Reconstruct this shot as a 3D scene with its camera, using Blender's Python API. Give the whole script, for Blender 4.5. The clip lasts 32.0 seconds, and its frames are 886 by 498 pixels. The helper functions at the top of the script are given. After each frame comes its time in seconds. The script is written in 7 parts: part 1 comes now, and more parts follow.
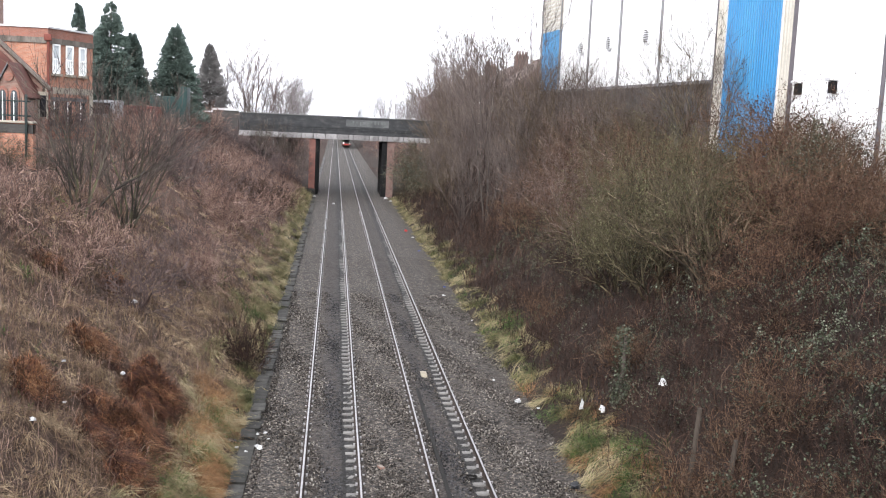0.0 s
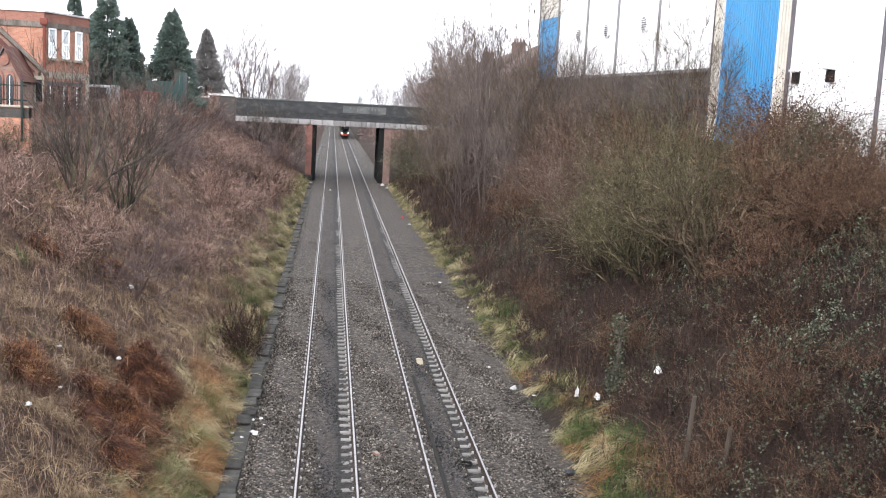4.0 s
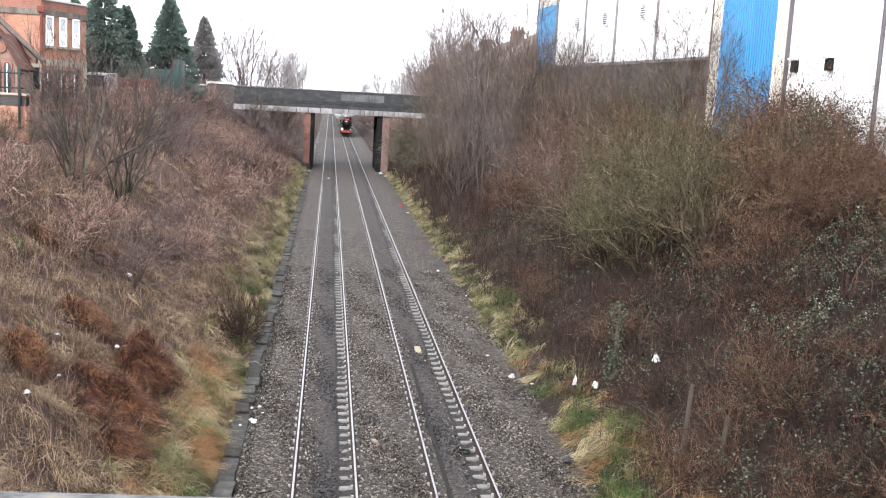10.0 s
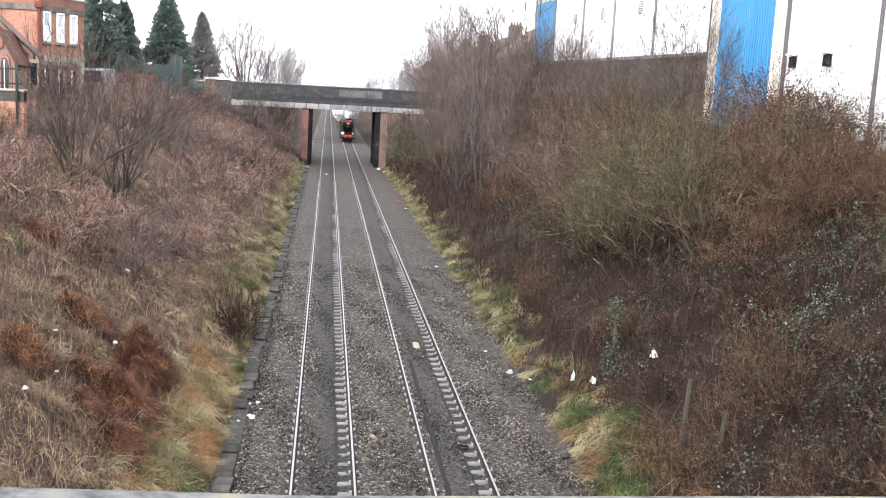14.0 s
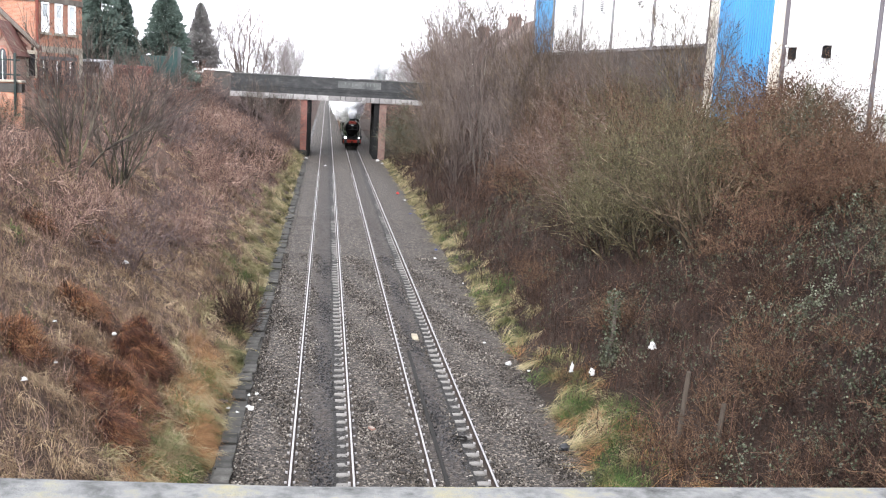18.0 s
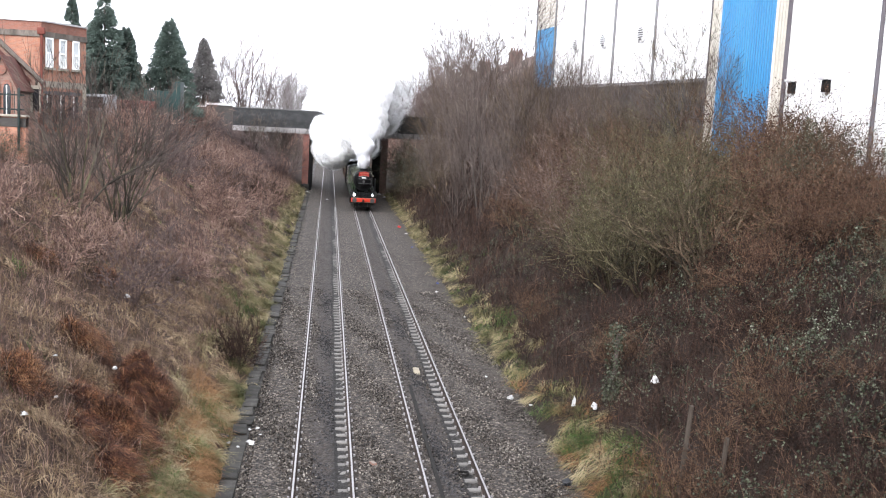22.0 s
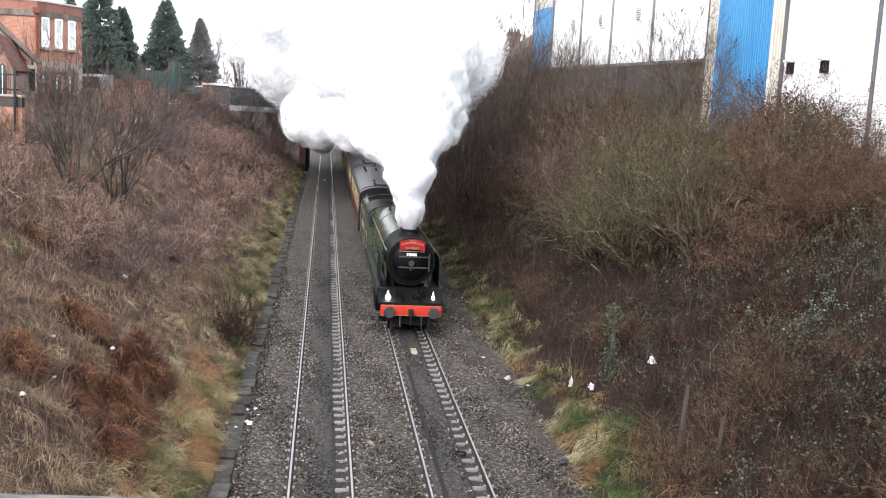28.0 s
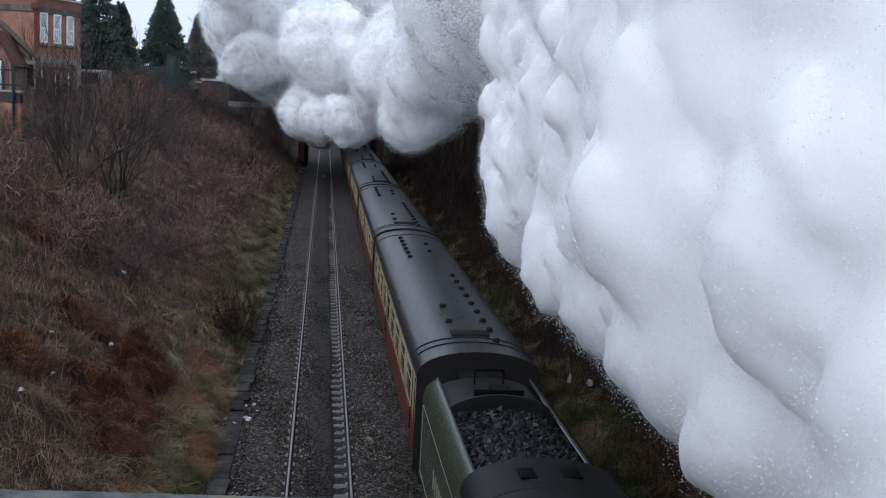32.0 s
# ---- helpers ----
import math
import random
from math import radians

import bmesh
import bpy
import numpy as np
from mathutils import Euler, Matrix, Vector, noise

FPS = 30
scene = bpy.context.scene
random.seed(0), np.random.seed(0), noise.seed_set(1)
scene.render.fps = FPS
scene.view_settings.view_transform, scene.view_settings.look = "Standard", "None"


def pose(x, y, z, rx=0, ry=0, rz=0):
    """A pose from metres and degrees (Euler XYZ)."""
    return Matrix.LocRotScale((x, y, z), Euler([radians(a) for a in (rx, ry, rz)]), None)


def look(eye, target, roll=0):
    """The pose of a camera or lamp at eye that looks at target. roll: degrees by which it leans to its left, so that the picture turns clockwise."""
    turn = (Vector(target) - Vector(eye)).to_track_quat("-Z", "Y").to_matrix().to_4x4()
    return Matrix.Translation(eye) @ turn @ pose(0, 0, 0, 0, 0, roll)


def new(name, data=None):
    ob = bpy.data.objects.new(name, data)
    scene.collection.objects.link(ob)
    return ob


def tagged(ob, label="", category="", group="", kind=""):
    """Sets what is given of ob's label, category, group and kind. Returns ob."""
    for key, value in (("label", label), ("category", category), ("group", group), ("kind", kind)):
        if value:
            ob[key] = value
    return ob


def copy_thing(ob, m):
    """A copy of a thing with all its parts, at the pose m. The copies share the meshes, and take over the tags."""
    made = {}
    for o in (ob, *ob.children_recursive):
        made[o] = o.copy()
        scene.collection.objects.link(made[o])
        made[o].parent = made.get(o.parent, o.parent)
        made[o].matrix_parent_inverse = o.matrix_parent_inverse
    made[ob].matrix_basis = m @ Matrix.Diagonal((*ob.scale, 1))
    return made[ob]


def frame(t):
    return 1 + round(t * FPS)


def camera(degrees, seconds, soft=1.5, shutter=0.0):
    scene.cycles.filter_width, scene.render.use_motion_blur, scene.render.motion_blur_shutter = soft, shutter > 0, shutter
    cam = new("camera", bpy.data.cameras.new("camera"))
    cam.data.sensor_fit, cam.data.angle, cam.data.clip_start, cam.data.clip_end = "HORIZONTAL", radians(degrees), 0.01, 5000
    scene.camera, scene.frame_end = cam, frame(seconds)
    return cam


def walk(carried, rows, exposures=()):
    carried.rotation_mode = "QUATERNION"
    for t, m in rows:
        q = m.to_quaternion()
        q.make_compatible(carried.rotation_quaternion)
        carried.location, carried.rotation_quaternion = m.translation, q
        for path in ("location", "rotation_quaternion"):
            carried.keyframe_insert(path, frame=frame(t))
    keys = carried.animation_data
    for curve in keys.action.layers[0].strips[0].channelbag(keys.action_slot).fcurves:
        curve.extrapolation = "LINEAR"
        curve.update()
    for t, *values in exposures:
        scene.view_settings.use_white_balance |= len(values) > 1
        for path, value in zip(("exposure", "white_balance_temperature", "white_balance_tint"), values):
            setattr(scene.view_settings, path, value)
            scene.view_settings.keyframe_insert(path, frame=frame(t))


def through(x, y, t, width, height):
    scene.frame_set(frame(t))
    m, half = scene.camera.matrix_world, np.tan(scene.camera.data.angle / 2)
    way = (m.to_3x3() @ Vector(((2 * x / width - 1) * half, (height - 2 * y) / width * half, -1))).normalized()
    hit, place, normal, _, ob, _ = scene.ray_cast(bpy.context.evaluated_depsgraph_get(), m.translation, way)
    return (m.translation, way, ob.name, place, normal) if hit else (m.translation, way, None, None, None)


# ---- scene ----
# ------------------------------------------------------------------ camera
EYE = (0.0, 0.0, 9.34)


def aim(yaw, pitch, roll):
    """Pose at EYE: yaw to the right of the line, pitch down, roll, in degrees."""
    a, b = radians(yaw), radians(pitch)
    to = Vector((math.sin(a) * math.cos(b), math.cos(a) * math.cos(b), -math.sin(b)))
    return look(EYE, Vector(EYE) + to * 10, roll)


cam = camera(46.99, 32.0, soft=1.1)
walk(cam, [(t, aim(a, b, c)) for t, a, b, c in [
    (0, 6.31, 7.10, 2.68), (0.5, 6.31, 7.10, 2.67), (1, 6.32, 7.12, 2.70), (1.5, 6.33, 7.17, 2.77), (2, 6.32, 7.21, 3.05),
    (2.5, 6.47, 7.33, 3.06), (3, 6.49, 7.49, 3.02), (3.5, 6.54, 7.67, 3.01), (5.5, 6.56, 8.12, 3.05), (6, 6.57, 8.22, 3.03),
    (6.5, 6.58, 8.29, 3.02), (7, 6.58, 8.33, 3.05), (7.5, 6.62, 8.35, 3.04), (8, 6.68, 8.35, 3.05), (8.5, 6.67, 8.37, 3.08),
    (9, 6.66, 8.40, 3.07), (9.5, 6.66, 8.42, 3.06), (10, 6.68, 8.46, 3.08), (10.5, 6.68, 8.46, 3.06), (11, 6.68, 8.49, 3.06),
    (11.5, 6.69, 8.51, 3.07), (12, 6.71, 8.54, 3.07), (12.5, 6.74, 8.60, 3.08), (13, 6.78, 8.67, 3.05), (13.5, 6.79, 8.68, 3.05),
    (14, 6.80, 8.69, 3.08), (14.5, 6.78, 8.69, 3.10), (16.5, 6.87, 8.78, 3.10), (17, 6.87, 8.87, 3.10), (17.5, 6.87, 8.98, 3.07),
    (18, 6.89, 9.16, 3.13), (18.5, 6.91, 9.25, 3.12), (19, 6.90, 9.23, 3.08), (19.5, 6.86, 9.02, 3.06), (20, 6.73, 8.46, 3.09),
    (20.5, 6.65, 7.89, 3.05), (21, 6.68, 7.47, 3.06), (21.5, 6.67, 7.30, 3.11), (22, 6.70, 7.28, 3.06), (22.5, 6.70, 7.34, 3.09),
    (23, 6.71, 7.42, 3.05), (23.5, 6.72, 7.49, 3.07), (24, 6.72, 7.54, 3.08), (24.5, 6.75, 7.62, 3.09), (25, 6.75, 7.71, 3.10),
    (25.5, 6.75, 7.82, 3.06), (27.5, 6.90, 8.19, 3.16), (28, 6.90, 8.35, 3.12), (28.5, 6.92, 8.46, 3.11), (29, 6.90, 8.52, 3.10),
    (29.5, 6.88, 8.55, 3.12), (30, 6.91, 8.59, 3.18), (30.5, 6.91, 8.62, 3.11), (31, 6.92, 8.64, 3.18), (31.5, 6.99, 8.63, 3.18),
    (32, 6.98, 8.56, 3.20)
]], exposures=[(0, 1.38, 6250, 11), (2, 1.34, 6250, 11), (4, 1.46, 6250, 11), (6, 1.63, 6250, 11), (10, 1.68, 6250, 11), (17, 1.76, 6250, 11), (19, 1.86, 6300, 11), (20, 1.87, 6200, 11), (21, 1.62, 6225, 12), (23, 1.43, 6200, 12), (25, 1.43, 6200, 12), (28, 1.43, 6250, 11), (29, 1.43, 6250, 11), (30, 1.3, 6050, 10), (30.5, 1.0, 5950, 9), (31, 0.32, 5850, 9), (31.5, -0.1, 5600, 10), (32, -0.32, 5500, 11)])

# ------------------------------------------------------------------ light: overcast winter day
world = bpy.data.worlds.new("overcast_sky")
scene.world = world
world.use_nodes = True
wn, wl = world.node_tree.nodes, world.node_tree.links
sky = wn.new("ShaderNodeTexSky")
sky.sky_type, sky.sun_disc = "NISHITA", False
sky.sun_elevation, sky.sun_rotation = radians(34), radians(204)
sky.air_density, sky.dust_density = 1.0, 4.0
hsv = wn.new("ShaderNodeHueSaturation")
hsv.inputs["Saturation"].default_value = 0.12
hsv.inputs["Value"].default_value = 0.10
veil = wn.new("ShaderNodeMixRGB")
veil.inputs["Fac"].default_value = 0.8
veil.inputs["Color2"].default_value = (1.33, 1.35, 1.4, 1)
wl.new(sky.outputs[0], hsv.inputs["Color"])
wl.new(hsv.outputs[0], veil.inputs["Color1"])
bg = wn["Background"]
wl.new(veil.outputs[0], bg.inputs["Color"])
bg.inputs["Strength"].default_value = 1.0
sun = new("sun", bpy.data.lights.new("sun", "SUN"))
sun.data.energy, sun.data.angle, sun.data.color = 2.5, radians(40), (1, 0.97, 0.93)
sun.matrix_world = look((-25, -55, 41), (0, 0, 0))

# ------------------------------------------------------------------ materials


DIMMING = 0.5   # light contrast put into colour: all but fresh paint dimmed against steam and sky


def dimmed(c, k=None):
    """A colour, scaled down to deepen its contrast with steam and sky."""
    return tuple(v * (DIMMING if k is None else k) for v in c)


def ramp(nt, fac, stops):
    r = nt.nodes.new("ShaderNodeValToRGB")
    e = r.color_ramp.elements
    while len(e) < len(stops):
        e.new(0.5)
    for el, (p, c) in zip(e, stops):
        el.position, el.color = p, (*c, 1)
    nt.links.new(fac, r.inputs["Fac"])
    return r.outputs["Color"]


def mixc(nt, fac, a, b, mode="MIX"):
    m = nt.nodes.new("ShaderNodeMixRGB")
    m.blend_type = mode
    for s, v in ((m.inputs[0], fac), (m.inputs[1], a), (m.inputs[2], b)):
        if isinstance(v, (int, float)):
            s.default_value = v
        elif isinstance(v, tuple):
            s.default_value = (*v, 1)
        else:
            nt.links.new(v, s)
    return m.outputs[0]


def noise_fac(nt, vec, scale, detail=4, rough=0.6, stretch=None):
    if stretch:
        mp = nt.nodes.new("ShaderNodeMapping")
        mp.inputs["Scale"].default_value = stretch
        nt.links.new(vec, mp.inputs["Vector"])
        vec = mp.outputs[0]
    n = nt.nodes.new("ShaderNodeTexNoise")
    n.inputs["Scale"].default_value, n.inputs["Detail"].default_value, n.inputs["Roughness"].default_value = scale, detail, rough
    nt.links.new(vec, n.inputs["Vector"])
    return n.outputs["Fac"]


def math_node(nt, op, a, b=0.0, clamp=False):
    m = nt.nodes.new("ShaderNodeMath")
    m.operation, m.use_clamp = op, clamp
    for s, v in ((m.inputs[0], a), (m.inputs[1], b)):
        if isinstance(v, (int, float)):
            s.default_value = v
        else:
            nt.links.new(v, s)
    return m.outputs[0]


def start_mat(name, rough=0.8, metal=0.0, spec=0.4):
    m = bpy.data.materials.new(name)
    m.use_nodes = True
    nt = m.node_tree
    b = nt.nodes["Principled BSDF"]
    b.inputs["Roughness"].default_value, b.inputs["Metallic"].default_value = rough, metal
    b.inputs["Specular IOR Level"].default_value = spec
    tc = nt.nodes.new("ShaderNodeTexCoord")
    return m, nt, b, tc.outputs["Object"]


def bump(nt, b, fac, strength=0.3, dist=0.02):
    n = nt.nodes.new("ShaderNodeBump")
    n.inputs["Strength"].default_value, n.inputs["Distance"].default_value = strength, dist
    nt.links.new(fac, n.inputs["Height"])
    nt.links.new(n.outputs[0], b.inputs["Normal"])


def surf(name, c1, c2, c3=None, big=1.5, fine=25, rough=0.8, metal=0.0, bumps=0.25, rand=0.0, stretch=None, spec=0.4, dist=0.01, tone=None):
    """Two scales of noise over two or three colours; rand: tint per object."""
    m, nt, b, co = start_mat(name, rough, metal, spec * (1.0 if rough <= 0.2 else DIMMING if tone is None else tone))
    c1, c2, c3 = dimmed(c1, tone), dimmed(c2, tone), dimmed(c3 or c2, tone)
    f1, f2 = noise_fac(nt, co, big, 5, 0.6, stretch), noise_fac(nt, co, fine, 6, 0.7, stretch)
    f = math_node(nt, "ADD", math_node(nt, "MULTIPLY", f1, 0.6), math_node(nt, "MULTIPLY", f2, 0.4))
    col = ramp(nt, f, [(0.33, c1), (0.52, c2), (0.68, c3)])
    if rand:
        oi = nt.nodes.new("ShaderNodeObjectInfo")
        v = math_node(nt, "ADD", math_node(nt, "MULTIPLY", oi.outputs["Random"], rand), 1 - rand / 2)
        h = nt.nodes.new("ShaderNodeHueSaturation")
        nt.links.new(v, h.inputs["Value"])
        nt.links.new(col, h.inputs["Color"])
        col = h.outputs[0]
    nt.links.new(col, b.inputs["Base Color"])
    nt.links.new(math_node(nt, "ADD", math_node(nt, "MULTIPLY", f2, 0.25), rough - 0.12, True), b.inputs["Roughness"])
    if bumps:
        bump(nt, b, f2, bumps, dist)
    return m


def strand(name, stops, rough=0.85, patch=0.5, patch_scale=0.35, spec=0.2, through=0.0):
    """For stems, blades and leaves: each island takes its own colour, drifting in patches."""
    m, nt, b, co = start_mat(name, rough, 0, spec)
    g = nt.nodes.new("ShaderNodeNewGeometry")
    f = noise_fac(nt, co, patch_scale, 3, 0.6)
    sc = math_node(nt, "SUBTRACT", math_node(nt, "MULTIPLY", f, 3.4), 1.2, True)
    fac = math_node(nt, "ADD", math_node(nt, "MULTIPLY", g.outputs["Random Per Island"], 1 - patch), math_node(nt, "MULTIPLY", sc, patch), True)
    col = ramp(nt, fac, [(p, dimmed(c, DIMMING * (0.5 + 0.6 * p))) for p, c in stops])
    nt.links.new(col, b.inputs["Base Color"])
    if through:
        tr = nt.nodes.new("ShaderNodeBsdfTranslucent")
        nt.links.new(col, tr.inputs["Color"])
        mx = nt.nodes.new("ShaderNodeMixShader")
        mx.inputs[0].default_value = through
        nt.links.new(b.outputs[0], mx.inputs[1])
        nt.links.new(tr.outputs[0], mx.inputs[2])
        nt.links.new(mx.outputs[0], nt.nodes["Material Output"].inputs["Surface"])
    return m


def brick_mat(name, c1, c2, mortar, scale=1.0, stain=0.35, tone=None):
    m, nt, b, co = start_mat(name, 0.85)
    sep = nt.nodes.new("ShaderNodeSeparateXYZ")
    nt.links.new(co, sep.inputs[0])
    comb = nt.nodes.new("ShaderNodeCombineXYZ")
    nt.links.new(math_node(nt, "ADD", sep.outputs[0], sep.outputs[1]), comb.inputs[0])
    nt.links.new(sep.outputs[2], comb.inputs[1])
    br = nt.nodes.new("ShaderNodeTexBrick")
    br.inputs["Scale"].default_value = scale
    br.inputs["Brick Width"].default_value, br.inputs["Row Height"].default_value = 0.225, 0.075
    br.inputs["Mortar Size"].default_value = 0.008
    for k, c in (("Color1", c1), ("Color2", c2), ("Mortar", mortar)):
        br.inputs[k].default_value = (*dimmed(c, tone), 1)
    nt.links.new(comb.outputs[0], br.inputs["Vector"])
    f = noise_fac(nt, co, 0.8, 6, 0.7)
    dark = ramp(nt, f, [(0.35, (0.55, 0.5, 0.48)), (0.55, (1, 1, 1)), (0.75, (1.0, 0.92, 0.85))])
    col = mixc(nt, stain * 2, br.outputs["Color"], dark, "MULTIPLY")
    nt.links.new(col, b.inputs["Base Color"])
    bump(nt, b, br.outputs["Fac"], 0.3, -0.01)
    return m


def ballast_mat():
    m, nt, b, co = start_mat("ballast_stone", 0.9)
    vo = nt.nodes.new("ShaderNodeTexVoronoi")
    vo.inputs["Scale"].default_value = 17
    nt.links.new(co, vo.inputs["Vector"])
    sepc = nt.nodes.new("ShaderNodeSeparateColor")
    nt.links.new(vo.outputs["Color"], sepc.inputs[0])
    base = ramp(nt, sepc.outputs[0], [(0.0, (0.007, 0.0058, 0.005)), (0.35, (0.026, 0.0215, 0.019)), (0.65, (0.08, 0.069, 0.061)), (0.85, (0.19, 0.172, 0.158)), (1.0, (0.38, 0.355, 0.33))])
    # shade in the gaps between stones, put into the colour
    crev_shade = ramp(nt, vo.outputs["Distance"], [(0.0, (1, 1, 1)), (0.5, (1, 1, 1)), (0.85, (0.35, 0.33, 0.32))])
    base = mixc(nt, 1.0, base, crev_shade, "MULTIPLY")
    # oil and brake dust along the middle of the left track, rust-brown along the rails
    sep = nt.nodes.new("ShaderNodeSeparateXYZ")
    nt.links.new(co, sep.inputs[0])
    wob = math_node(nt, "ADD", sep.outputs[0], math_node(nt, "MULTIPLY", math_node(nt, "SUBTRACT", noise_fac(nt, co, 0.6), 0.5), 0.5))

    def band(x, w):
        d = math_node(nt, "ABSOLUTE", math_node(nt, "SUBTRACT", wob, x))
        return math_node(nt, "SUBTRACT", 1.0, math_node(nt, "DIVIDE", d, w), True)
    oil = math_node(nt, "MULTIPLY", math_node(nt, "MULTIPLY", math_node(nt, "ADD", band(0.13, 0.55), math_node(nt, "MULTIPLY", band(3.35, 0.6), 0.6), True), 2.0, True), math_node(nt, "MULTIPLY", noise_fac(nt, co, 1.2), 1.3), True)
    base = mixc(nt, math_node(nt, "MULTIPLY", oil, 0.9), base, (0.022, 0.021, 0.026))
    rust = math_node(nt, "ADD", band(3.6, 1.5), band(0.2, 1.4), True)
    rust = math_node(nt, "MULTIPLY", rust, math_node(nt, "MULTIPLY", noise_fac(nt, co, 2.0), 0.75))
    base = mixc(nt, rust, base, (0.06, 0.046, 0.039))
    # shade between the bared sleepers, painted as dark bands along the dips
    dip_shade = math_node(nt, "ADD", band(0.66, 0.34), band(4.05, 0.34), True)
    base = mixc(nt, math_node(nt, "MULTIPLY", dip_shade, 1.6, True), base, (0.018, 0.016, 0.016))
    mud = math_node(nt, "MULTIPLY", band(6.9, 1.5), noise_fac(nt, co, 3.0), True)
    base = mixc(nt, mud, base, (0.045, 0.034, 0.027))
    nt.links.new(mixc(nt, 1.0, base, dimmed((0.8, 0.72, 0.64)), "MULTIPLY"), b.inputs["Base Color"])
    bump(nt, b, vo.outputs["Distance"], 0.9, -0.03)
    return m


def ground_mat():
    m, nt, b, co = start_mat("bank_soil", 0.95, 0, 0.2)
    sep = nt.nodes.new("ShaderNodeSeparateXYZ")
    nt.links.new(co, sep.inputs[0])
    f1, f2 = noise_fac(nt, co, 0.25, 6, 0.65), noise_fac(nt, co, 6, 8, 0.75)
    f = math_node(nt, "ADD", math_node(nt, "MULTIPLY", f1, 0.5), math_node(nt, "MULTIPLY", f2, 0.5))
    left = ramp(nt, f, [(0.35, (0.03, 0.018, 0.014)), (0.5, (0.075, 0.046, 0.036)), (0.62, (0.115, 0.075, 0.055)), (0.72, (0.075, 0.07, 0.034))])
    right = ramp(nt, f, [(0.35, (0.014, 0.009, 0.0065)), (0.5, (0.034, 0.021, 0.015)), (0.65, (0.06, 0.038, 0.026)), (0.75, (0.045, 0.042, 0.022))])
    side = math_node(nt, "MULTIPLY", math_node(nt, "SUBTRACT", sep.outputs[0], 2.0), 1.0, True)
    nt.links.new(mixc(nt, 1.0, mixc(nt, side, left, right), dimmed((1, 1, 1)), "MULTIPLY"), b.inputs["Base Color"])
    bump(nt, b, f2, 0.8, 0.15)
    return m


def exhaust(nt, co):
    """White steam, mixed with grey exhaust just over the chimney (the start of the plume's own y axis)."""
    sep = nt.nodes.new("ShaderNodeSeparateXYZ")
    nt.links.new(co, sep.inputs[0])
    up = math_node(nt, "ADD", sep.outputs[1], math_node(nt, "MULTIPLY", sep.outputs[2], 0.35))
    up = math_node(nt, "ADD", up, math_node(nt, "MULTIPLY", math_node(nt, "SUBTRACT", noise_fac(nt, co, 0.9), 0.5), 2.2))
    return ramp(nt, math_node(nt, "DIVIDE", up, 6.0, True), [(0.0, (0.2, 0.2, 0.21)), (0.12, (0.45, 0.455, 0.475)), (0.35, (0.78, 0.785, 0.81)), (0.8, (0.985, 0.988, 0.995))])


def smoke_mat(name, plume):
    m, nt, b, co = start_mat(name, 1.0, 0, 0.0)
    b.inputs["Base Color"].default_value = (0.993, 0.995, 0.998, 1)
    if plume:
        nt.links.new(exhaust(nt, co), b.inputs["Base Color"])
    b.inputs["Subsurface Weight"].default_value = 1.0
    b.inputs["Subsurface Radius"].default_value = (1.0, 1.0, 1.0)
    b.inputs["Subsurface Scale"].default_value = 2.6
    bump(nt, b, noise_fac(nt, co, 2.2, 8, 0.62), 0.3, 0.2)
    if not plume:   # thin, ragged steam that lets the light through
        clear, mx = nt.nodes.new("ShaderNodeBsdfTransparent"), nt.nodes.new("ShaderNodeMixShader")
        thin = ramp(nt, noise_fac(nt, co, 1.3, 2, 0.5), [(0.32, (0.25, 0.25, 0.25)), (0.7, (0.78, 0.78, 0.78))])
        nt.links.new(thin, mx.inputs[0])
        nt.links.new(b.outputs[0], mx.inputs[1])
        nt.links.new(clear.outputs[0], mx.inputs[2])
        nt.links.new(mx.outputs[0], nt.nodes["Material Output"].inputs["Surface"])
    return m


def mist_mat(name, plume):
    m, nt, b, co = start_mat(name, 1.0, 0, 0.0)
    tr, mx = nt.nodes.new("ShaderNodeBsdfTranslucent"), nt.nodes.new("ShaderNodeMixShader")
    for k in (b.inputs["Base Color"], tr.inputs["Color"]):
        k.default_value = (0.9, 0.905, 0.915, 1)
        if plume:
            nt.links.new(mixc(nt, 1.0, exhaust(nt, co), (0.85, 0.855, 0.865), "MULTIPLY"), k)
    mx.inputs[0].default_value = 0.5
    nt.links.new(b.outputs[0], mx.inputs[1])
    nt.links.new(tr.outputs[0], mx.inputs[2])
    nt.links.new(mx.outputs[0], nt.nodes["Material Output"].inputs["Surface"])
    return m


def glow_mat(name, colour, strength):
    m, nt, b, _ = start_mat(name, 0.3)
    b.inputs["Base Color"].default_value = (*colour, 1)
    b.inputs["Emission Color"].default_value = (*colour, 1)
    b.inputs["Emission Strength"].default_value = strength
    return m


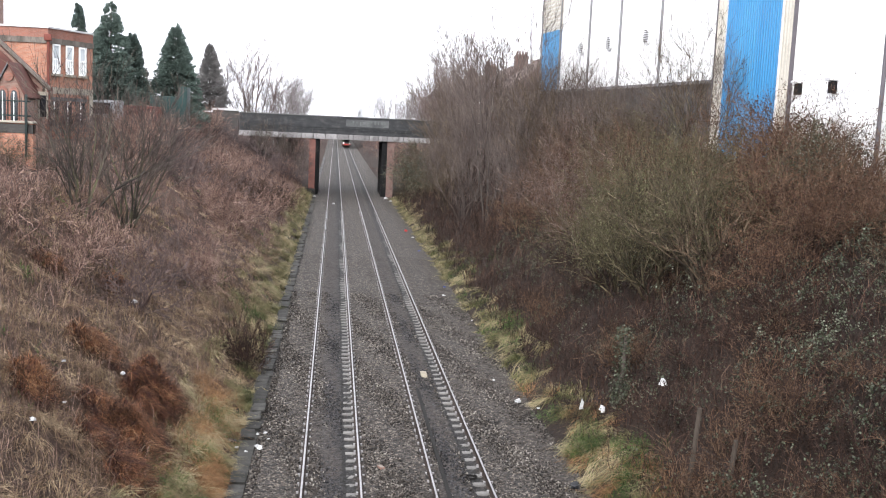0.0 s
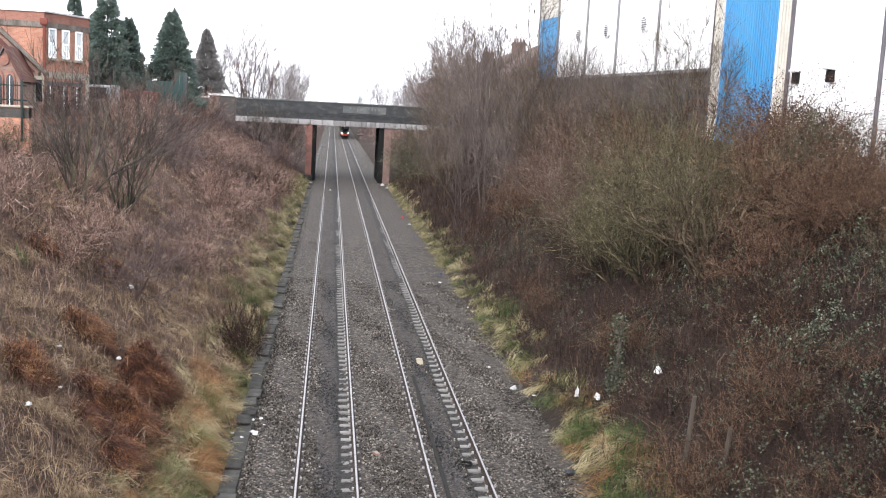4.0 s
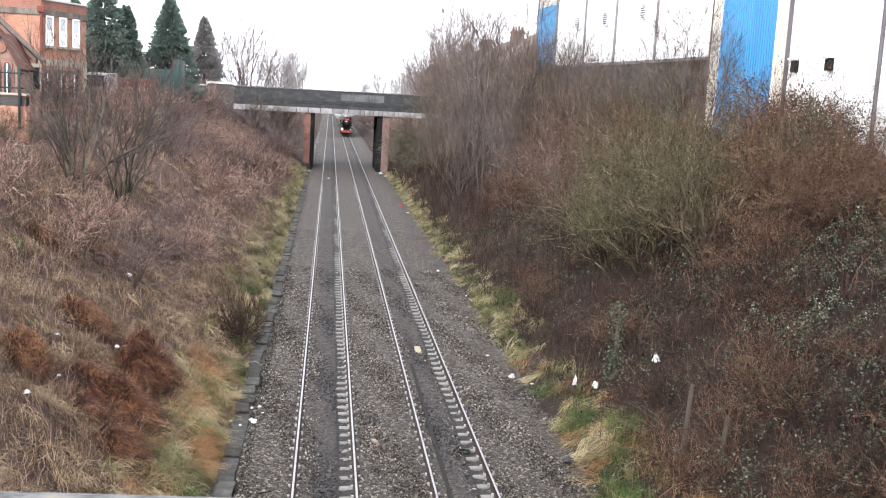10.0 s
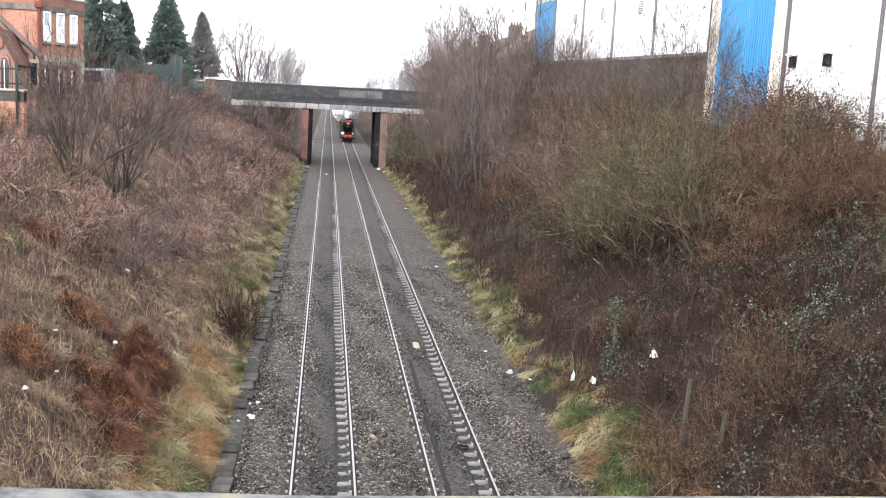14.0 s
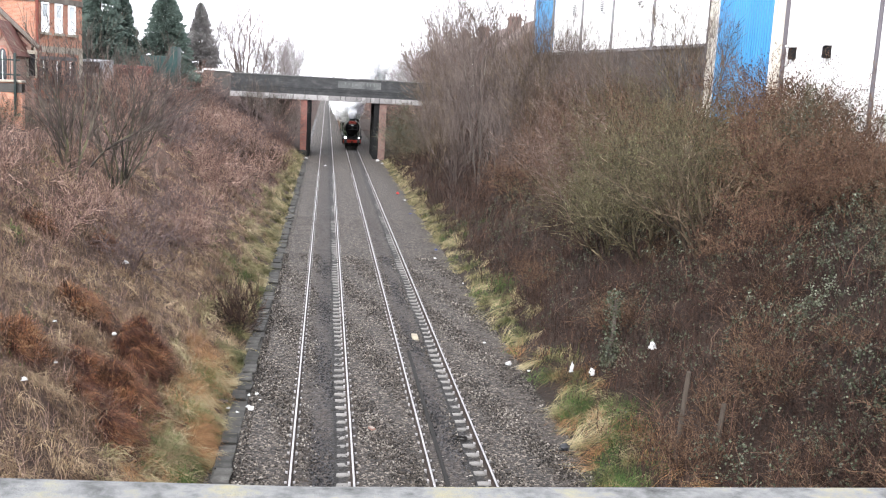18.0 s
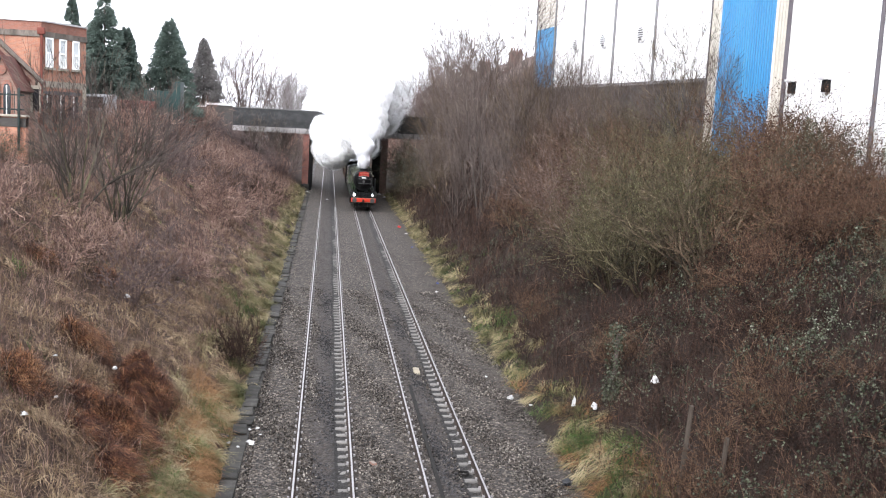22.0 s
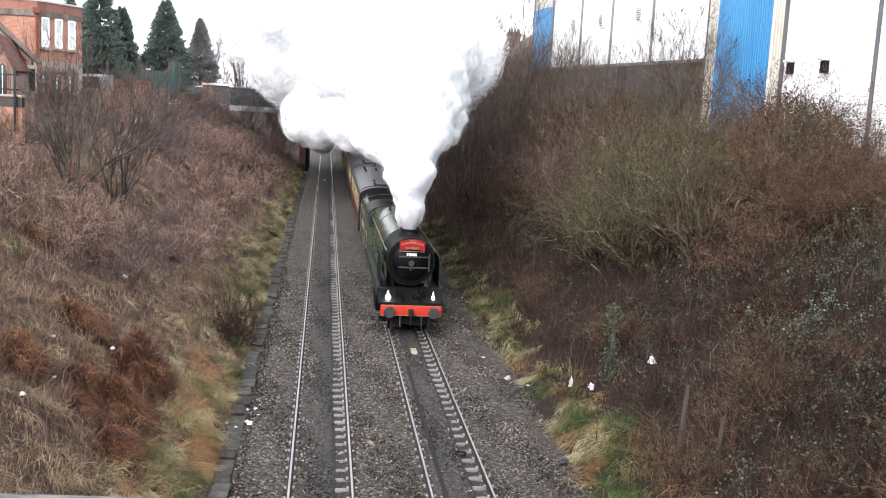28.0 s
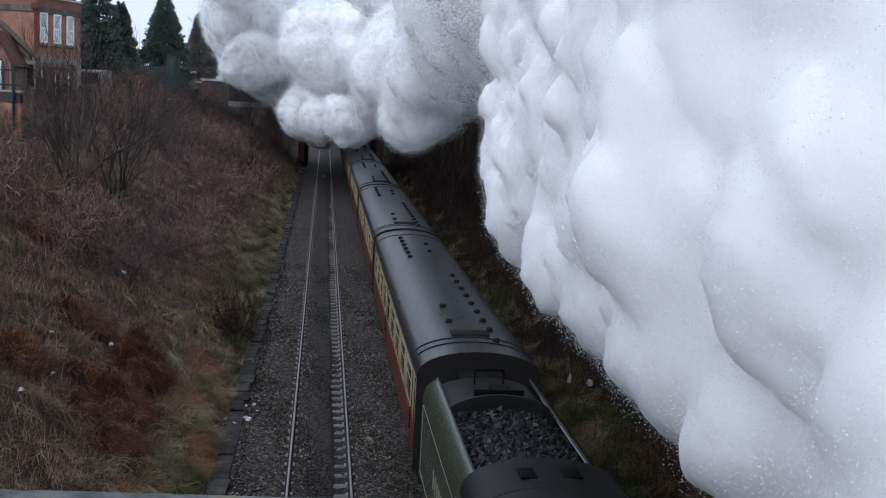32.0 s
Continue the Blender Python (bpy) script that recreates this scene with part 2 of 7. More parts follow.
M = dict(
    ground=ground_mat(), ballast=ballast_mat(), steam=smoke_mat("steam", False), plume=smoke_mat("exhaust_steam", True), mist=mist_mat("steam_droplets", False), plume_mist=mist_mat("exhaust_droplets", True),
    concrete=surf("sleeper_concrete", (0.1, 0.094, 0.088), (0.23, 0.218, 0.206), (0.4, 0.385, 0.37), 2, 30, 0.9, rand=0.35),
    trough=surf("mossy_concrete", (0.02, 0.019, 0.016), (0.055, 0.052, 0.047), (0.12, 0.115, 0.108), 2.5, 30, 0.9, rand=0.9),
    railtop=surf("polished_rail", (0.32, 0.31, 0.315), (0.5, 0.48, 0.49), None, 3, 30, 0.42, 0.6, 0.05),
    railside=surf("rusty_rail", (0.025, 0.018, 0.015), (0.055, 0.038, 0.031), (0.085, 0.06, 0.048), 4, 40, 0.8, 0.2),
    clip=surf("rail_clip", (0.2, 0.19, 0.19), (0.44, 0.42, 0.42), None, 5, 30, 0.6, 0.1),
    tar=surf("tarry_timber", (0.006, 0.0055, 0.0055), (0.016, 0.014, 0.013), None, 3, 40, 0.85, stretch=(1, 0.1, 1)),
    cream=surf("cream_paint_worn", (0.28, 0.24, 0.17), (0.42, 0.37, 0.28), None, 4, 40, 0.7),
    girder=surf("weathered_dark_steel", (0.026, 0.027, 0.029), (0.052, 0.053, 0.056), (0.115, 0.113, 0.112), 0.9, 14, 0.75, 0.0, stretch=(1, 1, 2.5)),
    flange=surf("pale_painted_steel", (0.14, 0.13, 0.13), (0.33, 0.315, 0.315), (0.46, 0.44, 0.44), 0.8, 9, 0.75, rand=0.5),
    coping=surf("pale_coping", (0.35, 0.34, 0.34), (0.55, 0.54, 0.54), None, 2, 12, 0.8, tone=0.8),
    stone_grey=surf("grey_concrete_slab", (0.1, 0.1, 0.1), (0.2, 0.198, 0.195), (0.3, 0.3, 0.295), 2, 20, 0.9, rand=0.6),
    graffiti=surf("faded_white_paint", (0.1, 0.105, 0.105), (0.17, 0.175, 0.175), None, 1.5, 9, 0.85),
    black_steel=surf("black_painted_steel", (0.006, 0.006, 0.0065), (0.015, 0.0145, 0.015), None, 2, 20, 0.8, spec=0.2),
    brick=brick_mat("orange_red_brick", (0.5, 0.215, 0.13), (0.38, 0.145, 0.09), (0.4, 0.31, 0.25), 1.0, 0.3, 0.68),
    brick_pale=brick_mat("weathered_pink_brick", (0.38, 0.22, 0.17), (0.3, 0.16, 0.125), (0.34, 0.28, 0.24), 1.0, 0.4),
    brick_dark=brick_mat("sooty_brick", (0.085, 0.077, 0.072), (0.06, 0.055, 0.054), (0.08, 0.07, 0.06), 1.0, 0.5),
    brick_pier=brick_mat("soot_stained_red_brick", (0.26, 0.09, 0.065), (0.14, 0.06, 0.05), (0.14, 0.1, 0.09), 1.0, 0.5, 0.8),
    brick_dark2=brick_mat("brown_brick", (0.17, 0.09, 0.075), (0.1, 0.06, 0.05), (0.14, 0.11, 0.1), 1.0, 0.4, 0.85),
    terracotta=surf("red_terracotta_trim", (0.18, 0.05, 0.038), (0.25, 0.075, 0.055), None, 2, 20, 0.7),
    stone=surf("buff_stone_trim", (0.36, 0.31, 0.25), (0.5, 0.45, 0.37), (0.58, 0.52, 0.44), 2, 20, 0.85),
    white=surf("white_gloss_paint", (0.68, 0.68, 0.67), (0.8, 0.8, 0.79), None, 2, 20, 0.4, bumps=0.05, tone=1),
    tile=surf("red_brown_roof_tile", (0.1, 0.045, 0.038), (0.16, 0.066, 0.054), (0.21, 0.1, 0.082), 1.5, 16, 0.85),
    slate=surf("grey_slate", (0.09, 0.09, 0.095), (0.16, 0.155, 0.16), None, 1.5, 16, 0.7),
    lead=surf("grey_lead", (0.3, 0.3, 0.31), (0.42, 0.42, 0.43), None, 2, 20, 0.6),
    green_paint=surf("dark_green_paint", (0.012, 0.034, 0.034), (0.018, 0.052, 0.05), (0.026, 0.068, 0.064), 1.0, 12, 0.6),
    rail_green=surf("railing_dark_green", (0.008, 0.016, 0.015), (0.014, 0.028, 0.026), None, 3, 20, 0.5),
    red_leaf=surf("russet_hedge", (0.07, 0.025, 0.022), (0.13, 0.045, 0.036), None, 3, 20, 0.9),
    clad_white=surf("white_profiled_cladding", (0.78, 0.78, 0.77), (0.84, 0.84, 0.84), (0.86, 0.86, 0.86), 0.3, 5, 0.5, bumps=0.05, stretch=(1, 1, 0.15), tone=0.86),
    clad_blue=surf("bright_blue_cladding", (0.045, 0.26, 0.56), (0.07, 0.33, 0.65), (0.1, 0.4, 0.7), 0.4, 6, 0.45, bumps=0.05, stretch=(1, 1, 0.12), tone=0.5),
    clad_beige=surf("beige_cladding", (0.4, 0.37, 0.31), (0.54, 0.5, 0.43), (0.6, 0.56, 0.49), 0.5, 8, 0.6, bumps=0.05, tone=0.8),
    trim_grey=surf("grey_trim", (0.2, 0.19, 0.2), (0.3, 0.29, 0.3), None, 1, 12, 0.6),
    bark=strand("dark_bark", [(0, (0.08, 0.06, 0.054)), (0.5, (0.15, 0.116, 0.102)), (1, (0.26, 0.21, 0.185))]),
    bark_mauve=strand("mauve_twigs", [(0, (0.12, 0.08, 0.077)), (0.5, (0.19, 0.135, 0.128)), (1, (0.28, 0.21, 0.19))]),
    bark_green=strand("lichen_green_bark", [(0, (0.05, 0.04, 0.033)), (0.4, (0.1, 0.085, 0.062)), (0.7, (0.15, 0.14, 0.08)), (1, (0.24, 0.245, 0.11))]),
    bark_shrub=strand("dark_shrub_twigs", [(0, (0.06, 0.046, 0.042)), (0.5, (0.12, 0.094, 0.082)), (1, (0.22, 0.19, 0.14))]),
    bark_birch=strand("pale_birch_bark", [(0, (0.07, 0.056, 0.05)), (0.62, (0.15, 0.125, 0.11)), (0.85, (0.24, 0.21, 0.19)), (1, (0.42, 0.39, 0.36))]),
    bark_olive=strand("olive_brown_twigs", [(0, (0.036, 0.026, 0.018)), (0.45, (0.1, 0.07, 0.045)), (0.8, (0.195, 0.143, 0.094)), (1, (0.38, 0.3, 0.21))], patch=0.35, patch_scale=0.8),
    bark_moss=strand("mossy_green_twigs", [(0, (0.035, 0.028, 0.017)), (0.45, (0.1, 0.078, 0.044)), (0.8, (0.19, 0.157, 0.092)), (1, (0.36, 0.305, 0.2))], patch=0.35, patch_scale=0.8),
    bark_pink=strand("pinkish_brown_twigs", [(0, (0.06, 0.041, 0.034)), (0.45, (0.165, 0.112, 0.09)), (0.8, (0.3, 0.22, 0.185)), (1, (0.5, 0.41, 0.35))], patch=0.35, patch_scale=0.8),
    bark_rust=strand("reddish_brown_twigs", [(0, (0.036, 0.02, 0.013)), (0.45, (0.105, 0.057, 0.035)), (1, (0.3, 0.19, 0.12))], patch=0.35, patch_scale=0.8),
    bramble=strand("dead_bramble_stems", [(0, (0.045, 0.024, 0.02)), (0.3, (0.19, 0.104, 0.082)), (0.6, (0.355, 0.225, 0.182)), (1, (0.65, 0.475, 0.385))], patch=0.4, patch_scale=0.6),
    dry_grass=strand("dry_grass", [(0, (0.085, 0.052, 0.031)), (0.35, (0.32, 0.205, 0.125)), (0.7, (0.55, 0.4, 0.25)), (1, (0.8, 0.63, 0.43))], patch=0.5, patch_scale=0.9, through=0.2),
    verge=strand("verge_grass", [(0, (0.06, 0.09, 0.025)), (0.25, (0.19, 0.2, 0.07)), (0.55, (0.41, 0.35, 0.185)), (1, (0.66, 0.54, 0.34))], patch=0.72, patch_scale=0.7, through=0.2),
    orange_grass=strand("orange_dead_grass", [(0, (0.18, 0.085, 0.035)), (0.5, (0.42, 0.22, 0.1)), (1, (0.66, 0.4, 0.2))], through=0.2),
    green_grass=strand("fresh_grass", [(0, (0.05, 0.1, 0.025)), (0.5, (0.11, 0.2, 0.05)), (1, (0.22, 0.32, 0.1))], through=0.2),
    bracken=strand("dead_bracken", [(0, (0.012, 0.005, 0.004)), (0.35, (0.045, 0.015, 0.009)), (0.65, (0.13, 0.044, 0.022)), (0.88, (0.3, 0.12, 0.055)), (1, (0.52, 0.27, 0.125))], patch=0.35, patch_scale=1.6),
    rbramble=strand("dark_bramble", [(0, (0.012, 0.0072, 0.0055)), (0.35, (0.033, 0.017, 0.0122)), (0.75, (0.08, 0.042, 0.029)), (1, (0.22, 0.148, 0.104))], patch=0.4, patch_scale=0.7),
    thatch=strand("matted_dead_grass", [(0, (0.06, 0.036, 0.024)), (0.4, (0.19, 0.122, 0.08)), (0.75, (0.33, 0.23, 0.145)), (1, (0.5, 0.39, 0.24))], patch=0.5, patch_scale=0.8),
    rcane=strand("red_brown_canes", [(0, (0.03, 0.013, 0.009)), (0.5, (0.09, 0.042, 0.028)), (1, (0.24, 0.15, 0.105))], patch=0.4, patch_scale=0.8),
    ivy=strand("grey_green_leaves", [(0, (0.03, 0.036, 0.02)), (0.5, (0.08, 0.092, 0.055)), (0.82, (0.15, 0.165, 0.11)), (1, (0.33, 0.34, 0.27))], 0.5, patch=0.3, through=0.1),
    bud=strand("olive_leaf_buds", [(0, (0.05, 0.045, 0.018)), (0.5, (0.125, 0.118, 0.05)), (1, (0.28, 0.275, 0.14))], 0.7, through=0.15),
    rustleaf=strand("russet_leaves", [(0, (0.04, 0.02, 0.013)), (0.5, (0.13, 0.06, 0.036)), (0.85, (0.25, 0.14, 0.085)), (1, (0.2, 0.18, 0.08))], 0.7, through=0.15),
    # distance haze is put into the colours of the conifers and far twigs
    conifer=strand("haze_paled_needles", [(0, (0.16, 0.215, 0.19)), (0.5, (0.18, 0.245, 0.21)), (1, (0.215, 0.28, 0.24))], 0.9, through=0.2),
    conifer_brown=strand("haze_paled_brown_conifer", [(0, (0.24, 0.23, 0.225)), (0.5, (0.3, 0.285, 0.28)), (1, (0.38, 0.36, 0.35))], 0.8),
    hazy_twig=strand("haze_greyed_twigs", [(0, (0.28, 0.25, 0.25)), (0.5, (0.33, 0.3, 0.3)), (1, (0.4, 0.37, 0.37))]),
    black=surf("black_loco_paint", (0.002, 0.002, 0.0022), (0.004, 0.004, 0.0044), None, 2, 20, 0.42, bumps=0.04, spec=0.15),
    smokebox=surf("matt_black_smokebox", (0.004, 0.004, 0.0042), (0.009, 0.009, 0.0092), None, 2, 20, 0.6, bumps=0.06, spec=0.18),
    loco_green=surf("deep_green_gloss", (0.046, 0.062, 0.034), (0.06, 0.078, 0.044), None, 1, 14, 0.2, bumps=0.015, spec=1.0),
    lining=surf("cream_lining", (0.28, 0.25, 0.17), (0.36, 0.32, 0.22), None, 3, 20, 0.4, bumps=0),
    red=surf("signal_red_paint", (0.48, 0.035, 0.018), (0.6, 0.05, 0.025), None, 3, 20, 0.35, bumps=0.03, tone=0.5),
    head_red=surf("headboard_red", (0.3, 0.013, 0.013), (0.38, 0.02, 0.018), None, 4, 20, 0.4, bumps=0, tone=0.42),
    steel=surf("bare_steel", (0.3, 0.3, 0.3), (0.48, 0.47, 0.46), None, 5, 30, 0.35, 0.8, 0.05),
    brass=surf("brass", (0.4, 0.28, 0.1), (0.55, 0.4, 0.16), None, 4, 20, 0.3, 0.9, 0.02),
    dark_under=surf("oily_underframe", (0.005, 0.0045, 0.004), (0.013, 0.011, 0.01), None, 3, 20, 0.7),
    coal=surf("coal", (0.006, 0.006, 0.007), (0.018, 0.018, 0.019), (0.05, 0.05, 0.052), 8, 60, 0.4, bumps=0.4, rand=0.5),
    tender_top=surf("grimy_black_tender", (0.008, 0.008, 0.0085), (0.02, 0.02, 0.021), None, 2, 18, 0.5, bumps=0.05, spec=0.3),
    coach_roof=surf("dark_grey_coach_roof", (0.026, 0.0275, 0.031), (0.046, 0.048, 0.053), (0.065, 0.067, 0.072), 0.8, 12, 0.3, bumps=0.03, stretch=(1, 0.25, 1), spec=0.7),
    coach_cream=surf("coach_cream", (0.44, 0.35, 0.19), (0.53, 0.43, 0.25), None, 1.5, 14, 0.35, bumps=0.02),
    coach_red=surf("coach_brown_red", (0.16, 0.04, 0.02), (0.22, 0.06, 0.03), None, 1.5, 14, 0.35, bumps=0.02),
    glass=surf("dark_window_glass", (0.015, 0.017, 0.02), (0.03, 0.034, 0.04), None, 1, 6, 0.12, bumps=0.0, spec=0.8),
    pale_glass=surf("sky_lit_window_glass", (0.3, 0.33, 0.34), (0.46, 0.49, 0.5), None, 1, 6, 0.15, bumps=0.0, spec=0.8, tone=1),
    lamp=glow_mat("lit_lamp_glass", (1.0, 0.98, 0.94), 30.0),
    lamp_dim=glow_mat("lit_lamp_glass_dim", (1.0, 0.97, 0.92), 5.0),
    lamp_body=surf("white_lamp_case", (0.6, 0.6, 0.6), (0.75, 0.75, 0.75), None, 5, 20, 0.4, bumps=0, tone=1),
    litter=surf("white_litter", (0.34, 0.34, 0.34), (0.6, 0.6, 0.6), None, 6, 30, 0.6, bumps=0.2, tone=0.55),
    litter_red=surf("red_plastic", (0.5, 0.02, 0.02), (0.6, 0.04, 0.03), None, 6, 30, 0.5),
    litter_blue=surf("blue_plastic", (0.03, 0.05, 0.2), (0.06, 0.09, 0.3), None, 6, 30, 0.5),
    litter_black=surf("black_bin_bag", (0.01, 0.01, 0.012), (0.03, 0.03, 0.034), None, 6, 30, 0.35),
    timber=surf("grey_weathered_timber", (0.05, 0.038, 0.03), (0.1, 0.08, 0.064), (0.15, 0.125, 0.1), 2, 25, 0.9, stretch=(1, 1, 0.15)),
    parapet=surf("lichened_stone_coping", (0.04, 0.042, 0.04), (0.27, 0.27, 0.27), (0.44, 0.39, 0.2), 34, 110, 0.9, bumps=0.5, dist=0.004, tone=0.42),
    asphalt=surf("asphalt", (0.04, 0.04, 0.042), (0.065, 0.064, 0.064), None, 2, 40, 0.9),
    net_glass=surf("curtained_window_glass", (0.34, 0.36, 0.37), (0.5, 0.52, 0.53), None, 4, 20, 0.3, bumps=0, tone=1),
)

# ------------------------------------------------------------------ mesh helpers


def box(bm, x0, x1, y0, y1, z0, z1, bevel=0.0):
    g = bmesh.ops.create_cube(bm, size=1, matrix=Matrix.Translation(((x0 + x1) / 2, (y0 + y1) / 2, (z0 + z1) / 2)) @ Matrix.Diagonal((x1 - x0, y1 - y0, z1 - z0, 1)))
    if bevel:
        es = list({e for v in g["verts"] for e in v.link_edges})
        bmesh.ops.bevel(bm, geom=es, offset=bevel, segments=2, affect="EDGES", profile=0.6)
    return bm


def tube(bm, p0, p1, r0, r1=None, n=16, caps=True):
    p0, p1 = Vector(p0), Vector(p1)
    d = p1 - p0
    m = Matrix.Translation((p0 + p1) / 2) @ d.to_track_quat("Z", "Y").to_matrix().to_4x4()
    bmesh.ops.create_cone(bm, cap_ends=caps, segments=n, radius1=r0, radius2=r0 if r1 is None else r1, depth=d.length, matrix=m)
    return bm


def prism(bm, pts, axis, a0, a1):
    """Extrude a polygon: axis 'x' takes (y, z) points, 'y' takes (x, z), 'z' takes (x, y)."""
    def at(p, a):
        return {"x": (a, p[0], p[1]), "y": (p[0], a, p[1]), "z": (p[0], p[1], a)}[axis]
    va, vb = [bm.verts.new(at(p, a0)) for p in pts], [bm.verts.new(at(p, a1)) for p in pts]
    n = len(pts)
    bm.faces.new(va)
    bm.faces.new(vb[::-1])
    for i in range(n):
        bm.faces.new((va[i], vb[i], vb[(i + 1) % n], va[(i + 1) % n]))
    return bm


def lathe(bm, prof, n=24, m=Matrix()):
    """Turn (radius, height) points round z."""
    rings = [[bm.verts.new(m @ Vector((r * math.cos(2 * math.pi * i / n), r * math.sin(2 * math.pi * i / n), h))) for i in range(n)] for r, h in prof]
    for a, b in zip(rings, rings[1:]):
        for i in range(n):
            bm.faces.new((a[i], a[(i + 1) % n], b[(i + 1) % n], b[i]))
    bm.faces.new(rings[0][::-1])
    bm.faces.new(rings[-1])
    return bm


def finish(bm, mat, name, smooth=35):
    bmesh.ops.recalc_face_normals(bm, faces=bm.faces)
    me = bpy.data.meshes.new(name)
    lim = math.cos(radians(smooth))
    for f in bm.faces:
        f.smooth = True
    for e in bm.edges:
        fs = e.link_faces
        e.smooth = len(fs) == 2 and fs[0].normal.dot(fs[1].normal) > lim
    bm.to_mesh(me)
    bm.free()
    me.materials.append(mat)
    return me


def B():
    return bmesh.new()


def part(name, bm, material, parent, label=""):
    ob = new(name, finish(bm, material, name))
    ob.parent = parent
    return tagged(ob, label)


def thing(name, label, category, group="", kind="", at=None):
    ob = new(name)
    ob.empty_display_size = 0.2
    if at is not None:
        ob.matrix_basis = at
    return tagged(ob, label, category, group, kind)


def solo(name, bm, material, label, category, group="", kind="", at=None):
    ob = new(name, finish(bm, material, name))
    if at is not None:
        ob.matrix_basis = at
    return tagged(ob, label, category, group, kind)


def arrays_mesh(name, verts, tris, mat, smooth=False):
    me = bpy.data.meshes.new(name)
    v, f = np.asarray(verts, np.float32), np.asarray(tris, np.int32)
    me.vertices.add(len(v))
    me.vertices.foreach_set("co", v.ravel())
    me.loops.add(f.size)
    me.loops.foreach_set("vertex_index", f.ravel())
    me.polygons.add(len(f))
    me.polygons.foreach_set("loop_start", np.arange(0, f.size, f.shape[1], dtype=np.int32))
    me.polygons.foreach_set("use_smooth", np.full(len(f), smooth))
    me.update(calc_edges=True)
    me.materials.append(mat)
    return me

# ------------------------------------------------------------------ terrain: a railway cutting


LU, LZ = [0, .6, 2, 6, 9.5, 12, 15, 40, 4000], [-.3, .12, 1.2, 3.9, 6.1, 7.0, 7.4, 7.6, 7.6]
RU, RZ = [0, 1, 3, 8, 12.5, 14, 40, 4000], [-.3, .25, 1.5, 5.0, 8.0, 8.3, 8.4, 8.4]


def ground_z(x, y):
    """Height of the cutting's sides and floor, with uneven lumps on the slopes."""
    x, y = np.asarray(x, float), np.asarray(y, float)
    z = np.where(x < -2.6, np.interp(-2.6 - x, LU, LZ), np.where(x > 7.0, np.interp(x - 7.0, RU, RZ), -.3))
    amp = np.clip(np.maximum(-2.9 - x, x - 7.4) / 3.0, 0, 1)
    far = np.clip((600 - np.abs(x)) / 500, 0, 1)
    lump = 0.16 * np.sin(x * 1.1 + 0.4 * y) * np.sin(y * 0.53 + 1.3) + 0.1 * np.sin(x * 2.3 - y * 0.9 + 2) * np.sin(y * 1.7) + 0.22 * np.sin(y * 0.17 + x * 0.3)
    return z + amp * far * lump


LT, RT = 0.205, 3.604   # centre lines of the two tracks


def build_ground():
    xs = np.unique(np.concatenate([[-3000, -1200, -500, -250, -120, -70, -50], np.arange(-40, -2.6, 0.5), [-2.6, 7.0], np.arange(7.25, 45, 0.5), [55, 75, 120, 250, 500, 1200, 3000]]))
    ys = np.concatenate([[-400, -150, -60, -30, -15], np.arange(-8, 140, 0.5), np.arange(140, 320, 4), [350, 400, 500, 700, 1000, 1600, 2600, 4000]])
    X, Y = np.meshgrid(xs, ys)
    Z = ground_z(X, Y)
    nx, ny = len(xs), len(ys)
    i, j = np.meshgrid(np.arange(nx - 1), np.arange(ny - 1))
    a = (j * nx + i).ravel()
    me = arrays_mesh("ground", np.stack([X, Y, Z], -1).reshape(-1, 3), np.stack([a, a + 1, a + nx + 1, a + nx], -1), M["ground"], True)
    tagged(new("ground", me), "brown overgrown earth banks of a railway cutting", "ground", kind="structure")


build_ground()


